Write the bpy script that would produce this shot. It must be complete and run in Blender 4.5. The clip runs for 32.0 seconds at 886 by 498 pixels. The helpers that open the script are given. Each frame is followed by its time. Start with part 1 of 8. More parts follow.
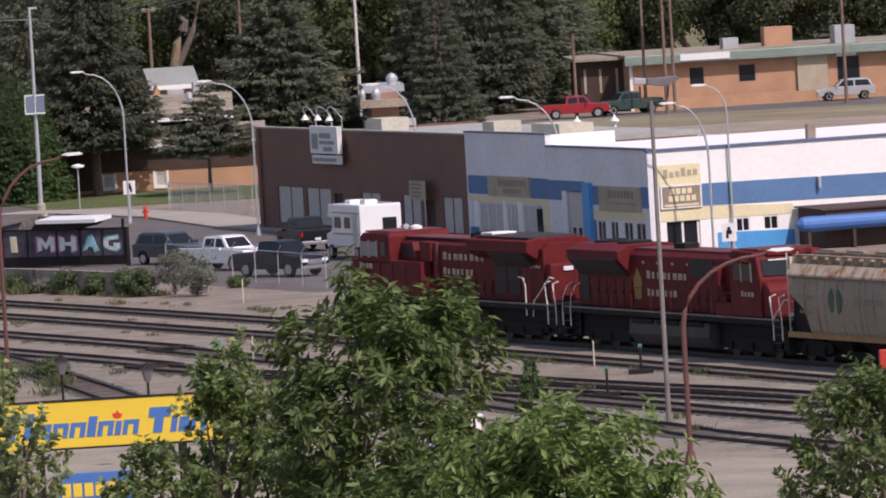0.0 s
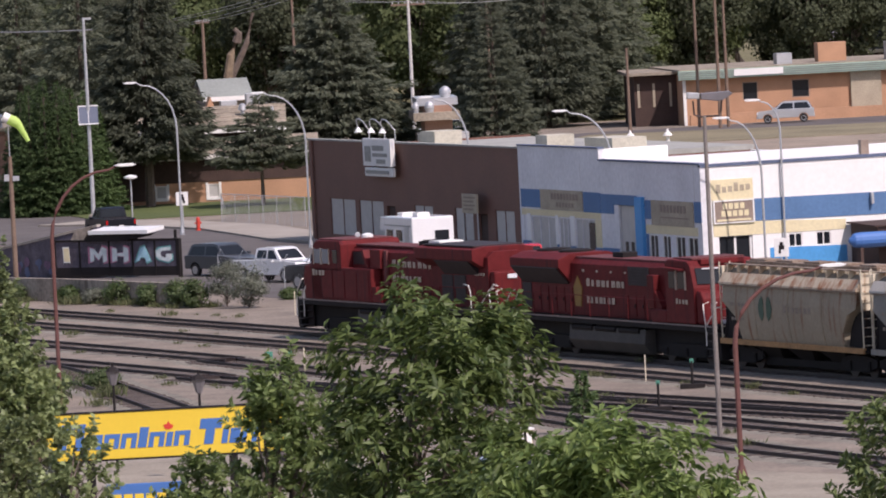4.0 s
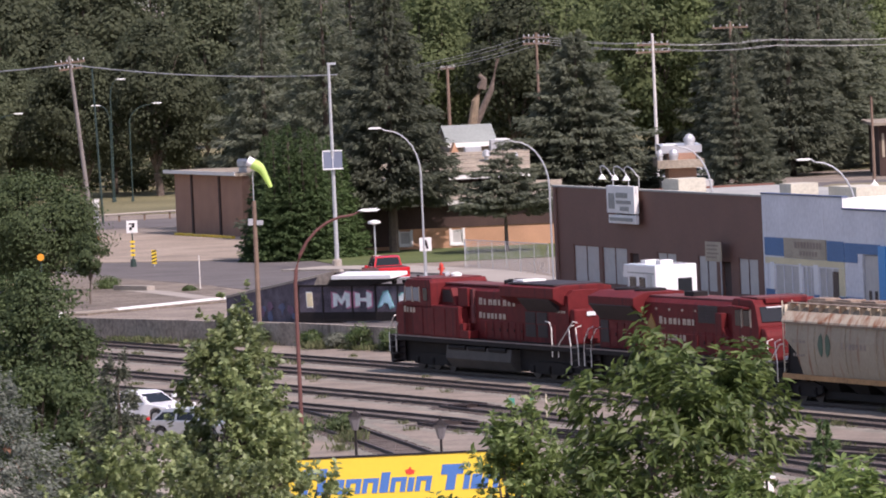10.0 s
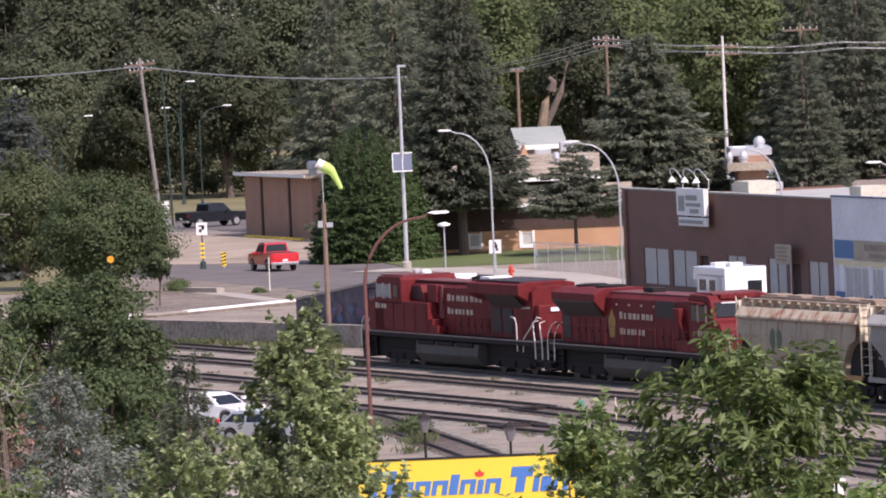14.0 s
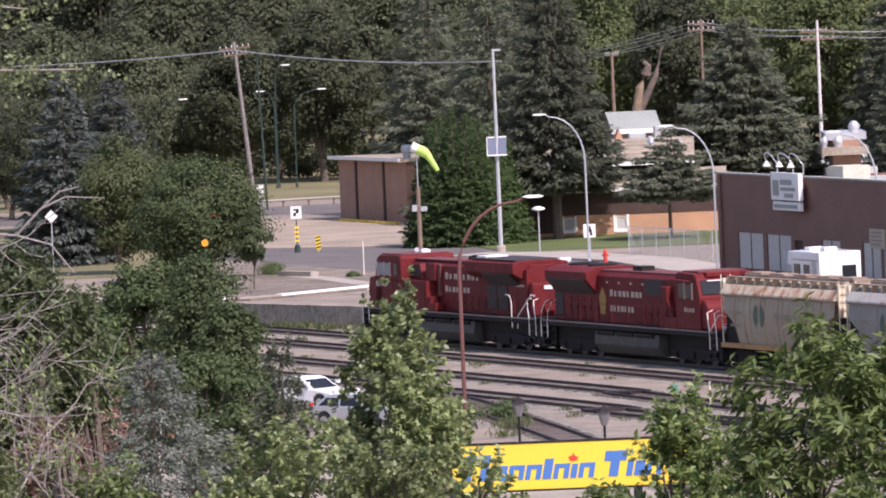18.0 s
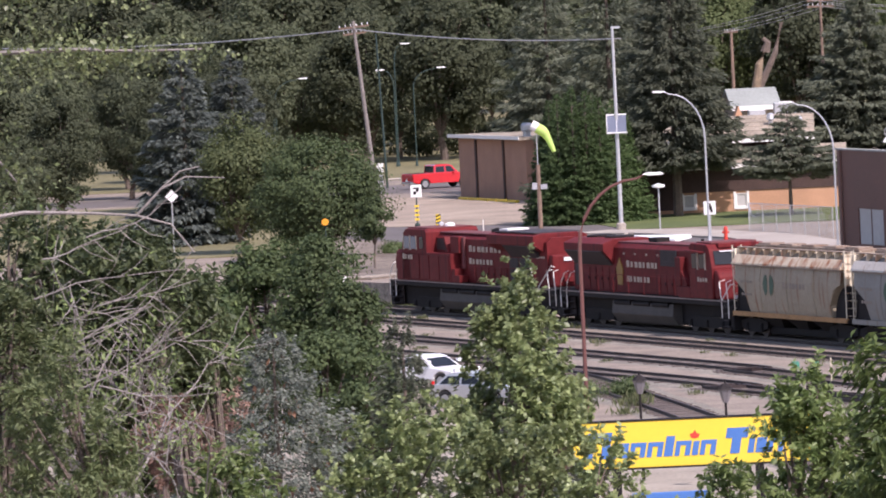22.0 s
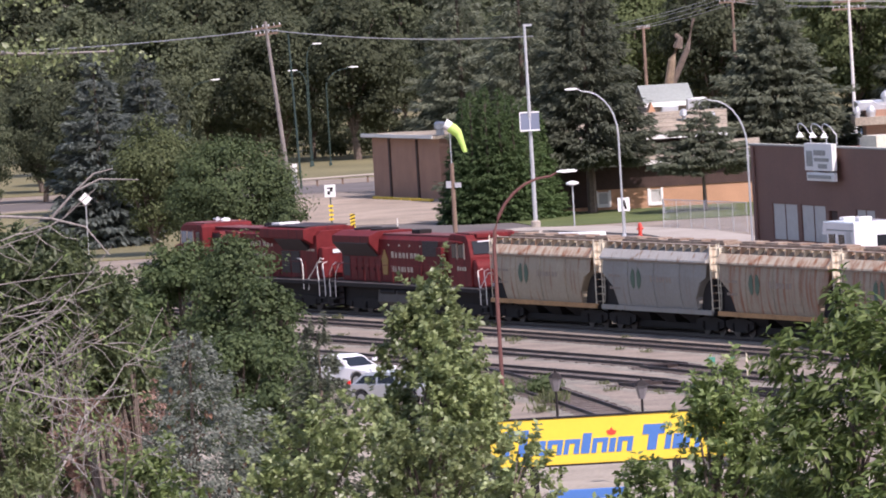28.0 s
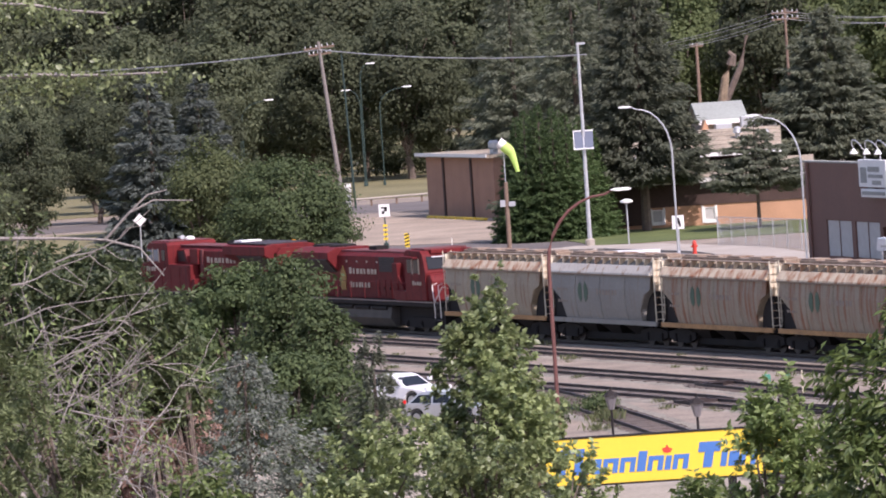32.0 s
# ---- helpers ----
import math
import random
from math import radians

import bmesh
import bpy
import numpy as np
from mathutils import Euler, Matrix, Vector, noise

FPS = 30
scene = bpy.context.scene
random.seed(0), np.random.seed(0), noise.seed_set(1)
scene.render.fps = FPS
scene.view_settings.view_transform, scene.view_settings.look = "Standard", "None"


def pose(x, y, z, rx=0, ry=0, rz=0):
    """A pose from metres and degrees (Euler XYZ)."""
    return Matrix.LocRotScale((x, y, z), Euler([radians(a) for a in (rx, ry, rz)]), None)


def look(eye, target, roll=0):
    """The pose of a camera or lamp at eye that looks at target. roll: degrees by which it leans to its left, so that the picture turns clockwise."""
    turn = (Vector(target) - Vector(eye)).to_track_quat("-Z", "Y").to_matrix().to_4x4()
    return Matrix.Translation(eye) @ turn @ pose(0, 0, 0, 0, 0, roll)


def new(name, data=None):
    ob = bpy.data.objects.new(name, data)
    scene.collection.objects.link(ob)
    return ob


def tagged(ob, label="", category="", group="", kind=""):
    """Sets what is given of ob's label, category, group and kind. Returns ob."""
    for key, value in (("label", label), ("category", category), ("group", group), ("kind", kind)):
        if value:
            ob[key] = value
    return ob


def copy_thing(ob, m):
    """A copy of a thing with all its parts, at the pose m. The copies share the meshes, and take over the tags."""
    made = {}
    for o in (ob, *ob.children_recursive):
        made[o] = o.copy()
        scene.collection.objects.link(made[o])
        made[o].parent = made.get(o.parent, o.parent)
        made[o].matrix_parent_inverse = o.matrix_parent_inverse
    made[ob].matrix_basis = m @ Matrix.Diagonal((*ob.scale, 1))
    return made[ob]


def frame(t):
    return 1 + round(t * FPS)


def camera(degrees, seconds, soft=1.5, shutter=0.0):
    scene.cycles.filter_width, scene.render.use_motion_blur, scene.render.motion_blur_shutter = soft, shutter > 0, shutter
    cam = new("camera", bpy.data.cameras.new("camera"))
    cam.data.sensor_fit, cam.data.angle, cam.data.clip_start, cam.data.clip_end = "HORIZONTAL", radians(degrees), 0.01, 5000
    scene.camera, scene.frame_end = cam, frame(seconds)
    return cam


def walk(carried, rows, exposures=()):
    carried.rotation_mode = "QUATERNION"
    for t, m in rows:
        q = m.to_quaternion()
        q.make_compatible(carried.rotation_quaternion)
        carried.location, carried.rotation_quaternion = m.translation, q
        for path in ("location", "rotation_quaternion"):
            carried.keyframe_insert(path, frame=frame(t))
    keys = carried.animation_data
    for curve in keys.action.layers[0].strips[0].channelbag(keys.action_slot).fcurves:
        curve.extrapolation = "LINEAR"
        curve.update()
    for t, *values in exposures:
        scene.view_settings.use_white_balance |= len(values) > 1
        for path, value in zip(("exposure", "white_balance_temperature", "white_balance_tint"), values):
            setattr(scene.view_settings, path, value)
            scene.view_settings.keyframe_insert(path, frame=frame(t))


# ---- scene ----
FOCAL = 14000.0
EYE = Vector((0.0, 0.0, 20.0))
cam = camera(math.degrees(2 * math.atan(784 / FOCAL)), 32.0, soft=1.9)


def aim(u, v, roll):
    """A view from the hillside towards u to the right and v below the horizon, both in 1/14000."""
    return look(EYE, EYE + Vector((u / FOCAL, 1.0, -v / FOCAL)) * 400.0, roll)


walk(cam, [
    (0, aim(603.7, 645.7, -3.31)), (0.5, aim(569.4, 644.0, -3.26)), (1, aim(583.3, 655.0, -3.19)), (1.5, aim(594.2, 649.7, -3.09)),
    (2, aim(584.3, 615.3, -2.84)), (2.5, aim(555.7, 602.5, -2.93)), (3, aim(543.7, 612.5, -2.90)), (3.5, aim(524.9, 621.3, -2.99)),
    (5.5, aim(436.2, 593.2, -2.61)), (6, aim(372.0, 590.7, -2.85)), (6.5, aim(275.1, 579.5, -2.90)), (7, aim(194.5, 568.4, -2.67)),
    (7.5, aim(177.8, 552.5, -2.34)), (8, aim(196.8, 556.2, -2.43)), (8.5, aim(223.4, 573.3, -2.57)), (9, aim(209.0, 578.3, -2.62)),
    (9.5, aim(121.9, 538.9, -2.62)), (10, aim(85.9, 513.6, -2.53)), (10.5, aim(73.6, 534.8, -2.55)), (11, aim(68.1, 562.0, -2.43)),
    (11.5, aim(49.7, 544.5, -2.53)), (12, aim(29.2, 515.6, -2.42)), (12.5, aim(12.1, 496.9, -2.45)), (13, aim(0.0, 501.0, -2.29)),
    (13.5, aim(-10.8, 511.5, -2.44)), (14, aim(-37.2, 504.1, -2.50)), (14.5, aim(-77.6, 499.3, -2.38)), (15, aim(-122.8, 500.5, -2.39)),
    (15.5, aim(-162.9, 494.1, -2.27)), (17.5, aim(-192.3, 517.9, -2.45)), (18, aim(-205.2, 525.3, -2.43)), (18.5, aim(-218.4, 518.5, -2.51)),
    (19, aim(-258.7, 506.6, -2.38)), (19.5, aim(-284.9, 505.2, -2.73)), (20, aim(-320.8, 504.6, -2.44)), (20.5, aim(-358.9, 491.1, -2.40)),
    (21, aim(-379.8, 505.2, -2.41)), (21.5, aim(-401.1, 534.0, -2.68)), (22, aim(-419.9, 554.6, -2.76)), (22.5, aim(-413.4, 541.6, -2.65)),
    (23, aim(-405.0, 514.8, -2.87)), (23.5, aim(-416.5, 489.0, -2.75)), (24, aim(-426.9, 504.6, -2.63)), (24.5, aim(-424.7, 525.1, -2.58)),
    (25, aim(-401.6, 526.6, -2.86)), (25.5, aim(-349.9, 520.1, -3.05)), (26, aim(-303.6, 525.6, -3.19)), (26.5, aim(-262.5, 537.3, -3.22)),
    (28.5, aim(-272.6, 568.9, -3.38)), (29, aim(-290.3, 570.7, -3.24)), (29.5, aim(-302.5, 568.5, -3.15)), (30, aim(-283.0, 571.8, -2.99)),
    (30.5, aim(-247.4, 563.1, -3.40)), (31, aim(-244.2, 550.2, -3.53)), (31.5, aim(-290.5, 535.8, -3.66)), (32, aim(-363.2, 524.5, -3.74)),
], [(0, -0.24, 6750, 23), (3.5, -0.17, 6750, 23), (6, 0.04, 6700, 25), (10, 0.24, 6700, 26), (20, 0.46, 6550, 26), (32, 0.48, 6550, 26)])

# ---- daylight ----
SUN_AZ = math.atan2(0.60, -0.80)   # clockwise from +y
SUN_EL = radians(50)
world = bpy.data.worlds.new("sky")
scene.world = world
world.use_nodes = True
_n = world.node_tree.nodes
_sky = _n.new("ShaderNodeTexSky")
_sky.sky_type, _sky.sun_disc = "NISHITA", False
_sky.sun_elevation, _sky.sun_rotation = SUN_EL, SUN_AZ
_sky.dust_density = 1.5
world.node_tree.links.new(_sky.outputs[0], _n["Background"].inputs[0])
_n["Background"].inputs[1].default_value = 0.15
sun = new("sun", bpy.data.lights.new("sun", "SUN"))
sun.data.energy, sun.data.angle, sun.data.color = 4.3, radians(0.5), (1.0, 0.95, 0.92)
sun.matrix_world = look((Vector((math.sin(SUN_AZ) * math.cos(SUN_EL), math.cos(SUN_AZ) * math.cos(SUN_EL), math.sin(SUN_EL))) * 300), (0, 0, 0))

# ---- materials ----
def mat(name, col, rough=0.7, metal=0.0, var=0.2, scale=1.0, bump=0.0, col2=None, fine=12.0, streak=None, thin=False, coat=0.0):
    """Base colour broken up by coarse and fine noise; streak=(colour, amount): vertical runs, as rust and dirt make them."""
    m = bpy.data.materials.new(name)
    m.use_nodes = True
    nt = m.node_tree
    N, L = nt.nodes, nt.links
    bs = N["Principled BSDF"]
    bs.inputs["Roughness"].default_value = rough
    bs.inputs["Metallic"].default_value = metal
    bs.inputs["Coat Weight"].default_value = coat
    tc = N.new("ShaderNodeTexCoord")
    a = N.new("ShaderNodeTexNoise")
    a.inputs["Scale"].default_value, a.inputs["Detail"].default_value = scale, 5
    b = N.new("ShaderNodeTexNoise")
    b.inputs["Scale"].default_value, b.inputs["Detail"].default_value = scale * fine, 3
    L.new(tc.outputs["Object"], a.inputs["Vector"])
    L.new(tc.outputs["Object"], b.inputs["Vector"])
    add = N.new("ShaderNodeMath")
    add.operation = "ADD"
    L.new(a.outputs["Fac"], add.inputs[0])
    L.new(b.outputs["Fac"], add.inputs[1])
    rg = N.new("ShaderNodeMapRange")
    rg.inputs["From Min"].default_value, rg.inputs["From Max"].default_value = 0.7, 1.3
    L.new(add.outputs[0], rg.inputs["Value"])
    mx = N.new("ShaderNodeMix")
    mx.data_type = "RGBA"
    c1 = [max(0.0, c * (1 - var)) for c in col]
    c2 = list(col2) if col2 else [min(1.0, c * (1 + var)) for c in col]
    mx.inputs["A"].default_value, mx.inputs["B"].default_value = (*c1, 1), (*c2, 1)
    L.new(rg.outputs[0], mx.inputs["Factor"])
    out = mx.outputs["Result"]
    if streak:
        mp = N.new("ShaderNodeMapping")
        mp.inputs["Scale"].default_value = (2.6, 2.6, 0.12)
        L.new(tc.outputs["Object"], mp.inputs["Vector"])
        s = N.new("ShaderNodeTexNoise")
        s.inputs["Scale"].default_value, s.inputs["Detail"].default_value = 1.0, 6
        L.new(mp.outputs[0], s.inputs["Vector"])
        r2 = N.new("ShaderNodeMapRange")
        r2.inputs["From Min"].default_value, r2.inputs["From Max"].default_value = 0.66 - 0.2 * streak[1], 0.69
        L.new(s.outputs["Fac"], r2.inputs["Value"])
        m2 = N.new("ShaderNodeMix")
        m2.data_type = "RGBA"
        m2.inputs["B"].default_value = (*streak[0], 1)
        L.new(r2.outputs[0], m2.inputs["Factor"])
        L.new(out, m2.inputs["A"])
        out = m2.outputs["Result"]
    L.new(out, bs.inputs["Base Color"])
    if bump:
        bp = N.new("ShaderNodeBump")
        bp.inputs["Strength"].default_value = bump
        bp.inputs["Distance"].default_value = 0.05
        L.new(b.outputs["Fac"], bp.inputs["Height"])
        L.new(bp.outputs[0], bs.inputs["Normal"])
    if thin:
        tr = N.new("ShaderNodeBsdfTranslucent")
        L.new(out, tr.inputs["Color"])
        ms = N.new("ShaderNodeMixShader")
        ms.inputs[0].default_value = 0.35
        L.new(bs.outputs[0], ms.inputs[1])
        L.new(tr.outputs[0], ms.inputs[2])
        L.new(ms.outputs[0], N["Material Output"].inputs["Surface"])
    return m


def leaf_mat(name, col, col2, rough=0.5, thin=0.38):
    """Leaves: colour differs from leaf to leaf and from tree to tree, light passes through."""
    m = bpy.data.materials.new(name)
    m.use_nodes = True
    N, L = m.node_tree.nodes, m.node_tree.links
    bs = N["Principled BSDF"]
    bs.inputs["Roughness"].default_value = rough
    g = N.new("ShaderNodeNewGeometry")
    oi = N.new("ShaderNodeObjectInfo")
    mx = N.new("ShaderNodeMix")
    mx.data_type = "RGBA"
    mx.inputs["A"].default_value, mx.inputs["B"].default_value = (*col, 1), (*col2, 1)
    L.new(g.outputs["Random Per Island"], mx.inputs["Factor"])
    hs = N.new("ShaderNodeHueSaturation")
    mr = N.new("ShaderNodeMapRange")
    mr.inputs["To Min"].default_value, mr.inputs["To Max"].default_value = 0.75, 1.25
    L.new(oi.outputs["Random"], mr.inputs["Value"])
    L.new(mr.outputs[0], hs.inputs["Value"])
    L.new(mx.outputs["Result"], hs.inputs["Color"])
    L.new(hs.outputs[0], bs.inputs["Base Color"])
    tr = N.new("ShaderNodeBsdfTranslucent")
    L.new(hs.outputs[0], tr.inputs["Color"])
    ms = N.new("ShaderNodeMixShader")
    ms.inputs[0].default_value = thin
    L.new(bs.outputs[0], ms.inputs[1])
    L.new(tr.outputs[0], ms.inputs[2])
    L.new(ms.outputs[0], N["Material Output"].inputs["Surface"])
    return m


DIRT = mat("dirt", (0.195, 0.158, 0.124), 0.95, var=0.3, scale=0.35, fine=14, bump=0.5, col2=(0.300, 0.248, 0.196))
GRAVEL = mat("ballast_gravel", (0.182, 0.163, 0.130), 0.95, var=0.42, scale=0.5, fine=16, bump=0.6, col2=(0.288, 0.264, 0.212))
OILBED = mat("oil_stained_ballast", (0.110, 0.086, 0.072), 0.95, var=0.4, scale=0.4, fine=18, bump=0.6, col2=(0.205, 0.168, 0.140))
PALEGRAVEL = mat("pale_gravel", (0.285, 0.245, 0.191), 0.95, var=0.28, scale=0.3, fine=20, bump=0.5, col2=(0.360, 0.315, 0.248))
ASPHALT = mat("asphalt", (0.108, 0.094, 0.087), 0.9, var=0.25, scale=0.3, fine=20, bump=0.2, col2=(0.146, 0.129, 0.120))
CONCRETE = mat("concrete", (0.325, 0.290, 0.246), 0.9, var=0.18, scale=0.3, fine=25, bump=0.2)
SANDLOT = mat("sandy_lot", (0.285, 0.230, 0.175), 0.95, var=0.34, scale=0.22, fine=30, bump=0.4)
GRASS = mat("mown_grass", (0.066, 0.101, 0.023), 0.9, var=0.3, scale=0.2, fine=40, bump=0.6, col2=(0.109, 0.133, 0.039))
DRYGRASS = mat("dry_grass", (0.14, 0.13, 0.055), 0.95, var=0.3, scale=0.1, fine=40, bump=0.6, col2=(0.21, 0.185, 0.09))
STEEL = mat("rail_steel", (0.045, 0.032, 0.03), 0.6, 0.2, var=0.3, scale=0.5)
TIE = mat("sleeper_wood", (0.085, 0.066, 0.057), 0.9, var=0.3, scale=1.5)
RED = mat("red_locomotive_paint", (0.132, 0.018, 0.019), 0.6, var=0.2, scale=0.35, fine=8, streak=((0.08, 0.014, 0.017), 0.45))
RED.node_tree.nodes["Principled BSDF"].inputs["Specular IOR Level"].default_value = 0.12
ROOFRED = mat("sooty_red_roof", (0.13, 0.035, 0.035), 0.8, var=0.3, scale=0.5)
BLACK = mat("black_underframe", (0.020, 0.017, 0.017), 0.8, var=0.3, scale=1.0)
BLACK.node_tree.nodes["Principled BSDF"].inputs["Specular IOR Level"].default_value = 0.2
GRILLE = mat("dark_grille", (0.03, 0.02, 0.022), 0.7, var=0.3, scale=2.0)
TANK = mat("dusty_fuel_tank", (0.060, 0.053, 0.048), 0.75, var=0.25, scale=0.8)
WALLGREY = mat("stained_concrete_wall", (0.255, 0.212, 0.172), 0.95, var=0.4, scale=0.5, fine=10, bump=0.5, col2=(0.40, 0.340, 0.280), streak=((0.14, 0.115, 0.092), 0.4))
ISLAND = mat("bare_island_earth", (0.125, 0.100, 0.078), 0.95, var=0.4, scale=0.25, fine=12, bump=0.5, col2=(0.25, 0.205, 0.158))
WHITE = mat("white_paint", (0.78, 0.77, 0.74), 0.5, var=0.06, scale=0.5)
HANDRAIL = mat("white_handrail", (0.72, 0.68, 0.62), 0.5, var=0.1)
LETTER = mat("cream_lettering", (0.470, 0.375, 0.300), 0.6, var=0.15, scale=3)
SILLDUST = mat("dusty_sill_paint", (0.24, 0.19, 0.17), 0.8, var=0.35, scale=1.2)
GOLD = mat("gold_emblem", (0.275, 0.156, 0.032), 0.6, var=0.2, scale=2)
# paler than the other glass: the sky's reflection is put into the colour
CABGLASS = mat("sky_painted_cab_glass", (0.16, 0.20, 0.24), 0.1, var=0.1)
GLASS = mat("dark_window_glass", (0.015, 0.018, 0.022), 0.12, var=0.1)
GLASS.node_tree.nodes["Principled BSDF"].inputs["Specular IOR Level"].default_value = 0.3
BLINDS = mat("pale_blinds", (0.46, 0.45, 0.43), 0.4, var=0.12, scale=2)
TAN = mat("tan_hopper_paint", (0.330, 0.275, 0.197), 0.7, var=0.14, scale=0.5, streak=((0.24, 0.12, 0.065), 0.4))
TANRUST = mat("rust_streaked_tan_paint", (0.306, 0.250, 0.181), 0.75, var=0.15, scale=0.5, streak=((0.24, 0.09, 0.04), 0.8))
# hopper paints paled to hold the sun on the roof slope; rust is real
CHORD = mat("rust_stained_sunlit_cream", (0.60, 0.50, 0.36), 0.75, var=0.12, scale=0.6, streak=((0.34, 0.12, 0.045), 1.0))
GREYCHORD = mat("sunlit_grey_hopper_paint", (0.48, 0.45, 0.40), 0.75, var=0.12, scale=0.6, streak=((0.30, 0.20, 0.13), 0.4))
ENDCREAM = mat("cream_end_panel_paint", (0.62, 0.55, 0.42), 0.75, var=0.15, scale=1.0, streak=((0.36, 0.20, 0.10), 0.3))
NAVY = mat("weathered_navy_coping", (0.10, 0.13, 0.20), 0.8, var=0.2, scale=0.6)
FADEDROOF = mat("faded_pale_roof", (0.255, 0.275, 0.250), 0.8, var=0.15, scale=0.4)
CONE = mat("brown_spruce_cones", (0.22, 0.12, 0.075), 0.9, var=0.3, scale=4)
GREY = mat("grey_hopper_paint", (0.240, 0.228, 0.205), 0.7, var=0.12, scale=0.5, streak=((0.22, 0.18, 0.15), 0.3))
RUSTSILL = mat("rusty_yellow_sill", (0.36, 0.20, 0.085), 0.8, var=0.3, scale=0.8)
ROOFTAN = mat("weathered_hatch_metal", (0.242, 0.150, 0.098), 0.8, var=0.35, scale=1.0, col2=(0.33, 0.27, 0.21))
LOGOGREEN = mat("green_emblem", (0.065, 0.115, 0.075), 0.7, var=0.2, scale=2)
LOGOGREY = mat("faded_stencil_and_shade", (0.27, 0.22, 0.18), 0.8, var=0.2, scale=3)
BROWN = mat("brown_metal_cladding", (0.158, 0.072, 0.051), 0.65, var=0.12, scale=0.4, streak=((0.14, 0.065, 0.05), 0.1))
FADEWHITE = mat("weathered_white_stucco", (0.713, 0.707, 0.717), 0.85, var=0.12, scale=0.3, streak=((0.56, 0.54, 0.52), 0.1))
BRIGHTWHITE = mat("white_wall_paint", (0.82, 0.81, 0.78), 0.7, var=0.05, scale=0.3)
BLUEPAINT = mat("blue_wall_paint", (0.085, 0.18, 0.34), 0.7, var=0.12, scale=0.5)
SKYBLUE = mat("bright_blue_paint", (0.06, 0.30, 0.62), 0.6, var=0.1, scale=0.5)
CREAM = mat("cream_paint", (0.72, 0.63, 0.40), 0.75, var=0.1, scale=0.5)
SIGNBROWN = mat("faded_brown_signboard", (0.26, 0.20, 0.16), 0.7, var=0.2, scale=1.0)
SIGNTAN = mat("faded_tan_signboard", (0.40, 0.34, 0.25), 0.75, var=0.2, scale=0.8)
ROOFCREAM = mat("chalky_cream_paint", (0.52, 0.49, 0.40), 0.85, var=0.18, scale=0.6)
ROOFING = mat("grey_flat_roofing", (0.33, 0.33, 0.30), 0.9, var=0.15, scale=0.3, bump=0.2)
ROOFBEIGE = mat("beige_shingles", (0.275, 0.233, 0.178), 0.9, var=0.34, scale=0.5, fine=10, bump=0.5)
GALV = mat("galvanised_steel", (0.50, 0.51, 0.52), 0.45, 0.55, var=0.12, scale=1.0)
REDPOLE = mat("rust_red_pole_paint", (0.125, 0.050, 0.042), 0.7, var=0.2, scale=0.8)
WOODPOLE = mat("weathered_pole_wood", (0.19, 0.13, 0.095), 0.9, var=0.25, scale=1.0, fine=20, bump=0.3)
GREENPOLE = mat("green_pole_paint", (0.020, 0.042, 0.035), 0.6, var=0.15)
LAMPWHITE = mat("pale_lamp_housing", (0.80, 0.80, 0.78), 0.35, var=0.05)
BRICK = mat("orange_brick", (0.450, 0.255, 0.152), 0.9, var=0.15, scale=0.6, fine=20, bump=0.3)
DRYBANK = mat("dry_tan_bank_grass", (0.195, 0.170, 0.098), 0.95, var=0.3, scale=0.12, fine=40, bump=0.6, col2=(0.29, 0.245, 0.150))
SHEDBRICK = mat("brown_brick", (0.350, 0.205, 0.142), 0.9, var=0.15, scale=0.6, fine=20, bump=0.3)
DARKWOOD = mat("dark_brown_boards", (0.06, 0.035, 0.028), 0.85, var=0.25, scale=0.8)
SLATEROOF = mat("dark_slate_grey_roof", (0.10, 0.098, 0.115), 0.9, var=0.2, scale=0.6, fine=14, bump=0.3)
MINTROOF = mat("mint_green_metal_roof", (0.336, 0.475, 0.387), 0.6, var=0.12, scale=0.6)
YELLOW = mat("yellow_sign_face", (0.76, 0.53, 0.045), 0.5, var=0.03, scale=0.5)
SIGNBLUE = mat("blue_sign_face", (0.055, 0.16, 0.42), 0.45, var=0.05)
SIGNRED = mat("red_sign_face", (0.62, 0.05, 0.03), 0.5, var=0.05)
SAFETYRED = mat("red_hydrant_paint", (0.55, 0.05, 0.03), 0.5, var=0.1)
SOCK = mat("lime_windsock_cloth", (0.62, 0.82, 0.24), 0.8, var=0.1, scale=2, thin=True)
TYRE = mat("tyre_rubber", (0.02, 0.02, 0.02), 0.85, var=0.2)
RIM = mat("alloy_rim", (0.42, 0.42, 0.43), 0.35, 0.7, var=0.1)
CHROME = mat("chrome_trim", (0.62, 0.62, 0.63), 0.2, 0.9, var=0.05)
TAILRED = mat("red_tail_lamp", (0.45, 0.01, 0.01), 0.25, var=0.05)
CLEARLAMP = mat("clear_headlamp", (0.75, 0.76, 0.78), 0.15, var=0.05)
CARBLACK = mat("black_car_paint", (0.008, 0.009, 0.014), 0.35, var=0.1)
CARBLACK.node_tree.nodes["Principled BSDF"].inputs["Specular IOR Level"].default_value = 0.3
CARSLATE = mat("slate_grey_car_paint", (0.045, 0.052, 0.062), 0.32, var=0.1, coat=0.1)
CARWHITE = mat("white_car_paint", (0.80, 0.80, 0.80), 0.25, var=0.04, coat=0.6)
CARRED = mat("red_car_paint", (0.52, 0.018, 0.025), 0.25, var=0.06, coat=0.6)
CARDARKRED = mat("dark_red_car_paint", (0.30, 0.015, 0.024), 0.3, var=0.06, coat=0.3)
CARGREEN = mat("dark_green_car_paint", (0.025, 0.055, 0.048), 0.3, var=0.06, coat=0.3)
CARSILVER = mat("silver_car_paint", (0.48, 0.49, 0.50), 0.28, 0.4, var=0.05, coat=0.5)
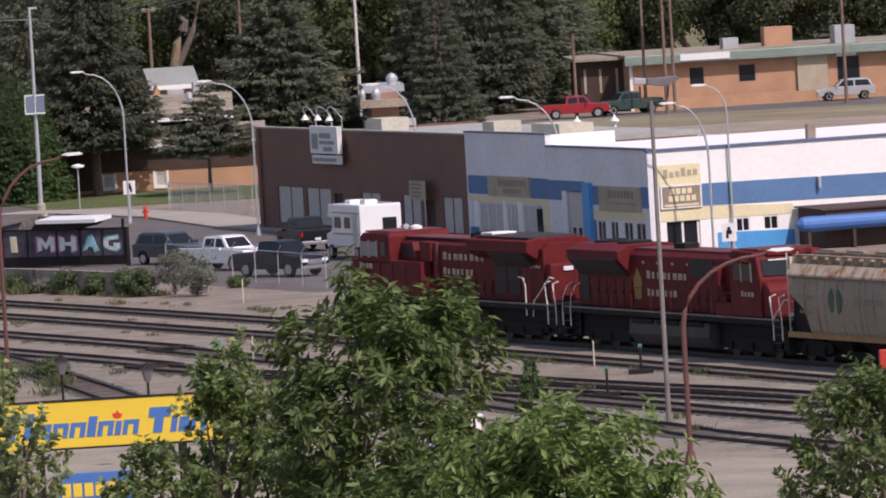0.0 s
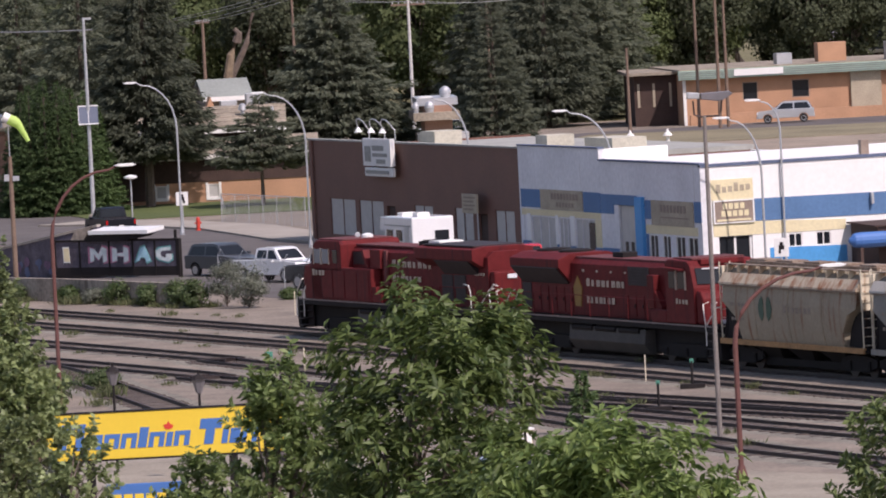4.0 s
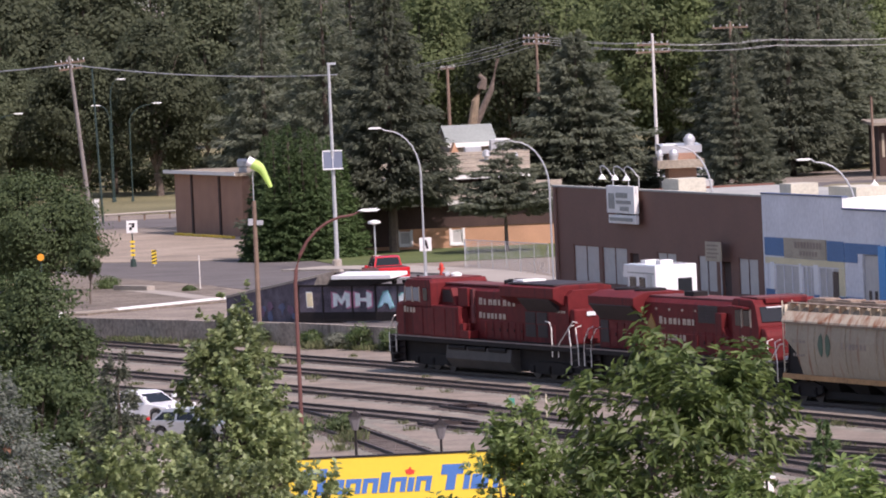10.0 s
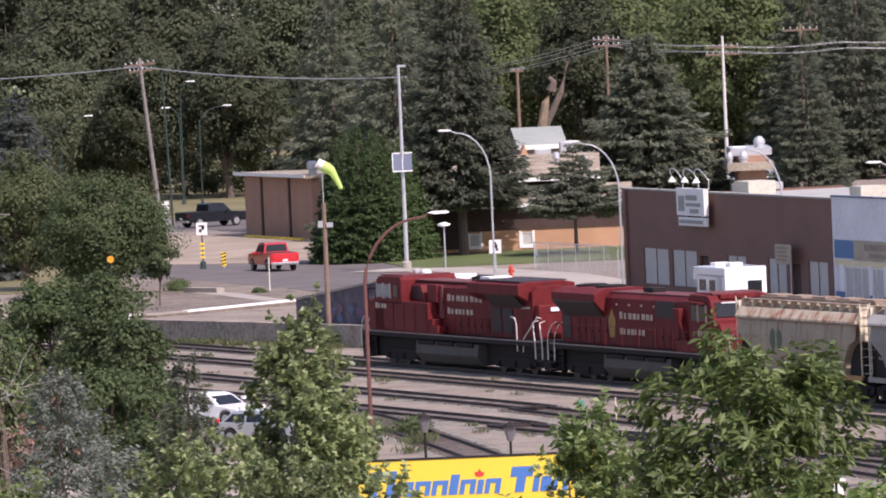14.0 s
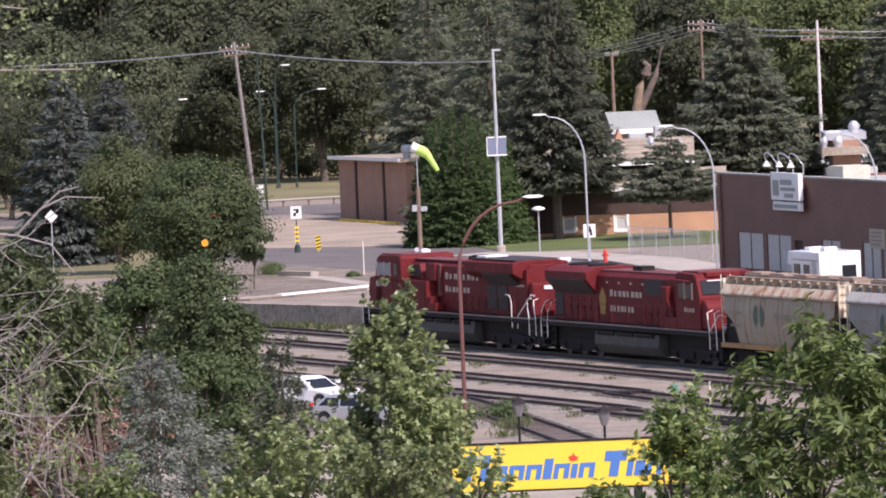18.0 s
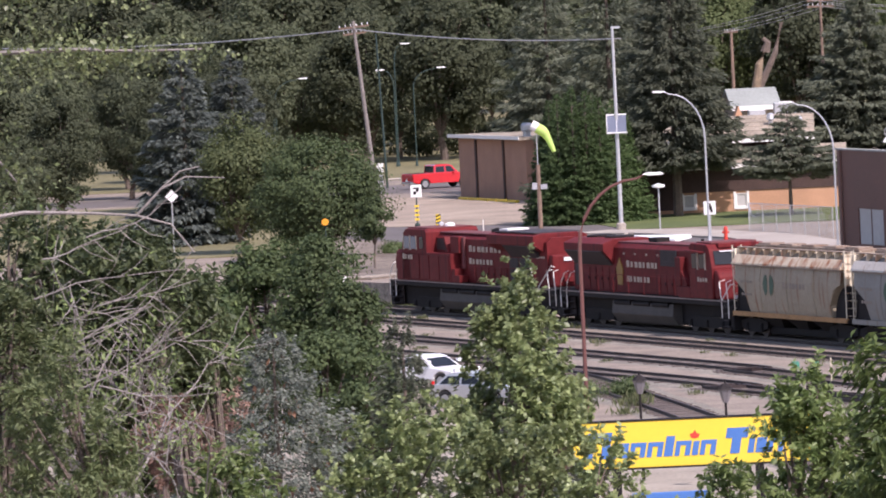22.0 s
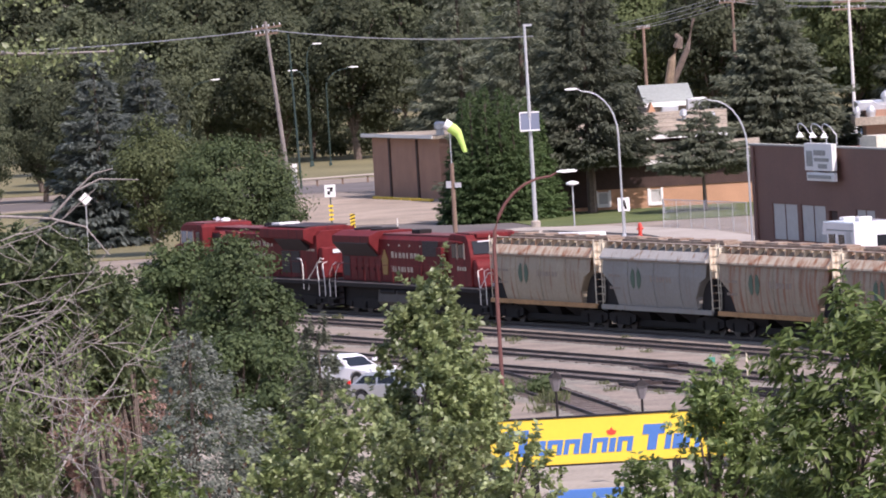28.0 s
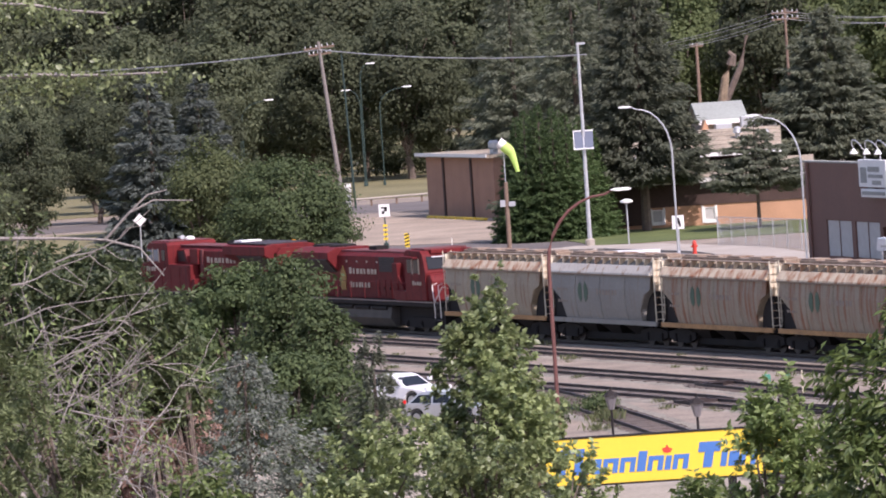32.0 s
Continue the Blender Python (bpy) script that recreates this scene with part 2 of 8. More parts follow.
PANELGLASS = mat("solar_cell_glass", (0.13, 0.15, 0.20), 0.3, var=0.1)
LANTERNGLASS = mat("dull_lantern_glass", (0.16, 0.15, 0.16), 0.4, var=0.2, scale=3)
ORANGE = mat("orange_signal_face", (0.75, 0.30, 0.02), 0.5, var=0.08)
BARK = mat("grey_brown_bark", (0.13, 0.10, 0.08), 0.95, var=0.3, scale=3, fine=8, bump=0.5)
DEADWOOD = mat("sunbleached_trunk_wood", (0.20, 0.15, 0.10), 0.95, var=0.4, scale=2, fine=8, bump=0.5)
PALEBARK = mat("dry_grey_twigs", (0.235, 0.212, 0.195), 0.95, var=0.35, scale=3)
ASHLEAF = leaf_mat("broad_ash_leaves", (0.070, 0.118, 0.028), (0.215, 0.285, 0.085), 0.55)
LIMELEAF = leaf_mat("yellow_green_leaves", (0.10, 0.155, 0.045), (0.245, 0.31, 0.11))
POPLAR = leaf_mat("poplar_leaves", (0.118, 0.155, 0.058), (0.295, 0.345, 0.155), 0.42)
RUSTLEAF = leaf_mat("dry_rust_leaves", (0.20, 0.115, 0.085), (0.34, 0.225, 0.175), 0.85)
DARKLEAF = leaf_mat("dark_elm_leaves", (0.038, 0.060, 0.023), (0.085, 0.118, 0.043), 0.8)
MIDLEAF = leaf_mat("mid_green_leaves", (0.036, 0.060, 0.020), (0.086, 0.120, 0.043), 0.75)
SPRUCE = leaf_mat("dark_spruce_needles", (0.118, 0.135, 0.094), (0.188, 0.208, 0.142), 0.9, 0.5)
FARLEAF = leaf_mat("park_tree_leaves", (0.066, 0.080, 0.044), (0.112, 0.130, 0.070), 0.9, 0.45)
# brighter copy of the park leaves: sunlight is put into the colour
FARBRIGHT = leaf_mat("sun_painted_park_leaves", (0.108, 0.142, 0.056), (0.172, 0.212, 0.088), 0.9, 0.48)
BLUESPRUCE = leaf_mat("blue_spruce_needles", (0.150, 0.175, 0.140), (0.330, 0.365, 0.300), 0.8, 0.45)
# darker copy of the blue spruce needles, with shade put into the colour
SHADEDBLUE = leaf_mat("shade_painted_blue_needles", (0.100, 0.120, 0.104), (0.190, 0.222, 0.196), 0.8, 0.45)
OLIVELEAF = leaf_mat("olive_street_tree_leaves", (0.048, 0.064, 0.023), (0.105, 0.126, 0.048), 0.75)
CEDAR = leaf_mat("cedar_sprays", (0.048, 0.092, 0.030), (0.12, 0.178, 0.064), 0.7)
SHRUB = leaf_mat("shrub_leaves", (0.05, 0.085, 0.0234), (0.12, 0.16, 0.0585))
SAGE = leaf_mat("grey_green_sage", (0.12, 0.14, 0.0975), (0.22, 0.23, 0.182), 0.8)

# ---- small mesh tools ----
def box(bm, x0, x1, y0, y1, z0, z1, bevel=0.0):
    vs = [bm.verts.new(p) for p in ((x0, y0, z0), (x1, y0, z0), (x1, y1, z0), (x0, y1, z0), (x0, y0, z1), (x1, y0, z1), (x1, y1, z1), (x0, y1, z1))]
    fs = [bm.faces.new([vs[i] for i in q]) for q in ((3, 2, 1, 0), (4, 5, 6, 7), (0, 1, 5, 4), (1, 2, 6, 5), (2, 3, 7, 6), (3, 0, 4, 7))]
    if bevel:
        es = list({e for f in fs for e in f.edges})
        bmesh.ops.bevel(bm, geom=es, offset=bevel, segments=2, affect="EDGES", profile=0.6)
    return bm


def prism(bm, pts, a0, a1, axis="y", bevel=0.0):
    """A profile of (u, z) points pushed along an axis: y -> (u, a, z); x -> (a, u, z); z -> (u, v, a)."""
    def at(p, a):
        return (p[0], a, p[1]) if axis == "y" else (a, p[0], p[1]) if axis == "x" else (p[0], p[1], a)
    A = [bm.verts.new(at(p, a0)) for p in pts]
    B = [bm.verts.new(at(p, a1)) for p in pts]
    n = len(pts)
    fs = [bm.faces.new(A), bm.faces.new(B[::-1])]
    fs += [bm.faces.new((A[i], B[i], B[(i + 1) % n], A[(i + 1) % n])) for i in range(n)]
    bmesh.ops.recalc_face_normals(bm, faces=fs)
    if bevel:
        es = list({e for f in fs for e in f.edges})
        bmesh.ops.bevel(bm, geom=es, offset=bevel, segments=2, affect="EDGES", profile=0.6)
    return bm


def tube(bm, pts, r0, r1=None, seg=8):
    """A round bar along a line of points, tapering from r0 to r1, closed at its ends."""
    r1 = r0 if r1 is None else r1
    P = [Vector(p) for p in pts]
    rings = []
    for i, p in enumerate(P):
        d = (P[min(i + 1, len(P) - 1)] - P[max(i - 1, 0)]).normalized()
        a = d.cross(Vector((0.0, 0.0, 1.0)) if abs(d.z) < 0.95 else Vector((1.0, 0.0, 0.0))).normalized()
        b = d.cross(a)
        r = r0 + (r1 - r0) * i / max(1, len(P) - 1)
        rings.append([bm.verts.new(p + (a * math.cos(2 * math.pi * k / seg) + b * math.sin(2 * math.pi * k / seg)) * r) for k in range(seg)])
    for A, B in zip(rings, rings[1:]):
        for k in range(seg):
            bm.faces.new((A[k], A[(k + 1) % seg], B[(k + 1) % seg], B[k]))
    bm.faces.new(rings[0][::-1])
    bm.faces.new(rings[-1])
    return bm


def lathe(bm, prof, cx=0.0, cy=0.0, cz=0.0, seg=16, axis="z"):
    """A profile of (r, h) turned round an axis."""
    rings = []
    for r, h in prof:
        ring = []
        for k in range(seg):
            a = 2 * math.pi * k / seg
            c, s = r * math.cos(a), r * math.sin(a)
            p = (cx + c, cy + s, cz + h) if axis == "z" else (cx + c, cy + h, cz + s) if axis == "y" else (cx + h, cy + c, cz + s)
            ring.append(bm.verts.new(p))
        rings.append(ring)
    fs = []
    for A, B in zip(rings, rings[1:]):
        for k in range(seg):
            fs.append(bm.faces.new((A[k], A[(k + 1) % seg], B[(k + 1) % seg], B[k])))
    fs += [bm.faces.new(rings[0][::-1]), bm.faces.new(rings[-1])]
    bmesh.ops.recalc_face_normals(bm, faces=fs)
    return bm


def B():
    return bmesh.new()


def mesh_of(name, bm, material, smooth=False):
    me = bpy.data.meshes.new(name)
    bm.to_mesh(me)
    bm.free()
    me.materials.append(material)
    if smooth:
        me.polygons.foreach_set("use_smooth", [True] * len(me.polygons))
    return me


def part(name, bm, material, parent, label="", smooth=False):
    ob = new(name, mesh_of(name, bm, material, smooth))
    ob.parent = parent
    return tagged(ob, label)


def raw(name, verts, faces, material, parent=None):
    me = bpy.data.meshes.new(name)
    me.from_pydata(verts, [], faces)
    me.materials.append(material)
    ob = new(name, me)
    ob.parent = parent
    return ob


def thing(name, m, label, category, group="", kind=""):
    ob = new(name)
    ob.matrix_basis = m
    return tagged(ob, label, category, group, kind)


def parts(name, spans, material, parent, label=""):
    """Several like parts, one object for each (x0, x1, y0, y1, z0, z1)."""
    for q in spans:
        part(name, box(B(), *q), material, parent, label)


def single(name, bm, material, m, label, category, group="", kind=""):
    ob = new(name, mesh_of(name, bm, material))
    ob.matrix_basis = m
    return tagged(ob, label, category, group, kind)


def letters(parent, material, x0, x1, z0, z1, n, y, seed, name="lettering", depth=0.02, gaps=()):
    """A word that is kept as plain bars of its size and colour, on a face that looks to -y."""
    rnd = random.Random(seed)
    w = (x1 - x0) / n
    for i in range(n):
        if i in gaps:
            continue
        bm = B()
        a = x0 + i * w
        h = z1 - (z1 - z0) * (0.0 if i == 0 else 0.14)
        b = a + w * rnd.uniform(0.66, 0.82)
        a += w * 0.1
        k = min(0.3 * w, 0.14)
        if i % 3 == 1:
            box(bm, a, (a + b) / 2 + k * 0.4, y - depth, y, z0 + 0.03, h - 0.03)
        else:
            prism(bm, [(a, z0 + 0.03), (a, h - 0.03), (b, h - 0.03), (b, z0 + 0.03), (b - k, z0 + 0.03), (b - k, h - 0.03 - k), (a + k, h - 0.03 - k), (a + k, z0 + 0.03)], y - depth, y)
        part(name, bm, material, parent)


TRACK_DEG = math.degrees(math.atan2(-0.9220, 0.3871))
ROW_DEG = math.degrees(math.atan2(-0.959, 0.284))


def rail_xy(s, o):
    """A place by its way along the yard (towards the camera) and its distance beyond the main track."""
    return Vector((-5.0 + 0.3871 * s + 0.9220 * o, 399.6 - 0.9220 * s + 0.3871 * o, 0.0))


def bend(s):
    """How far the gently curved main line lies from its straight chord at s."""
    k = max(-90.0, min(115.0, s))
    return 0.496 - 0.0002713 * k * k - 0.0005426 * k * (s - k)


def on_main(s):
    return rail_xy(s, bend(s))


# ---- ground ----
def hill(x, y):
    """Height of the ground: a flat valley floor and the slope on which the camera stands."""
    k = min(1.0, max(0.0, (y - 4.0) / 190.0))
    return 18.2 * (1 - k) ** 2.2 * (1 - k * k * 0.3)


def build_ground():
    ys = [-300, -120, -60, -30, -15, -5, 0, 4, 8, 12, 18, 25, 33, 42, 52, 64, 78, 94, 112, 132, 154, 176, 194, 230, 300, 400, 520, 680, 900, 1300, 2200, 4500]
    xs = [-4500, -1500, -600, -300, -160, -100, -70, -50, -36, -24, -14, -7, 0, 7, 14, 24, 36, 50, 70, 100, 160, 300, 600, 1500, 4500]
    vs = [(x, y, hill(x, y) + (0.0 if y > 190 or y < -10 else 0.25 * noise.noise((x * 0.07, y * 0.07, 0)))) for y in ys for x in xs]
    n = len(xs)
    fs = [(j * n + i, j * n + i + 1, (j + 1) * n + i + 1, (j + 1) * n + i) for j in range(len(ys) - 1) for i in range(n - 1)]
    tagged(raw("ground", vs, fs, DIRT), "bare tan dirt and gravel of a railway yard", "ground", kind="structure")


def sheet(name, pts, z, material, label, category):
    """A flat paved or planted area with a little thickness."""
    bm = B()
    prism(bm, [(p[0], p[1]) for p in pts], -0.05, z, "z")
    return single(name, bm, material, Matrix(), label, category, kind="structure")


def ribbon(pts, half, z):
    """Outline of a strip of ground along a line of (x, y) points."""
    L, R = [], []
    for i, p in enumerate(pts):
        a, b = Vector(pts[max(0, i - 1)]), Vector(pts[min(len(pts) - 1, i + 1)])
        d = (b - a).normalized()
        nrm = Vector((-d.y, d.x)) * half
        L.append((p[0] + nrm.x, p[1] + nrm.y))
        R.append((p[0] - nrm.x, p[1] - nrm.y))
    return L + R[::-1]


def curve_of(pts, step):
    """Points every step metres along a smooth line through pts."""
    out = []
    for i in range(len(pts) - 1):
        p0, p1, p2, p3 = (Vector(pts[max(0, min(len(pts) - 1, i + k))]) for k in (-1, 0, 1, 2))
        n = max(1, int((p2 - p1).length / step))
        for j in range(n):
            t = j / n
            out.append(0.5 * (2 * p1 + (p2 - p0) * t + (2 * p0 - 5 * p1 + 4 * p2 - p3) * t * t + (3 * p1 - p0 - 3 * p2 + p3) * t ** 3))
    out.append(Vector(pts[-1]))
    return out


def build_track(so, label, tie_step=0.62):
    """One track: two rails with head, web and foot, on wooden sleepers in a low bed of ballast."""
    line = [rail_xy(*p).to_2d() for p in so]
    pts = curve_of(line, 3.0)
    tr = thing("railway_track", Matrix(), label, "railway track", "tracks of the yard", "structure")
    # ballast bed
    V, Fc = [], []
    for i, p in enumerate(pts):
        d = (pts[min(i + 1, len(pts) - 1)] - pts[max(i - 1, 0)]).normalized()
        nx = Vector((-d.y, d.x))
        for o, z in ((-2.3, -0.02), (-1.6, 0.015), (1.6, 0.015), (2.3, -0.02)):
            V.append((p.x + nx.x * o, p.y + nx.y * o, z + 0.02 * noise.noise((p.x, p.y, o))))
        if i:
            k = 4 * i
            Fc += [(k - 4 + j, k - 3 + j, k + 1 + j, k + j) for j in range(3)]
    raw("ballast_bed", V, Fc, GRAVEL, tr)
    V, Fc = [], []
    for i, p in enumerate(pts):
        d = (pts[min(i + 1, len(pts) - 1)] - pts[max(i - 1, 0)]).normalized()
        nx = Vector((-d.y, d.x))
        for o, w_ in ((-1.15, 0.25), (-0.55, 0.0), (0.55, 0.0), (1.15, 0.25)):
            q = p + nx * (o + w_ * noise.noise((p.x * 0.3, p.y * 0.3, o)))
            V.append((q.x, q.y, 0.024 + 0.02 * noise.noise((p.x, p.y, o)) if abs(o) < 1 else 0.019))
        if i:
            k = 4 * i
            Fc += [(k - 4 + j, k - 3 + j, k + 1 + j, k + j) for j in range(3)]
    raw("oil_stained_bed", V, Fc, OILBED, tr)
    # rails
    prof = ((-0.07, 0.0), (0.07, 0.0), (0.02, 0.04), (0.02, 0.11), (0.04, 0.12), (0.04, 0.16), (-0.04, 0.16), (-0.04, 0.12), (-0.02, 0.11), (-0.02, 0.04))
    for side in (-0.755, 0.755):
        V, Fc = [], []
        for i, p in enumerate(pts):
            d = (pts[min(i + 1, len(pts) - 1)] - pts[max(i - 1, 0)]).normalized()
            nx = Vector((-d.y, d.x))
            for a, z in prof:
                V.append((p.x + nx.x * (side + a), p.y + nx.y * (side + a), z))
            if i:
                k, m = 10 * i, 10
                Fc += [(k - m + j, k - m + (j + 1) % m, k + (j + 1) % m, k + j) for j in range(m)]
        raw("rail", V, Fc, STEEL, tr)
    # sleepers
    V, Fc = [], []
    rnd = random.Random(len(so) * 7 + int(so[0][1] * 10))
    fine = curve_of(line, tie_step)
    for i in range(0, len(fine) - 1):
        p = fine[i]
        d = (fine[i + 1] - p).normalized()
        nx = Vector((-d.y, d.x))
        h, w, t = 1.28 + rnd.uniform(-0.06, 0.06), 0.115, 0.085 + rnd.uniform(0, 0.02)
        k = len(V)
        for z in (-0.05, t - 0.055):
            for a, b in ((-h, -w), (h, -w), (h, w), (-h, w)):
                V.append((p.x + nx.x * a + d.x * b, p.y + nx.y * a + d.y * b, z))
        Fc += [(k, k + 1, k + 5, k + 4), (k + 1, k + 2, k + 6, k + 5), (k + 2, k + 3, k + 7, k + 6), (k + 3, k, k + 4, k + 7), (k + 4, k + 5, k + 6, k + 7)]
    tagged(raw("sleepers", V, Fc, TIE, tr), kind="stuff")
    return tr

# ---- the train ----
def wheelset(parent, x, r=0.5):
    w = part("wheelset", lathe(lathe(tube(B(), [(x, -0.85, r), (x, 0.85, r)], 0.09, seg=8), [(r + 0.03, -0.80), (r + 0.03, -0.77), (r, -0.76), (r, -0.66), (0.3, -0.66)], x, 0, r, 20, "y"), [(0.3, 0.66), (r, 0.66), (r, 0.76), (r + 0.03, 0.77), (r + 0.03, 0.80)], x, 0, r, 20, "y"), STEEL, parent)
    return w


def truck(parent, x, base, wheels, r=0.5):
    """A bogie: side frames, bolster, springs and its wheelsets."""
    bm = B()
    half = base / 2 + 0.75
    for y in (-1.02, 0.92):
        prism(bm, [(x - half, r - 0.02), (x - half, r + 0.28), (x - half * 0.5, r + 0.42), (x + half * 0.5, r + 0.42), (x + half, r + 0.28), (x + half, r - 0.02), (x + half * 0.45, r - 0.22), (x - half * 0.45, r - 0.22)], y, y + 0.1)
        for i in range(wheels):
            wx = x - base / 2 + base * i / (wheels - 1)
            box(bm, wx - 0.2, wx + 0.2, y - 0.07, y + 0.17, r - 0.18, r + 0.2)
            lathe(bm, [(0.12, -0.09), (0.12, -0.02)], wx, y, r, 10, "y")
    box(bm, x - 0.3, x + 0.3, -0.95, 0.95, r - 0.05, r + 0.4)
    t = part("truck_frame", bm, BLACK, parent)
    for i in range(wheels):
        wheelset(t, x - base / 2 + base * i / (wheels - 1), r)
    return t


def steps(parent, x, side, way):
    """End steps with their white grab rails, at the corner x of the deck, leaning towards way (+1 or -1)."""
    y = side * 1.5
    st = part("step_well", box(B(), x - 0.39, x + 0.39, min(y - side * 0.45, y - side * 0.5), max(y - side * 0.45, y - side * 0.5), 0.4, 1.9), GRILLE, parent)
    for k in range(4):
        z = 0.45 + 0.36 * k
        part("step", box(B(), x - 0.35, x + 0.35, min(y, y - side * 0.45), max(y, y - side * 0.45), z, z + 0.05), GRILLE, st)
    for dx in (-0.42, 0.42):
        part("grab_rail", tube(B(), [(x + dx, y, 0.95), (x + dx, y, 1.9), (x + dx + way * 0.12, y, 2.35), (x + dx + way * 0.42, y - side * 0.1, 2.85), (x + dx + way * 0.36, y - side * 0.35, 2.95)], 0.03, seg=6), HANDRAIL, st, "white grab rail")
    return st


def handrails(parent, x0, x1, side, z=1.93):
    bm = B()
    y = side * 1.47
    tube(bm, [(x0, y, z + 1.0), (x1, y, z + 1.0)], 0.02, seg=5)
    n = int((x1 - x0) / 1.9)
    for i in range(n + 1):
        x = x0 + (x1 - x0) * i / n
        tube(bm, [(x, y, z - 0.05), (x, y, z + 1.0)], 0.018, seg=5)
    return part("handrail", bm, RED, parent)


def underframe(parent, L, tank, tr1, tr2, base):
    part("deck", box(B(), 0.15, L - 0.15, -1.5, 1.5, 1.62, 1.92, 0.02), BLACK, parent, "black deck frame")
    for side in (-1, 1):
        y = side * 1.505
        part("sill_stripe", box(B(), 0.4, L - 0.4, min(y, y + side * 0.02), max(y, y + side * 0.02), 1.86, 1.93), SILLDUST, parent, "dusty pale sill stripe")
    part("centre_sill", box(B(), 0.6, L - 0.6, -0.9, 0.9, 0.4, 1.64), BLACK, parent)
    bm = B()
    a, b = tank
    prism(bm, [(-1.35, 1.5), (-1.42, 0.8), (-1.1, 0.28), (1.1, 0.28), (1.42, 0.8), (1.35, 1.5)], a, b, "x", 0.04)
    t = part("fuel_tank", bm, TANK, parent, "dusty grey fuel tank")
    bm = B()
    for k in range(3):
        lathe(bm, [(0.16, 0), (0.16, (b - a) * 0.26)], a + 0.4 + k * (b - a) * 0.31, -1.3, 1.42, 10, "x")
    part("air_reservoir", bm, BLACK, t)
    for x in (tr1, tr2):
        truck(parent, x, base, 3)
    for x, s in ((0.0, -1), (L, 1)):
        bm = B()
        prism(bm, [(-1.35, 0.32), (1.35, 0.32), (1.45, 1.6), (-1.45, 1.6)], x - 0.15 if s < 0 else x - 0.2, x + 0.2 if s < 0 else x + 0.15, "x", 0.02)
        pl = part("plow_plate", bm, BLACK, parent)
        part("coupler", box(box(B(), min(x, x + s * 0.7), max(x, x + s * 0.7), -0.12, 0.12, 0.78, 1.05), x + s * 0.55 - 0.15, x + s * 0.55 + 0.15, -0.2, 0.2, 0.72, 1.1, 0.03), STEEL, pl)


def vents(parent, x0, x1, z0, z1, y, n, name="grille"):
    g = part(name, box(B(), x0, x1, y - 0.02, y, z0, z1), GRILLE, parent, "dark louvred grille")
    for i in range(n):
        z = z0 + (z1 - z0) * (i + 0.5) / n
        part("louvre", box(B(), x0, x1, y - 0.05, y - 0.02, z - 0.03, z + 0.02), GRILLE, g)
    return g


def doors_row(parent, x0, x1, z0, z1, y, n):
    """Hood doors: shallow raised panels with small latches."""
    for i in range(n):
        a, b = x0 + (x1 - x0) * i / n, x0 + (x1 - x0) * (i + 1) / n
        d = part("hood_door", box(B(), a + 0.04, b - 0.04, y - 0.035, y, z0, z1, 0.012), RED, parent)
        part("latch", box(B(), b - 0.16, b - 0.1, y - 0.07, y - 0.035, (z0 + z1) / 2 - 0.08, (z0 + z1) / 2 + 0.08), BLACK, d)


def settle_heights(lo):
    """Brings the deck and the hood of a locomotive to their true heights over the rail."""
    for ob in lo.children_recursive:
        n = len(ob.data.vertices)
        co = np.empty(n * 3, dtype=np.float32)
        ob.data.vertices.foreach_get("co", co)
        z = co[2::3]
        co[2::3] = np.where(z < 1.93, z * 0.87, 1.68 + (z - 1.93) * 0.94)
        ob.data.vertices.foreach_set("co", co)
        ob.data.update()
    return lo


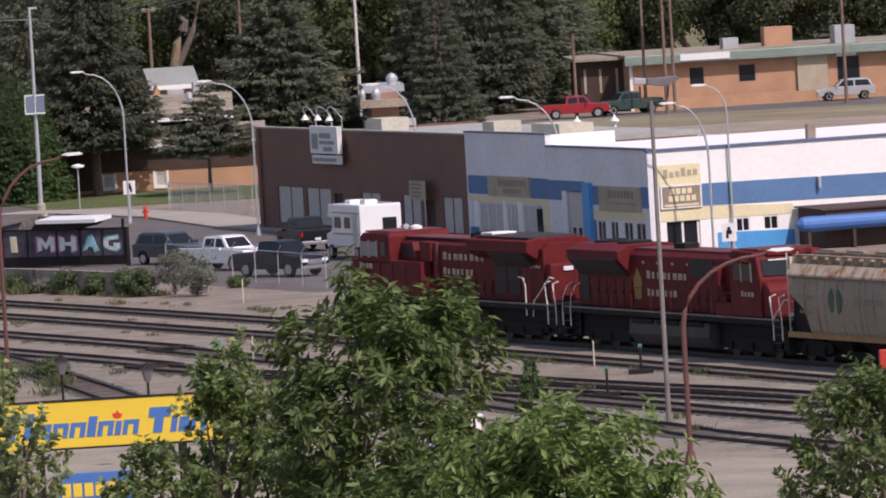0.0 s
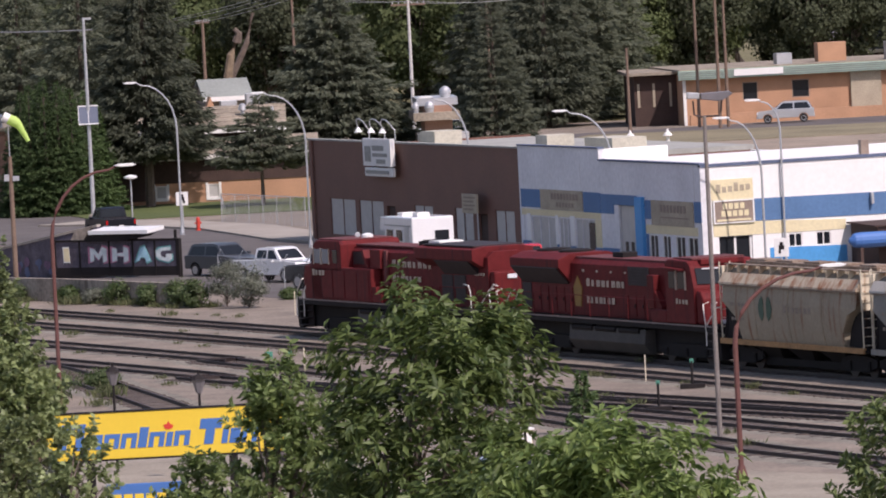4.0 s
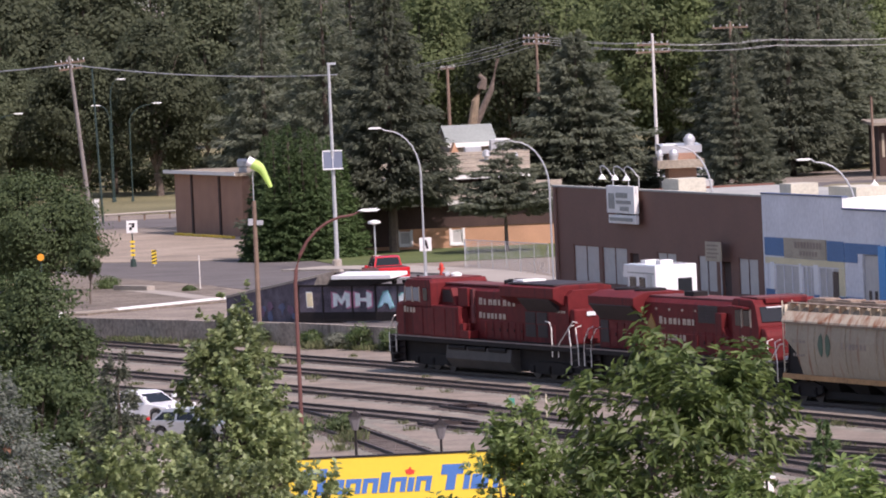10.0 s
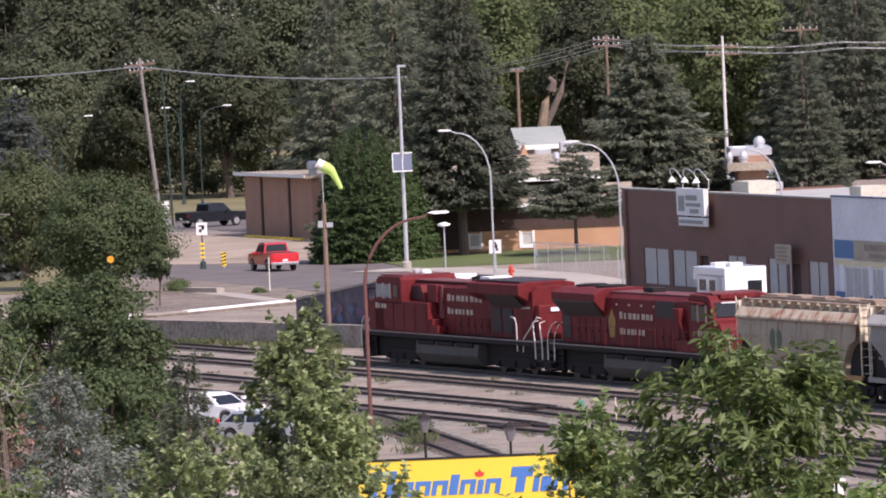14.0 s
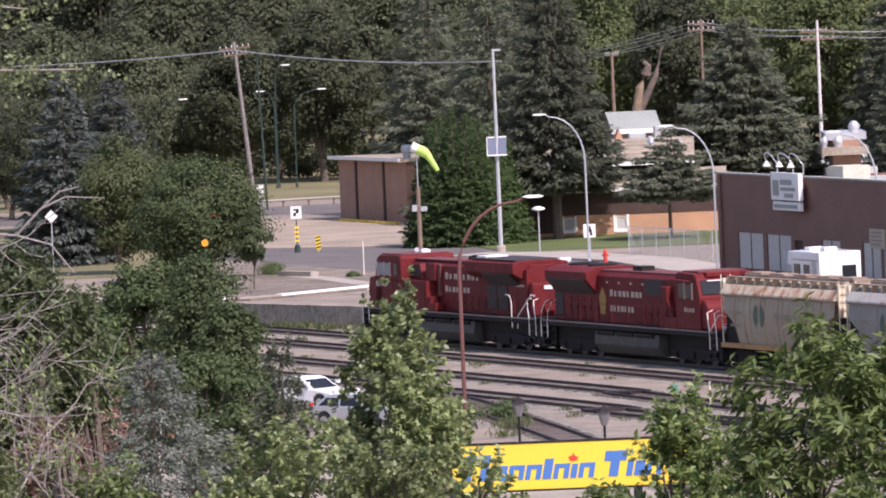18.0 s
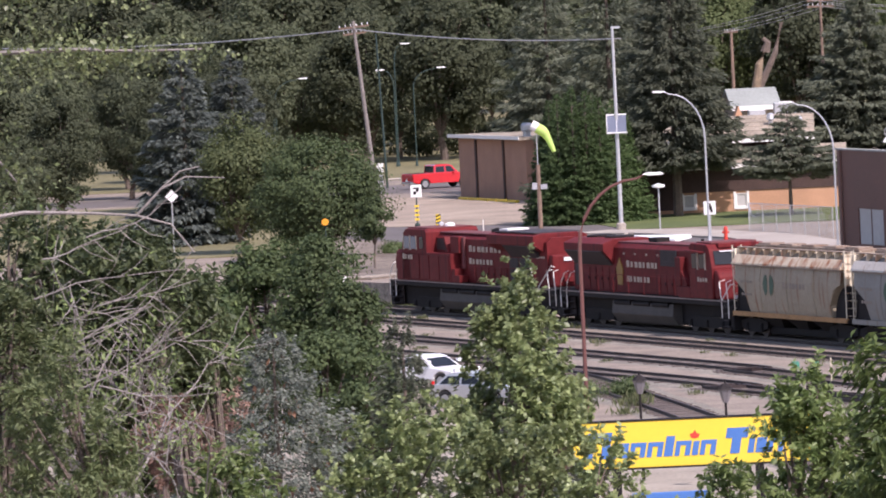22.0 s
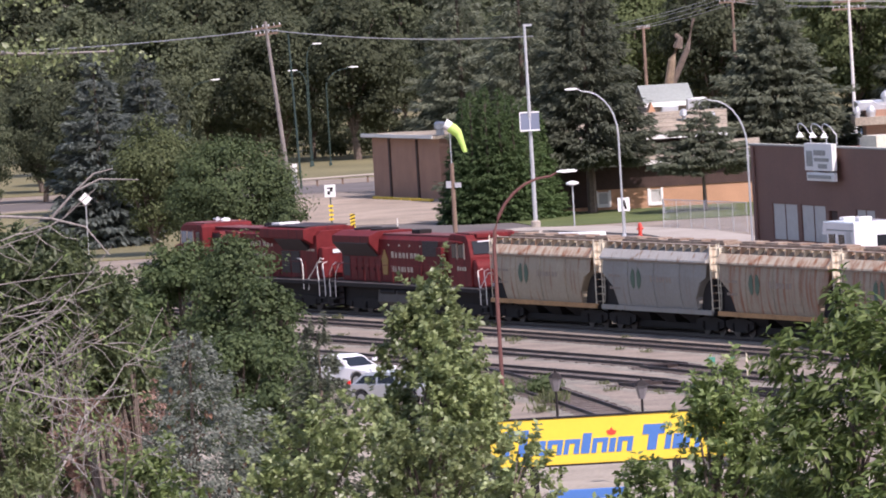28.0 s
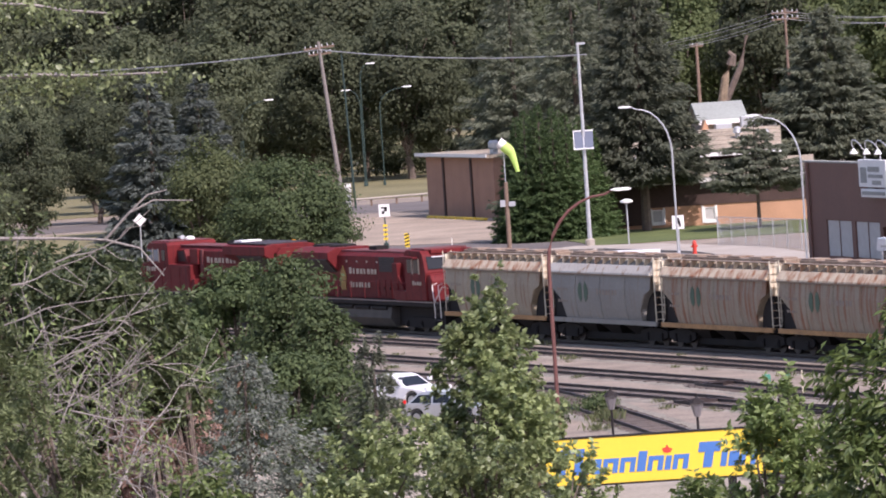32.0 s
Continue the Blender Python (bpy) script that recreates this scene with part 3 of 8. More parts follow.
def build_loco_lead():
    """Wide-cab freight locomotive; its nose is at x = 0, its long hood runs to +x."""
    L = 23.6
    lo = thing("lead_locomotive", Matrix(), "dark red diesel freight locomotive leading the grain train", "locomotive", "locomotives")
    underframe(lo, L, (7.0, 15.0), 4.4, 18.7, 3.9)
    # wide nose and cab
    nose = part("nose", prism(B(), [(0.85, 1.94), (0.75, 3.1), (1.1, 3.62), (2.2, 3.72), (2.2, 1.94)], -1.42, 1.42, "y", 0.12), RED, lo)
    part("nose_door", box(B(), 0.70, 0.78, -0.4, 0.4, 2.0, 3.2, 0.02), RED, nose)
    cab = part("cab", prism(B(), [(2.0, 1.95), (2.0, 3.6), (2.3, 4.62), (2.7, 4.84), (5.4, 4.86), (5.6, 4.68), (5.6, 1.95)], -1.5, 1.5, "y", 0.06), RED, lo)
    part("cab_roof", box(B(), 2.5, 5.4, -1.3, 1.3, 4.85, 4.92, 0.03), ROOFRED, cab)
    for a, b in ((2.45, 3.25), (3.4, 4.2)):
        w = part("cab_window", box(B(), a, b, -1.53, -1.49, 3.72, 4.42, 0.02), CABGLASS, cab, "cab side window with the sky's reflection in its colour")
        parts("window_frame", ((a - 0.06, a, -1.545, -1.5, 3.67, 4.47), (b, b + 0.06, -1.545, -1.5, 3.67, 4.47)), LETTER, w)
    part("cab_door_window", box(B(), 4.65, 5.2, -1.53, -1.49, 3.75, 4.4, 0.02), GLASS, cab)
    part("windshield", prism(B(), [(2.0, 3.72), (2.27, 4.5), (2.23, 4.5), (1.96, 3.72)], -1.2, 1.2), GLASS, cab, "dark sloping windshield")
    part("horn", lathe(B(), [(0.05, 0), (0.05, 0.4), (0.14, 0.6)], 3.6, 0, 5.05, 10, "x"), GALV, cab)
    part("roof_antenna", lathe(B(), [(0.28, 0), (0.28, 0.12), (0.1, 0.2)], 4.6, 0.3, 4.92, 12), LAMPWHITE, cab, "pale antenna dome")
    letters(lo, LETTER, 2.2, 3.7, 3.1, 3.46, 4, -1.53, 5, "number_bar")
    # low cabinets along the walkway, with their doors and lit end step
    low = part("low_equipment_cabinet", box(B(), 1.2, 9.0, -1.5, -0.95, 1.93, 3.55, 0.05), RED, lo)
    for k in range(4):
        part("cabinet_door", box(B(), 3.2 + k * 1.42, 4.5 + k * 1.42, -1.525, -1.5, 2.05, 3.4, 0.01), RED, low)
    part("far_equipment_cabinet", box(B(), 5.6, 9.0, 0.95, 1.51, 1.93, 3.55, 0.05), RED, lo)
    cs = part("cabinet_step", box(B(), 9.0, 10.1, -1.48, -0.95, 1.95, 2.35, 0.03), RED, lo)
    part("cabinet_step_upper", box(B(), 9.0, 9.45, -1.46, -0.95, 2.35, 2.7, 0.03), RED, cs)
    # long hood
    hood = part("long_hood", prism(B(), [(-0.92, 1.93), (-0.92, 4.35), (-0.62, 4.62), (0.62, 4.62), (0.92, 4.35), (0.92, 1.93)], 5.6, 21.0, "x", 0.03), RED, lo)
    part("hood_roof", box(B(), 5.7, 14.4, -0.75, 0.75, 4.6, 4.68, 0.02), ROOFRED, hood)
    vents(hood, 5.8, 8.0, 3.7, 4.3, -0.92, 6)
    part("intake_brace", prism(B(), [(8.0, 3.6), (8.25, 3.6), (7.75, 4.45), (7.5, 4.45)], -1.3, -0.92), RED, hood)
    part("blower_housing", box(B(), 8.3, 9.5, -1.2, -0.9, 3.55, 4.5, 0.05), RED, hood)
    part("blower_duct", box(B(), 9.5, 9.85, -1.05, -0.9, 2.7, 4.45, 0.04), ROOFRED, hood)
    part("exhaust_stack", box(box(B(), 12.2, 13.6, -0.4, 0.4, 4.62, 4.92, 0.03), 12.4, 13.4, -0.28, 0.28, 4.9, 4.97), BLACK, hood)
    part("roof_hatch", box(B(), 13.8, 15.0, -0.6, 0.6, 4.62, 4.98, 0.03), WHITE, hood, "pale sheet metal hatch")
    doors_row(hood, 10.3, 15.6, 2.05, 2.85, -0.92, 6)
    letters(hood, LETTER, 10.3, 15.0, 3.64, 4.05, 8, -0.95, 11)
    letters(hood, LETTER, 10.3, 13.7, 2.96, 3.34, 7, -0.96, 12)
    # engine-room grilles under the radiator
    for a, b in ((15.9, 17.1), (17.25, 18.5)):
        vents(hood, a, b, 2.2, 3.45, -0.92, 8)
    # radiator wings; a dark sheet stands in for the shade on their underside
    rad = part("radiator_wing", prism(B(), [(-0.9, 3.80), (-1.5, 4.22), (-1.5, 4.74), (-0.9, 4.86), (0.9, 4.86), (1.5, 4.74), (1.5, 4.22), (0.9, 3.80)], 14.2, 20.6, "x", 0.04), RED, lo)
    part("radiator_screen", box(B(), 14.6, 20.2, -1.25, 1.25, 4.84, 4.90), GRILLE, rad)
    part("shadowed_intake", prism(B(), [(-0.93, 3.82), (-1.44, 4.19), (-1.46, 4.15), (-0.95, 3.5), (-0.93, 3.5)], 16.2, 20.0, "x"), GRILLE, rad)
    part("wing_front_fairing", prism(B(), [(12.8, 4.62), (14.2, 4.84), (14.2, 3.9), (13.6, 3.9)], -0.96, 0.96), RED, rad)
    end = part("end_panel", box(B(), 21.0, 21.5, -0.85, 0.85, 1.95, 3.7, 0.10), RED, lo)
    part("rear_headlight", box(B(), 21.5, 21.56, -0.22, 0.22, 3.35, 3.55), CLEARLAMP, end)
    part("sand_filler", box(B(), 21.5, 21.7, -0.3, 0.3, 2.2, 2.5, 0.03), RED, end)
    letters(lo, LETTER, 19.6, 20.8, 3.45, 3.66, 4, -0.95, 6, "number_bar")
    for side in (-1, 1):
        handrails(lo, 10.2, 20.6, side)
        steps(lo, 0.5, side, 1)
        steps(lo, 22.9, side, -1)
        y = side * 1.47
        part("platform_rail", tube(B(), [(20.2, y, 1.3), (20.2, y, 2.7), (20.0, y, 3.05), (19.5, y, 3.1)], 0.032, seg=6), HANDRAIL, lo, "white bent grab rail")
        part("slant_rail", tube(B(), [(20.9, y, 1.3), (21.0, y, 2.0), (22.6, y * 0.95, 3.15), (22.9, y * 0.9, 3.1)], 0.032, seg=6), HANDRAIL, lo, "white slanted end rail")
    return lo


def build_loco_second():
    """Safety-cab freight locomotive running backwards; its rear end is at x = 0, its nose at +x."""
    L = 22.6
    lo = thing("second_locomotive", Matrix(), "dark red diesel locomotive facing backwards, gold emblem", "locomotive", "locomotives")
    underframe(lo, L, (6.9, 15.0), 4.1, 18.4, 4.1)
    hood = part("long_hood", prism(B(), [(-0.92, 1.93), (-0.92, 4.3), (-0.7, 4.55), (0.7, 4.55), (0.92, 4.3), (0.92, 1.93)], 0.7, 17.6, "x", 0.03), RED, lo)
    part("hood_roof", box(B(), 6.4, 17.4, -0.72, 0.72, 4.54, 4.62, 0.02), ROOFRED, hood)
    # flared radiators with dark screens on their sloping undersides
    rad = part("radiator_wing", prism(B(), [(-0.92, 3.40), (-1.5, 4.12), (-1.5, 4.5), (-0.9, 4.75), (0.9, 4.75), (1.5, 4.5), (1.5, 4.12), (0.92, 3.40)], 0.9, 6.3, "x", 0.04), RED, lo)
    part("radiator_screen", prism(B(), [(-0.95, 3.42), (-1.52, 4.13), (-1.53, 4.08), (-0.97, 3.34)], 1.05, 6.1, "x"), GRILLE, rad)
    part("rear_grille", box(B(), 1.0, 1.9, -0.95, -0.92, 2.2, 3.3), GRILLE, hood)
    for k in range(2):
        part("cooling_fan", lathe(B(), [(0.75, 0), (0.75, 0.1), (0.5, 0.14)], 2.4 + k * 2.4, 0, 4.74, 18), BLACK, rad)
    doors_row(hood, 2.1, 6.5, 2.05, 3.2, -0.92, 5)
    doors_row(hood, 11.6, 15.0, 2.05, 3.0, -0.92, 4)
    part("emblem", prism(B(), [(6.75, 2.35), (7.35, 2.35), (7.5, 3.2), (7.05, 3.75), (6.6, 3.2)], -0.96, -0.925), GOLD, hood, "gold shield emblem")
    letters(hood, LETTER, 8.0, 12.3, 3.27, 3.68, 8, -0.95, 21)
    letters(hood, LETTER, 8.0, 11.1, 2.50, 2.90, 7, -0.95, 22)
    for k in range(4):
        part("lifting_lug", box(B(), 7.6 + k * 1.5, 7.75 + k * 1.5, -0.96, -0.92, 3.95, 4.05), LETTER, hood)
    part("exhaust_stack", box(B(), 9.6, 10.7, -0.35, 0.35, 4.55, 4.85, 0.03), BLACK, hood)
    vents(hood, 12.5, 14.7, 3.45, 4.3, -0.93, 6, "inertial_filter")
    part("blower_duct", box(B(), 15.1, 15.8, -1.25, -0.9, 2.5, 4.0, 0.05), RED, hood)
    part("blower_elbow", prism(B(), [(15.8, 2.5), (16.5, 2.1), (16.5, 2.6), (15.8, 3.3)], -1.2, -0.92), RED, hood)
    part("equipment_rack", box(B(), 16.0, 17.6, -1.5, -0.95, 1.93, 2.5, 0.05), RED, lo)
    # wide cab, visor over the side windows, and the wide nose before it
    cab = part("cab", prism(B(), [(17.6, 1.95), (17.6, 4.6), (17.9, 4.8), (19.9, 4.74), (20.2, 4.5), (20.5, 3.55), (20.5, 1.95)], -1.5, 1.5, "y", 0.06), RED, lo)
    part("sun_visor", prism(B(), [(17.8, 4.40), (19.7, 4.34), (19.7, 4.40), (17.8, 4.46)], -1.8, -1.45), RED, cab)
    for a, b in ((18.0, 18.75), (18.9, 19.7)):
        w = part("cab_window", box(B(), a, b, -1.53, -1.49, 3.5, 4.25, 0.02), GLASS, cab, "dark cab side window")
        part("window_frame", box(B(), b, b + 0.07, -1.56, -1.5, 3.45, 4.3), LETTER, w)
    part("windshield", prism(B(), [(20.22, 4.42), (20.44, 3.72), (20.50, 3.72), (20.28, 4.42)], -1.3, 1.3), GLASS, cab, "dark windshield")
    part("wiper_bar", box(B(), 20.3, 20.36, -1.0, -0.2, 4.36, 4.42), CLEARLAMP, cab, "pale light bar over the windshield")
    part("number_box", box(B(), 19.9, 20.26, -1.0, 1.0, 4.56, 4.8, 0.04), RED, cab)
    part("cab_roof", box(B(), 17.9, 19.8, -1.2, 1.2, 4.76, 4.86, 0.03), ROOFRED, cab)
    nose = part("nose", prism(B(), [(20.5, 1.93), (20.5, 3.5), (20.95, 3.42), (21.2, 3.1), (21.3, 1.93)], -1.42, 1.42, "y", 0.16), RED, lo)
    part("nose_door", box(B(), 21.24, 21.34, -0.2, 0.5, 2.0, 3.0, 0.02), RED, nose)
    part("headlight", box(B(), 21.2, 21.27, -0.3, 0.3, 3.05, 3.25, 0.02), CLEARLAMP, nose)
    letters(lo, LETTER, 18.7, 20.0, 2.8, 3.1, 4, -1.53, 8, "number_bar")
    for y in (-1.1, 0.9):
        part("ditch_light", box(B(), 22.2, 22.32, y, y + 0.22, 2.0, 2.2, 0.02), CLEARLAMP, lo)
    for side in (-1, 1):
        handrails(lo, 1.3, 17.6, side)
        steps(lo, 0.6, side, 1)
        steps(lo, 22.0, side, -1)
        y = side * 1.47
        part("slant_rail", tube(B(), [(21.6, y, 1.5), (21.65, y, 2.0), (22.35, y * 0.9, 2.75), (22.55, y * 0.8, 2.75)], 0.032, seg=6), HANDRAIL, lo, "white slanted end rail")
    return lo


def build_hopper(paint, sill, label):
    """Cylindrical covered grain hopper, 14.1 m over its couplers (x = 0 to 14.1)."""
    L = 14.1
    h = thing("grain_hopper_car", Matrix(), label, "hopper car", "grain hoppers")
    # rounded body with sloping ends
    half = [(1.36, 1.15), (1.43, 1.45), (1.49, 1.8), (1.53, 2.2), (1.545, 2.55), (1.54, 2.8), (1.46, 3.4), (1.22, 3.95), (0.75, 4.28)]
    side = [(-y, z) for y, z in half] + half[::-1]
    bm = B()
    def xa(z):
        return 0.78 + 1.5 * math.sqrt(max(0.0, 1 - ((min(z, 2.8) - 1.15) / 1.65) ** 2))
    A = [bm.verts.new((xa(z), y, z)) for y, z in side]
    Bq = [bm.verts.new((L - xa(z), y, z)) for y, z in side]
    n = len(side)
    fs = [bm.faces.new((A[i], Bq[i], Bq[(i + 1) % n], A[(i + 1) % n])) for i in range(n)]
    fs += [bm.faces.new(A), bm.faces.new(Bq[::-1])]
    bmesh.ops.recalc_face_normals(bm, faces=fs)
    body = part("hopper_body", bm, paint, h)
    for i in range(1, 4):
        x = 0.75 + (L - 1.5) * i / 4
        bm = B()
        prev = None
        for y, z in side[:9]:
            if prev:
                tube(bm, [(x, prev[0] - 0.01, prev[1]), (x, y - 0.01, z)], 0.03, seg=4)
            prev = (y, z)
        part("weld_rib", bm, paint, body)
    for s in (-1, 1):
        y = s * 1.5
        part("side_sill", box(B(), 0.35, L - 0.35, min(y, y - s * 0.15), max(y, y - s * 0.15), 1.02, 1.24), sill, h, "rusty side sill")
    # a black block fills each end arch in place of its shade
    for x, s in ((0.0, 1), (L, -1)):
        bm = B()
        arch = [(x + s * (0.55 + 1.5 * math.sqrt(max(0.0, 1 - ((z - 1.15) / 1.6) ** 2))), z) for z in (1.15, 1.5, 1.9, 2.25, 2.5, 2.68, 2.75)]
        prism(bm, [(x + s * 0.5, 1.15)] + arch + [(x + s * 0.5, 2.75)], -1.25, 1.25)
        part("slope_bay", bm, BLACK, h, "black block painted as the shaded recess under the sloping end sheet")
    # band paled by its colour, as the sunlit slope below the roof walk
    part("top_chord", prism(B(), [(-1.60, 3.52), (-1.58, 3.6), (-1.34, 3.98), (-1.2, 3.98), (-1.4, 3.52)], 0.62, L - 0.62, "x"), CHORD if paint is not GREY else GREYCHORD, h, "rust-stained upper side band, paled as if sunlit")
    # dull strip painted as the shadow line below the chord
    part("chord_shadow_gap", box(B(), 0.7, L - 0.7, -1.53, -1.44, 3.44, 3.52), LOGOGREY, h)
    # hopper chutes
    for k in range(3):
        c = L / 2 + (k - 1) * 3.0
        bm = B()
        V1 = [bm.verts.new(p) for p in ((c - 1.45, -1.3, 1.2), (c + 1.45, -1.3, 1.2), (c + 1.45, 1.3, 1.2), (c - 1.45, 1.3, 1.2))]
        V0 = [bm.verts.new(p) for p in ((c - 0.45, -0.6, 0.35), (c + 0.45, -0.6, 0.35), (c + 0.45, 0.6, 0.35), (c - 0.45, 0.6, 0.35))]
        for i in range(4):
            bm.faces.new((V0[i], V0[(i + 1) % 4], V1[(i + 1) % 4], V1[i]))
        bm.faces.new(V0[::-1])
        bm.faces.new(V1)
        part("discharge_chute", bm, BLACK, h)
    # black box added to darken the underside, where only shadow lies
    part("gate_frame", box(B(), 2.7, L - 2.7, -0.75, 0.75, 0.2, 0.5), BLACK, h, "black box added as the shadow under the hopper")
    # roof walk, hatches and brackets
    bm = B()
    for y0, y1 in ((-1.22, -0.9), (0.9, 1.22)):
        box(bm, 0.5, L - 0.5, y0, y1, 4.30, 4.34)
    walk_part = part("running_board", bm, ROOFTAN, h, "weathered roof walkway")
    nb = 13
    for i in range(nb):
        x = 0.8 + (L - 1.6) * i / (nb - 1)
        part("walk_bracket", prism(B(), [(-1.30, 3.95), (-1.24, 4.30), (-0.9, 4.30), (-0.9, 4.22), (-1.22, 3.95)], x - 0.015, x + 0.015, "x"), CHORD, walk_part)
    part("roof_trough", box(B(), 0.9, L - 0.9, -0.45, 0.45, 4.26, 4.42, 0.04), ROOFTAN, h)
    for i in range(5):
        x = 1.9 + (L - 3.8) * i / 4
        part("hatch_cover", box(B(), x - 0.75, x + 0.75, -0.38, 0.38, 4.40, 4.50, 0.04), ROOFTAN, h)
    # ends: slope braces, ladder, platform, brake wheel
    for x, s in ((0.0, 1), (L, -1)):
        e = part("end_platform", box(B(), min(x + s * 0.3, x + s * 2.0), max(x + s * 0.3, x + s * 2.0), -1.42, 1.42, 1.0, 1.16), BLACK, h)
        bm = B()
        for y in (-1.42, -0.95):
            tube(bm, [(x + s * 0.42, y, 1.1), (x + s * 0.42, y, 4.42)], 0.03, seg=5)
        for k in range(9):
            tube(bm, [(x + s * 0.42, -1.42, 1.35 + k * 0.36), (x + s * 0.42, -0.95, 1.35 + k * 0.36)], 0.02, seg=5)
        part("ladder", bm, ENDCREAM, e, "pale end ladder")
        for y in (-1.3, 1.3):
            part("end_brace", tube(B(), [(x + s * 0.45, y, 1.1), (x + s * 0.8, y * 0.9, 3.2)], 0.06, seg=5), BLACK, e)
        part("end_sheet", box(B(), min(x + s * 0.5, x + s * 0.62), max(x + s * 0.5, x + s * 0.62), -1.38, -0.9, 2.75, 4.25), ENDCREAM, e, "pale end panel with ladder rungs")
        part("coupler", box(B(), min(x, x + s * 0.5), max(x, x + s * 0.5), -0.13, 0.13, 0.75, 1.02), STEEL, e)
        truck(h, x + s * 1.75, 1.75, 2, 0.46)
    # stencils
    y = -1.55
    c = 4.9
    bm = B()
    prism(bm, [(c - 0.66, 2.6), (c - 0.5, 2.95), (c - 0.28, 3.1), (c - 0.14, 2.85), (c - 0.14, 2.3), (c - 0.3, 2.08), (c - 0.52, 2.25)], y - 0.012, y)
    prism(bm, [(c + 0.66, 2.6), (c + 0.5, 2.95), (c + 0.28, 3.1), (c + 0.14, 2.85), (c + 0.14, 2.3), (c + 0.3, 2.08), (c + 0.52, 2.25)], y - 0.012, y)
    part("emblem", bm, LOGOGREEN, h, "faded green leaf emblem")
    letters(h, LOGOGREY, 6.6, 9.3, 2.45, 2.8, 7, y, 31, "stencil_bar", 0.012)
    letters(h, LOGOGREY, 1.6, 3.0, 2.6, 2.8, 4, y, 32, "stencil_bar", 0.012)
    letters(h, LOGOGREY, 1.6, 2.9, 2.0, 2.2, 5, y + 0.03, 33, "stencil_bar", 0.012)
    return h


HOPPERS = []


def build_train():
    lead, second = settle_heights(build_loco_lead()), settle_heights(build_loco_second())
    kinds = [(TAN, RUSTSILL, "tan cylindrical grain hopper car with rust streaks"),
             (GREY, GREY, "weathered grey cylindrical grain hopper car"),
             (TANRUST, RUSTSILL, "tan grain hopper car heavily streaked with rust")]
    base = [build_hopper(*k) for k in kinds]
    HOPPERS.extend([lead, second, base[0], base[1], base[2]])
    for i in range(6):
        HOPPERS.append(copy_thing(base[(2, 1, 0, 2, 1, 0)[i]], Matrix()))
    second.scale = (0.98, 1.0, 1.0)
    for car in HOPPERS[2:]:
        car.scale = (1.027, 1.0, 0.99)
    return HOPPERS

# ---- vehicles ----
def wheel(parent, x, y, r=0.38, w=0.24):
    t = part("wheel", lathe(B(), [(r * 0.62, -w / 2), (r * 0.95, -w / 2), (r, -w / 2 + 0.04), (r, w / 2 - 0.04), (r * 0.95, w / 2), (r * 0.62, w / 2)], x, y, r, 18, "y"), TYRE, parent)
    s = -1 if y < 0 else 1
    bm = lathe(B(), [(r * 0.64, -0.02), (r * 0.6, 0.015), (r * 0.2, 0.0)], x, y + s * w * 0.46, r, 14, "y")
    part("rim", bm, RIM, t)
    return t


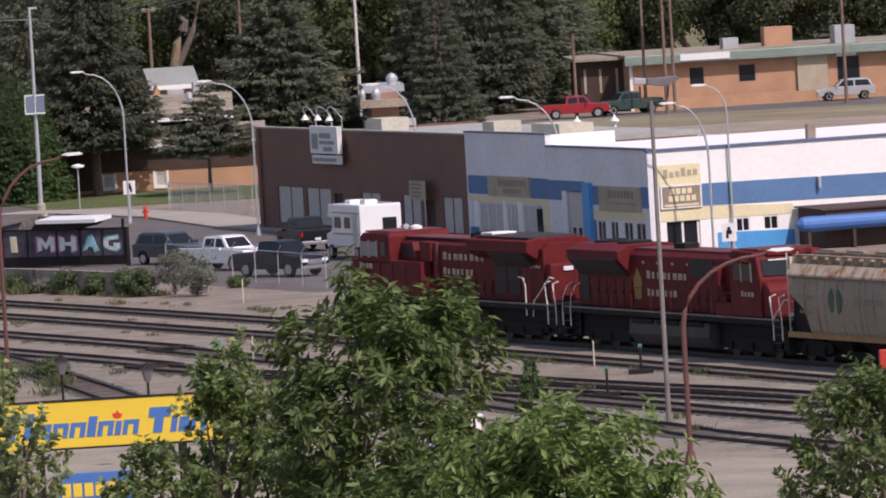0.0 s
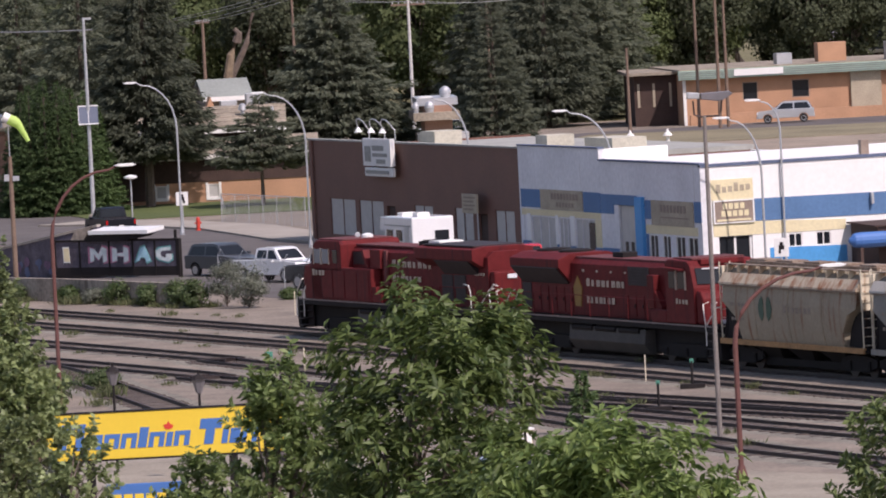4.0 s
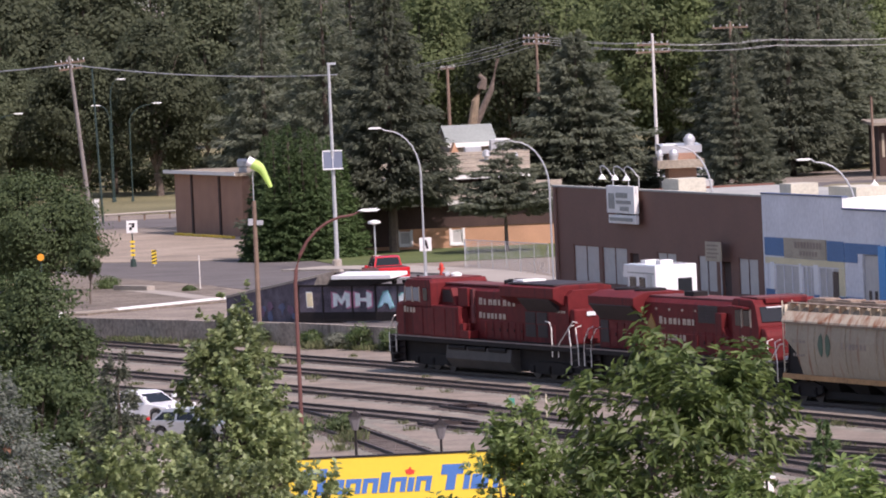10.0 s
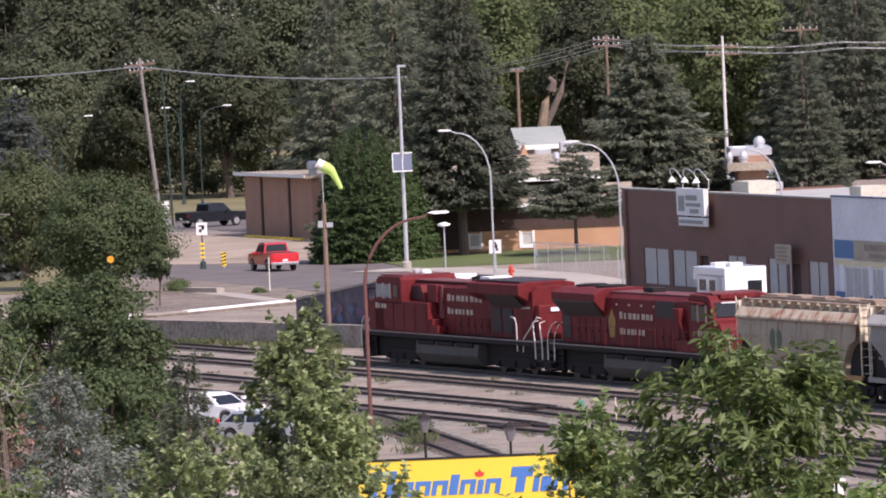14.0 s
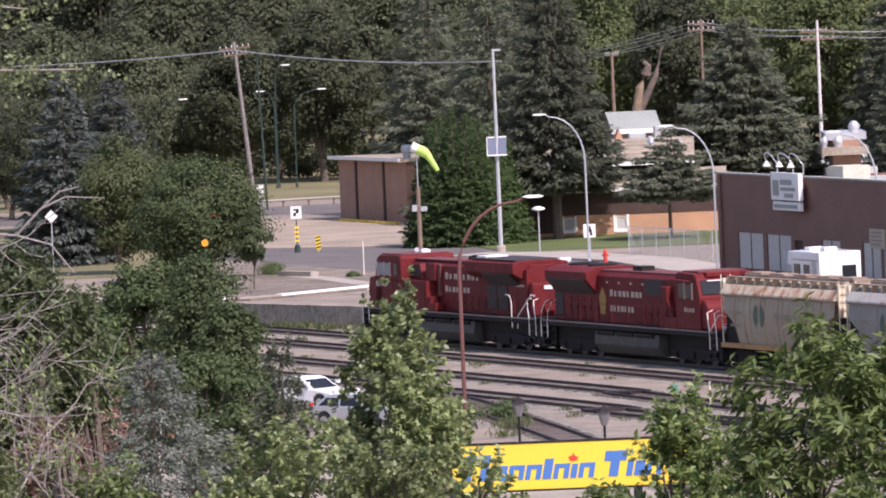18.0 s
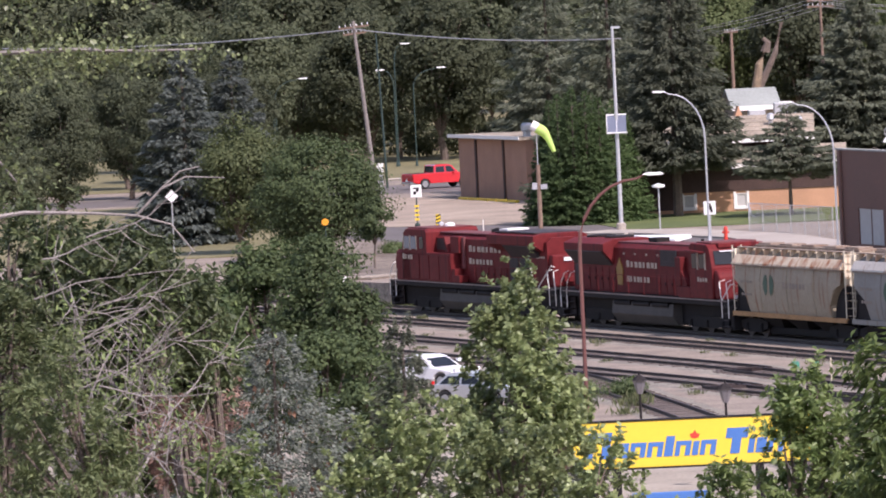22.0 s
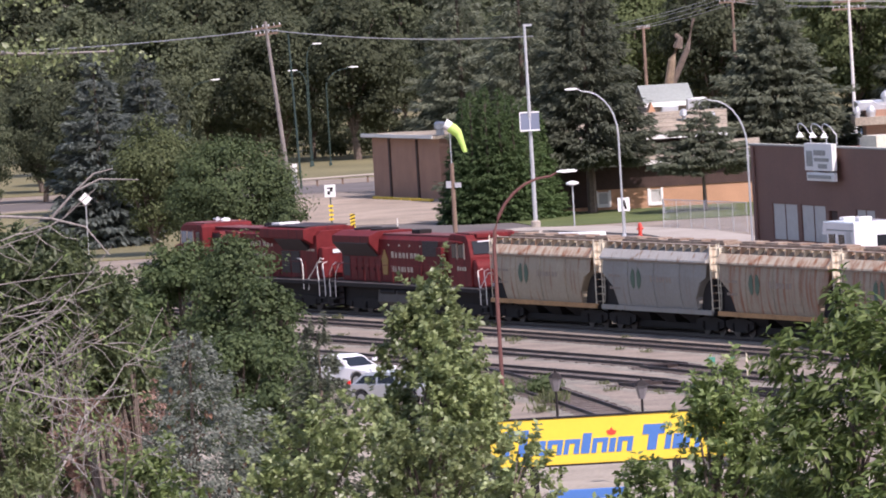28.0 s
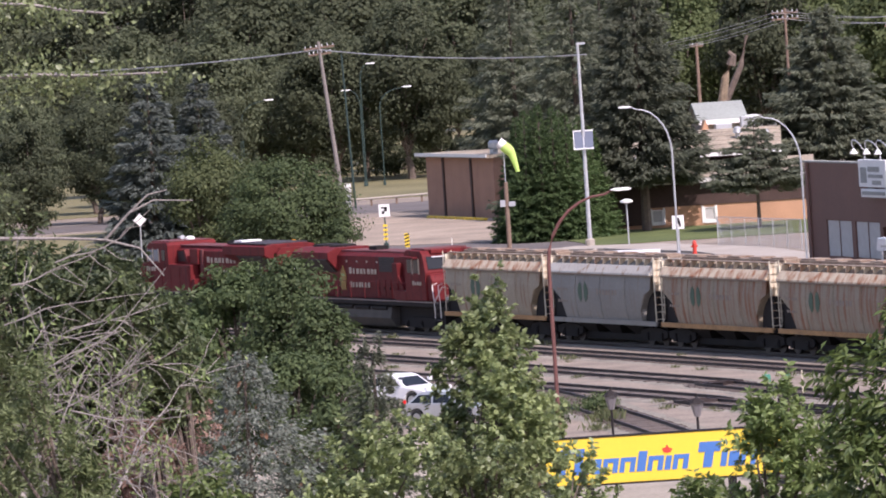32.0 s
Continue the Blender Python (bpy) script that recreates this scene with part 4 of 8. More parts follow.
def vehicle(name, paint, style, m, label, category="car", group=""):
    """A car on its wheels; its front looks to +x, x = 0 at its middle."""
    v = thing(name, m, label, category, group)
    if style == "pickup":
        L, W, H = 5.6, 0.98, 1.88
        low = [(-2.8, 0.55), (-2.8, 1.22), (-0.75, 1.24), (0.95, 1.24), (1.2, 1.2), (2.65, 1.1), (2.8, 0.9), (2.78, 0.5)]
        top = [(-0.85, 1.22), (-0.78, 1.80), (-0.5, 1.87), (0.45, 1.87), (0.75, 1.80), (1.35, 1.18)]
    elif style == "suv":
        L, W, H = 4.8, 0.95, 1.78
        low = [(-2.35, 0.45), (-2.4, 1.1), (-2.3, 1.16), (1.0, 1.12), (2.2, 0.98), (2.38, 0.75), (2.35, 0.4)]
        top = [(-2.25, 1.12), (-1.95, 1.70), (-1.6, 1.78), (0.0, 1.78), (0.3, 1.70), (1.05, 1.08)]
    else:
        L, W, H = 4.5, 0.9, 1.5
        low = [(-2.2, 0.4), (-2.25, 0.95), (-1.9, 1.0), (1.0, 0.96), (2.1, 0.8), (2.25, 0.6), (2.2, 0.35)]
        top = [(-1.95, 0.96), (-1.35, 1.42), (-1.0, 1.48), (0.0, 1.48), (0.3, 1.40), (1.05, 0.92)]
    wx = (-L * 0.31, L * 0.315)
    r = 0.40 if style == "pickup" else 0.35
    bm = B()
    # lower body with wheel arches
    under = []
    for c in wx[::-1]:
        for k in range(7):
            a = math.pi * k / 6
            under.append((c + (r + 0.07) * math.cos(a), 0.42 + (r + 0.05) * math.sin(a) * 0.9))
    prism(bm, low + [(p[0], max(p[1], 0.42)) for p in under], -W, W, "y", 0.04)
    body = part("body", bm, paint, v)
    bm = B()
    A = [bm.verts.new((x, -W + 0.05 + (z - 1.0) * 0.22, z)) for x, z in top]
    Bq = [bm.verts.new((x, W - 0.05 - (z - 1.0) * 0.22, z)) for x, z in top]
    n = len(top)
    fs = [bm.faces.new(A), bm.faces.new(Bq[::-1])] + [bm.faces.new((A[i], Bq[i], Bq[(i + 1) % n], A[(i + 1) % n])) for i in range(n)]
    bmesh.ops.recalc_face_normals(bm, faces=fs)
    cabin = part("cabin", bm, paint, v)
    # windows, a little proud of the cabin
    z0, z1 = top[0][1] + 0.04, top[2][1] - 0.14
    def edge(i, j, z):
        (xa, za), (xb, zb) = top[i], top[j]
        return xa + (xb - xa) * (z - za) / (zb - za)
    for s in (-1, 1):
        bm = B()
        xb0, xb1, xf0, xf1 = edge(0, 1, z0) + 0.14, edge(0, 1, min(z1, top[1][1])) + 0.16, edge(5, 4, z0) - 0.22, edge(5, 4, min(z1, top[4][1])) - 0.14
        mid = (xb0 + xf0) / 2
        for qa, qb, pa, pb in ((xb0, mid - 0.06, xb1, mid - 0.06), (mid + 0.06, xf0, mid + 0.06, xf1)):
            ya, yb = s * (W - 0.04 - (z0 - 1.0) * 0.22), s * (W - 0.04 - (z1 - 1.0) * 0.22)
            q = [bm.verts.new(p) for p in ((qa, ya, z0), (qb, ya, z0), (pb, yb, z1), (pa, yb, z1))]
            q2 = [bm.verts.new((p.co.x, p.co.y - s * 0.02, p.co.z)) for p in q]
            bm.faces.new(q)
            bm.faces.new(q2[::-1])
            for i in range(4):
                bm.faces.new((q[i], q2[i], q2[(i + 1) % 4], q[(i + 1) % 4]))
        part("side_window", bm, GLASS, cabin, "dark side windows")
    for i, j, nm, off in ((5, 4, "windshield", 0.015), (0, 1, "rear_window", -0.015)):
        (xa, za), (xb, zb) = top[i], top[j]
        bm = B()
        q = []
        for f, yy in ((0.12, 1), (0.12, -1), (0.9, -1), (0.9, 1)):
            x, z = xa + (xb - xa) * f, za + (zb - za) * f
            q.append(bm.verts.new((x + off, yy * (W - 0.16 - (z - 1.0) * 0.22), z + 0.012)))
        q2 = [bm.verts.new((p.co.x - off * 1.6, p.co.y, p.co.z - 0.02)) for p in q]
        bm.faces.new(q)
        bm.faces.new(q2[::-1])
        for k in range(4):
            bm.faces.new((q[k], q2[k], q2[(k + 1) % 4], q[(k + 1) % 4]))
        part(nm, bm, GLASS, cabin, "dark glass")
    if style == "pickup":
        part("cargo_bed", box(B(), -2.68, -0.95, -W + 0.12, W - 0.12, 1.2, 1.25), BLACK, body, "dark open cargo bed")
        part("tailgate", box(B(), -2.84, -2.79, -W + 0.14, W - 0.14, 0.72, 1.2, 0.015), paint, body)
    fx, rx = low[-2][0], low[0][0]
    for s in (-1, 1):
        part("headlight", box(B(), fx - 0.16, fx + 0.03, s * (W - 0.3) - 0.2, s * (W - 0.3) + 0.2, 0.75, 0.92, 0.02), CLEARLAMP, body, "clear headlight")
        part("tail_light", box(B(), rx - 0.035, rx + 0.05, s * (W - 0.12) - 0.09, s * (W - 0.12) + 0.09, 0.85, 1.12, 0.01), TAILRED, body, "red tail light")
        for x in wx:
            wheel(v, x, s * (W - 0.12), r)
        part("mirror", box(B(), 0.75, 0.9, s * (W + 0.08) - 0.1, s * (W + 0.08) + 0.1, 1.12, 1.28, 0.03), paint, cabin)
    part("grille", box(B(), fx - 0.05, fx + 0.02, -0.5, 0.5, 0.62, 0.88, 0.02), CHROME, body)
    part("front_bumper", box(B(), fx - 0.1, fx + 0.06, -W + 0.04, W - 0.04, 0.38, 0.58, 0.04), CHROME if style == "pickup" else paint, body)
    part("rear_bumper", box(B(), rx - 0.08, rx + 0.1, -W + 0.04, W - 0.04, 0.42, 0.62, 0.04), CHROME if style == "pickup" else paint, body)
    part("plate", box(B(), rx - 0.1, rx - 0.08, -0.16, 0.16, 0.66, 0.8), WHITE, body)
    return v


def heading(x, y, dx, dy, z=0.03):
    return pose(x, y, z, 0, 0, math.degrees(math.atan2(dy, dx)))


MOVERS = {}


def build_vehicles():
    g = "traffic"
    MOVERS["black"] = vehicle("pickup_truck", CARBLACK, "pickup", Matrix(), "black crew-cab pickup truck driving along the street", "pickup", g)
    MOVERS["red"] = vehicle("pickup_truck", CARRED, "pickup", Matrix(), "bright red pickup truck driving along the street", "pickup", g)
    MOVERS["darkred"] = vehicle("pickup_truck", CARDARKRED, "pickup", Matrix(), "dark red pickup truck passing the brick building", "pickup", g)
    MOVERS["white"] = vehicle("hatchback_car", CARSILVER, "suv", Matrix(), "pale silver hatchback passing the brick building", "car", g)
    MOVERS["green"] = vehicle("pickup_truck", CARGREEN, "pickup", Matrix(), "dark green pickup truck on the far road", "pickup", g)
    MOVERS["silver"] = vehicle("minivan", CARSILVER, "suv", Matrix(), "silver minivan on the far road", "van", g)
    p = "parked cars"
    d = (0.62, -0.78)
    vehicle("suv_car", CARSLATE, "suv", heading(3.9, 434.5, *d), "slate grey SUV parked beside the street", "car", p)
    vehicle("pickup_truck", CARWHITE, "pickup", heading(6.6, 424.0, *d), "white pickup truck parked beside the street", "pickup", p)
    vehicle("pickup_truck", CARBLACK, "pickup", heading(9.3, 413.5, *d), "black pickup truck parked nose out", "pickup", p)
    # yard cars among the near trees
    vehicle("white_car", CARWHITE, "car", heading(-11.3, 349.5, 0.75, -0.66), "white car glinting in the sun in the lot", "car", p)
    vehicle("silver_car", CARSILVER, "car", heading(-8.6, 334.0, 0.75, -0.66), "silver car parked in the lot", "car", p)
    vehicle("grey_car", CARSILVER, "suv", heading(8.4, 236.0, 0.97, 0.2), "silver-grey car parked behind the trees", "car", p)
    vehicle("grey_car", CARSILVER, "car", heading(11.9, 262.0, 0.95, 0.3), "silver-grey sedan half hidden by the ash tree", "car", p)
    rv = thing("camper_van", heading(14.5, 427.0, 0.30, -0.95), "white boxy camper parked by the brown building", "camper")
    part("coach_body", box(B(), -2.6, 1.9, -1.2, 1.2, 0.7, 3.0, 0.08), CARWHITE, rv)
    cab = part("cab", prism(B(), [(-4.2, 0.6), (-4.2, 1.3), (-3.4, 1.5), (-3.0, 2.2), (-2.6, 2.2), (-2.6, 0.6)], -1.0, 1.0, "y", 0.05), CARWHITE, rv)
    part("overcab_bunk", prism(B(), [(-3.6, 2.25), (-3.3, 2.95), (-2.6, 2.95), (-2.6, 2.2)], -1.13, 1.13, "y", 0.04), CARWHITE, rv)
    part("rear_window", box(B(), 1.89, 1.93, 0.1, 0.9, 1.5, 2.25, 0.01), GLASS, rv)
    parts("side_window", ((-2.2, -1.2, -1.23, -1.19, 1.7, 2.3), (-0.6, 0.3, -1.23, -1.19, 1.7, 2.3)), GLASS, rv)
    part("side_door", box(B(), 0.7, 1.4, -1.23, -1.19, 0.8, 2.5, 0.01), BLINDS, rv)
    parts("roof_vent", ((-0.3, 0.5, -0.35, 0.35, 3.0, 3.2), (-2.6, -1.8, -0.4, 0.4, 3.0, 3.15)), WHITE, rv)
    parts("body_stripe", ((-2.5, 1.8, -1.22, -1.202, 1.35, 1.43), (-2.5, 1.8, -1.22, -1.202, 2.5, 2.56)), ROOFING, rv, "thin grey body stripe")
    part("bumper", box(B(), 1.9, 2.05, -1.1, 1.1, 0.45, 0.65, 0.02), CHROME, rv)
    for x in (-3.4, 0.8):
        for y in (-0.95, 0.95):
            wheel(rv, x, y, 0.38)
    return rv

# ---- buildings ----
def wall_with_holes(parent, name, x0, x1, z0, z1, y, thick, holes, material, label=""):
    """A wall in the plane y (its face looks to -y), cut by real openings (xa, xb, za, zb)."""
    xs = sorted({x0, x1, *[h[0] for h in holes], *[h[1] for h in holes]})
    zs = sorted({z0, z1, *[h[2] for h in holes], *[h[3] for h in holes]})
    bm = B()
    for i in range(len(xs) - 1):
        run = None
        for j in range(len(zs) - 1):
            cx, cz = (xs[i] + xs[i + 1]) / 2, (zs[j] + zs[j + 1]) / 2
            hole = any(h[0] < cx < h[1] and h[2] < cz < h[3] for h in holes)
            if hole:
                if run is not None:
                    box(bm, xs[i], xs[i + 1], y, y + thick, run, zs[j])
                run = None
            elif run is None:
                run = zs[j]
        if run is not None:
            box(bm, xs[i], xs[i + 1], y, y + thick, run, zs[-1])
    bmesh.ops.remove_doubles(bm, verts=bm.verts, dist=0.0005)
    return part(name, bm, material, parent, label)


def window_in(parent, xa, xb, za, zb, y, glass=None, frame_mat=None, mull=1, depth=0.12):
    """Frame, mullions and a pane set back into an opening."""
    frame_mat = frame_mat or SIGNBROWN
    bm = B()
    f = 0.07
    box(bm, xa, xa + f, y + 0.02, y + depth, za, zb)
    box(bm, xb - f, xb, y + 0.02, y + depth, za, zb)
    box(bm, xa + f, xb - f, y + 0.02, y + depth, za, za + f)
    box(bm, xa + f, xb - f, y + 0.02, y + depth, zb - f, zb)
    w = part("window", bm, frame_mat, parent)
    for k in range(1, mull):
        x = xa + (xb - xa) * k / mull
        part("mullion", box(B(), x - 0.03, x + 0.03, y + 0.03, y + depth * 0.58, za + f, zb - f), frame_mat, w)
    part("pane", box(B(), xa + f * 0.5, xb - f * 0.5, y + depth * 0.6, y + depth * 0.8, za + f * 0.5, zb - f * 0.5), glass or GLASS, w)
    return w


def build_shop_row():
    """The long row of shops: its street front runs along local x, front at y = 0, back to +y."""
    m = pose(9.6, 473.8, 0, 0, 0, ROW_DEG)
    # brown shop
    b = thing("brown_shop", m, "dark brown metal-clad shop with curtained windows", "building", "shops")
    wins = [(3.7, 8.5, 0.45, 2.7), (9.2, 13.8, 0.45, 2.7), (19.4, 22.8, 0.5, 2.6), (26.7, 29.9, 0.5, 2.6), (33.7, 37.0, 0.5, 2.6)]
    doors = [(30.8, 32.4, 0.02, 2.3), (14.4, 16.0, 0.02, 2.4)]
    wall_with_holes(b, "front_wall", 0, 38.0, 0, 6.06, 0, 0.3, wins + doors, BROWN)
    for w in wins:
        window_in(b, *w, 0, BLINDS, BROWN, 2)
    for d in doors:
        dr = part("door", box(B(), d[0] + 0.05, d[1] - 0.05, 0.15, 0.2, 0.03, d[3] - 0.05), DARKWOOD, b, "dark recessed door")
        part("door_handle", box(B(), d[0] + 0.18, d[0] + 0.24, 0.09, 0.15, 0.9, 1.2), CHROME, dr)
    part("side_wall", box(B(), 0, 0.3, 0.3, 14, 0, 5.6), BROWN, b)
    part("back_wall", box(B(), 0.3, 38.0, 13.7, 14, 0, 5.2), BROWN, b)
    part("party_wall", box(B(), 37.7, 38.0, 0.3, 13.7, 0, 5.2), BROWN, b)
    part("roof", box(B(), 0.3, 38.0, 0.3, 14.02, 5.2, 5.48), ROOFING, b)
    part("coping", box(B(), -0.06, 38.0, -0.08, 0.36, 6.06, 6.16), ROOFING, b)
    part("wall_patch", box(B(), -0.02, 0.0, 0.6, 4.0, 0.6, 3.0), CREAM, b)
    part("downpipe", tube(B(), [(0.9, -0.08, 0.1), (0.9, -0.08, 6.0)], 0.06), BROWN, b)
    part("roof_box", prism(B(), [(6.5, 5.48), (6.5, 6.2), (7.0, 6.4), (9.5, 6.4), (9.5, 5.48)], 4.8, 6.5, "y"), ROOFCREAM, b, "pale cream roof box")
    # projecting sign with gooseneck lamps
    sg = thing("shop_sign", m, "pale square shop sign with gooseneck lamps above", "sign")
    part("sign_panel", box(B(), 12.1, 17.2, -0.55, -0.25, 4.75, 6.35, 0.03), WHITE, sg)
    part("sign_lower_panel", box(B(), 12.2, 17.3, -0.5, -0.3, 4.15, 4.65, 0.03), WHITE, sg)
    part("sign_bracket", box(box(B(), 13.0, 13.2, -0.3, 0.0, 4.3, 6.3), 16.0, 16.2, -0.3, 0.0, 4.3, 6.3), GALV, sg)
    bm = B()
    for k, (xa, xb, za, zb) in enumerate(((12.5, 13.6, 5.0, 5.9), (13.9, 16.0, 5.65, 5.95), (13.9, 16.6, 5.3, 5.5), (14.6, 16.2, 4.9, 5.15), (12.6, 16.8, 4.3, 4.5))):
        box(bm, xa, xb, -0.575, -0.55, za, zb)
    part("lettering", bm, ROOFING, sg, "faded writing shown as bars")
    for x, wd in ((11.0, 1.7), (13.4, 2.2), (15.5, 2.0)):
        bm = B()
        tube(bm, [(x + wd, -0.3, 6.3), (x + wd, -0.3, 6.9)] + [(x + wd / 2 + wd / 2 * math.cos(a), -0.4 - 0.25 * math.sin(a), 6.95 + 0.55 * math.sin(a)) for a in [math.pi * k / 8 for k in range(9)]], 0.035, seg=6)
        gn = part("gooseneck", bm, GALV, sg)
        part("lamp_shade", lathe(B(), [(0.24, 0), (0.1, 0.22), (0.05, 0.3)], x, -0.4, 6.68, 12), LAMPWHITE, gn)
    dp = thing("door_sign", m, "small framed notice sign on a post", "sign")
    part("board", box(B(), 29.9, 32.5, -0.65, -0.55, 2.35, 3.45, 0.02), SIGNTAN, dp)
    parts("posts", ((29.95, 30.05, -0.62, -0.56, 0.0, 2.35), (32.35, 32.45, -0.62, -0.56, 0.0, 2.35)), GALV, dp)
    bm = B()
    for i in range(4):
        box(bm, 30.2, 32.2 - 0.3 * (i % 2), -0.665, -0.65, 3.2 - i * 0.22, 3.29 - i * 0.22)
    part("lettering", bm, SIGNBROWN, dp, "small writing shown as bars")

    # tall white shop
    w1 = thing("tall_white_shop", m, "weathered white shop front with blue bands", "building", "shops")
    holes = [(39.8, 43.9, 0.5, 2.4), (44.3, 46.3, 0.1, 2.4), (47.0, 50.2, 0.5, 2.4)]
    wall_with_holes(w1, "front_wall", 38.02, 51.2, 0, 6.22, 0, 0.3, holes, FADEWHITE)
    for h in holes:
        window_in(w1, *h, 0, BLINDS, FADEWHITE, 3)
    part("coping", box(B(), 38.02, 51.25, -0.06, 0.34, 6.22, 6.30), NAVY, w1)
    parts("blue_band", ((38.3, 41.5, -0.03, 0, 2.85, 3.85), (48.5, 51.2, -0.03, 0, 2.75, 3.85)), BLUEPAINT, w1, "blue painted band")
    sb = part("signboard", box(B(), 41.6, 48.4, -0.06, 0, 2.78, 3.88), SIGNTAN, w1, "faded tan signboard")
    bm = B()
    for i in range(9):
        box(bm, 43.4 + i * 0.5, 43.4 + i * 0.5 + 0.34, -0.075, -0.06, 3.35, 3.7)
    for i in range(6):
        box(bm, 44.2 + i * 0.5, 44.2 + i * 0.5 + 0.3, -0.075, -0.06, 2.95, 3.2)
    part("lettering", bm, SIGNBROWN, sb, "faded writing shown as bars")
    parts("lower_band", ((38.3, 39.7, -0.03, 0, 0.1, 1.0), (43.95, 44.25, -0.03, 0, 0.1, 0.9)), BLUEPAINT, w1)
    part("cream_pier", box(B(), 50.3, 51.2, -0.04, 0, 0.9, 2.4), CREAM, w1)
    parts("white_pier", ((43.9, 44.3, -0.06, 0, 0.9, 2.5), (46.3, 47.0, -0.06, 0, 0.9, 2.5), (39.2, 39.8, -0.06, 0, 1.0, 2.5)), BRIGHTWHITE, w1)
    parts("base_block", ((46.3, 47.0, -0.07, 0, 0.05, 0.85), (50.2, 51.2, -0.07, 0, 0.05, 0.85)), BLUEPAINT, w1, "blue painted base")
    part("shop_door", box(B(), 49.2, 50.1, 0.0, 0.05, 0.05, 2.2), GLASS, w1, "dark glazed shop door")
    part("cream_lintel", box(B(), 38.3, 51.2, -0.02, 0, 2.42, 2.76), CREAM, w1)
    part("return_wall", box(B(), 51.0, 51.2, 0.3, 4.0, 0, 6.2), BRIGHTWHITE, w1)
    part("rear_return_wall", box(B(), 51.0, 51.2, 4.0, 14.0, 0, 5.2), BRIGHTWHITE, w1)
    part("back_wall", box(B(), 38.02, 51.0, 13.8, 14.0, 0, 5.2), FADEWHITE, w1)
    part("roof", box(B(), 38.02, 51.0, 0.3, 13.8, 4.75, 5.0), ROOFING, w1)
    parts("roof_box", ((38.3, 40.2, 1.0, 2.6, 5.0, 6.75), (41.0, 45.5, 2.9, 4.9, 5.0, 6.55)), ROOFCREAM, w1)

    # lower white corner shop, with its sunlit side wall
    w2 = thing("white_corner_shop", m, "white and blue corner auto parts shop", "building", "shops")
    holes = [(54.0, 56.7, 0.05, 3.25), (58.6, 59.9, 0.3, 1.8), (60.6, 61.8, 0.3, 1.8), (62.6, 64.0, 0.3, 1.8), (64.4, 65.9, 0.3, 1.8)]
    wall_with_holes(w2, "front_wall", 51.22, 66.65, 0, 5.58, 0, 0.3, holes, FADEWHITE)
    d = part("door", box(B(), 54.05, 56.65, 0.12, 0.18, 0.05, 3.2), BLINDS, w2, "grey overhead door")
    parts("door_light", ((54.6, 55.0, 0.09, 0.12, 0.8, 1.3), (55.5, 55.9, 0.09, 0.12, 0.8, 1.3)), GLASS, d)
    for h in holes[1:]:
        window_in(w2, *h, 0, GLASS, WHITE, 2)
    part("blue_post", box(B(), 57.0, 58.1, -0.2, 0, 0.0, 3.75, 0.02), SKYBLUE, w2, "bright blue pilaster")
    parts("blue_band", ((51.3, 56.9, -0.03, 0, 3.25, 3.8), (65.6, 66.65, -0.03, 0, 2.55, 3.65)), BLUEPAINT, w2, "blue painted band")
    parts("blue_stub", ((51.3, 53.3, -0.03, 0, 2.75, 3.25), (58.2, 59.2, -0.03, 0, 2.6, 3.6)), BLUEPAINT, w2)
    sb = part("signboard", box(B(), 59.2, 65.5, -0.06, 0, 2.3, 3.62), SIGNTAN, w2, "faded tan signboard")
    bm = B()
    for i in range(8):
        box(bm, 60.6 + i * 0.5, 60.6 + i * 0.5 + 0.34, -0.075, -0.06, 3.0, 3.4)
    box(bm, 60.6, 64.9, -0.075, -0.06, 2.7, 2.76)
    part("lettering", bm, SIGNBROWN, sb, "faded writing shown as bars")
    part("cream_panel", box(B(), 58.2, 66.0, -0.025, 0, 1.85, 2.3), CREAM, w2)
    parts("blue_base", ((51.3, 53.9, -0.03, 0, 0.1, 0.9), (58.2, 58.55, -0.03, 0, 0.1, 1.8)), BLUEPAINT, w2)
    part("coping", box(B(), 51.22, 66.72, -0.07, 0.34, 5.58, 5.67), NAVY, w2)
    # the side wall looks to local +x; built in a turned frame
    L = 40.0
    holes = [(4.75, 5.55, 1.0, 1.75), (6.3, 7.15, 1.0, 1.75), (0.9, 2.75, 0.05, 1.78), (11.8, 13.4, 2.55, 3.0)]
    wm = B()
    xs = sorted({0.3, L, *[h[0] for h in holes], *[h[1] for h in holes]})
    for i in range(len(xs) - 1):
        c = (xs[i] + xs[i + 1]) / 2
        hs = [h for h in holes if h[0] < c < h[1]]
        if hs:
            if hs[0][2] > 0.06:
                box(wm, xs[i], xs[i + 1], 0, 0.3, 0, hs[0][2])
            box(wm, xs[i], xs[i + 1], 0, 0.3, hs[0][3], 5.58)
        else:
            box(wm, xs[i], xs[i + 1], 0, 0.3, 0, 5.58)
    bmesh.ops.remove_doubles(wm, verts=wm.verts, dist=0.001)
    me = mesh_of("side_wall", wm, BRIGHTWHITE)
    sw = new("side_wall", me)
    sw.parent = w2
    sw.matrix_basis = pose(66.65, 0, 0, 0, 0, 90)
    tagged(sw, "sunlit white side wall with blue stripe")
    for h in holes[:2]:
        o = window_in(sw, *h, 0, GLASS, WHITE, 2)
        o.parent, o.matrix_basis = w2, sw.matrix_basis.copy()
    dd = part("double_door", box(B(), 0.95, 2.7, 0.14, 0.2, 0.05, 1.75), GLASS, sw, "dark glass entrance doors")
    parts("door_frame", ((1.75, 1.87, 0.08, 0.14, 0.05, 1.75), (2.62, 2.74, 0.08, 0.14, 0.05, 1.75)), WHITE, dd)
    o = window_in(sw, *holes[3], 0, GLASS, ROOFING, 1)
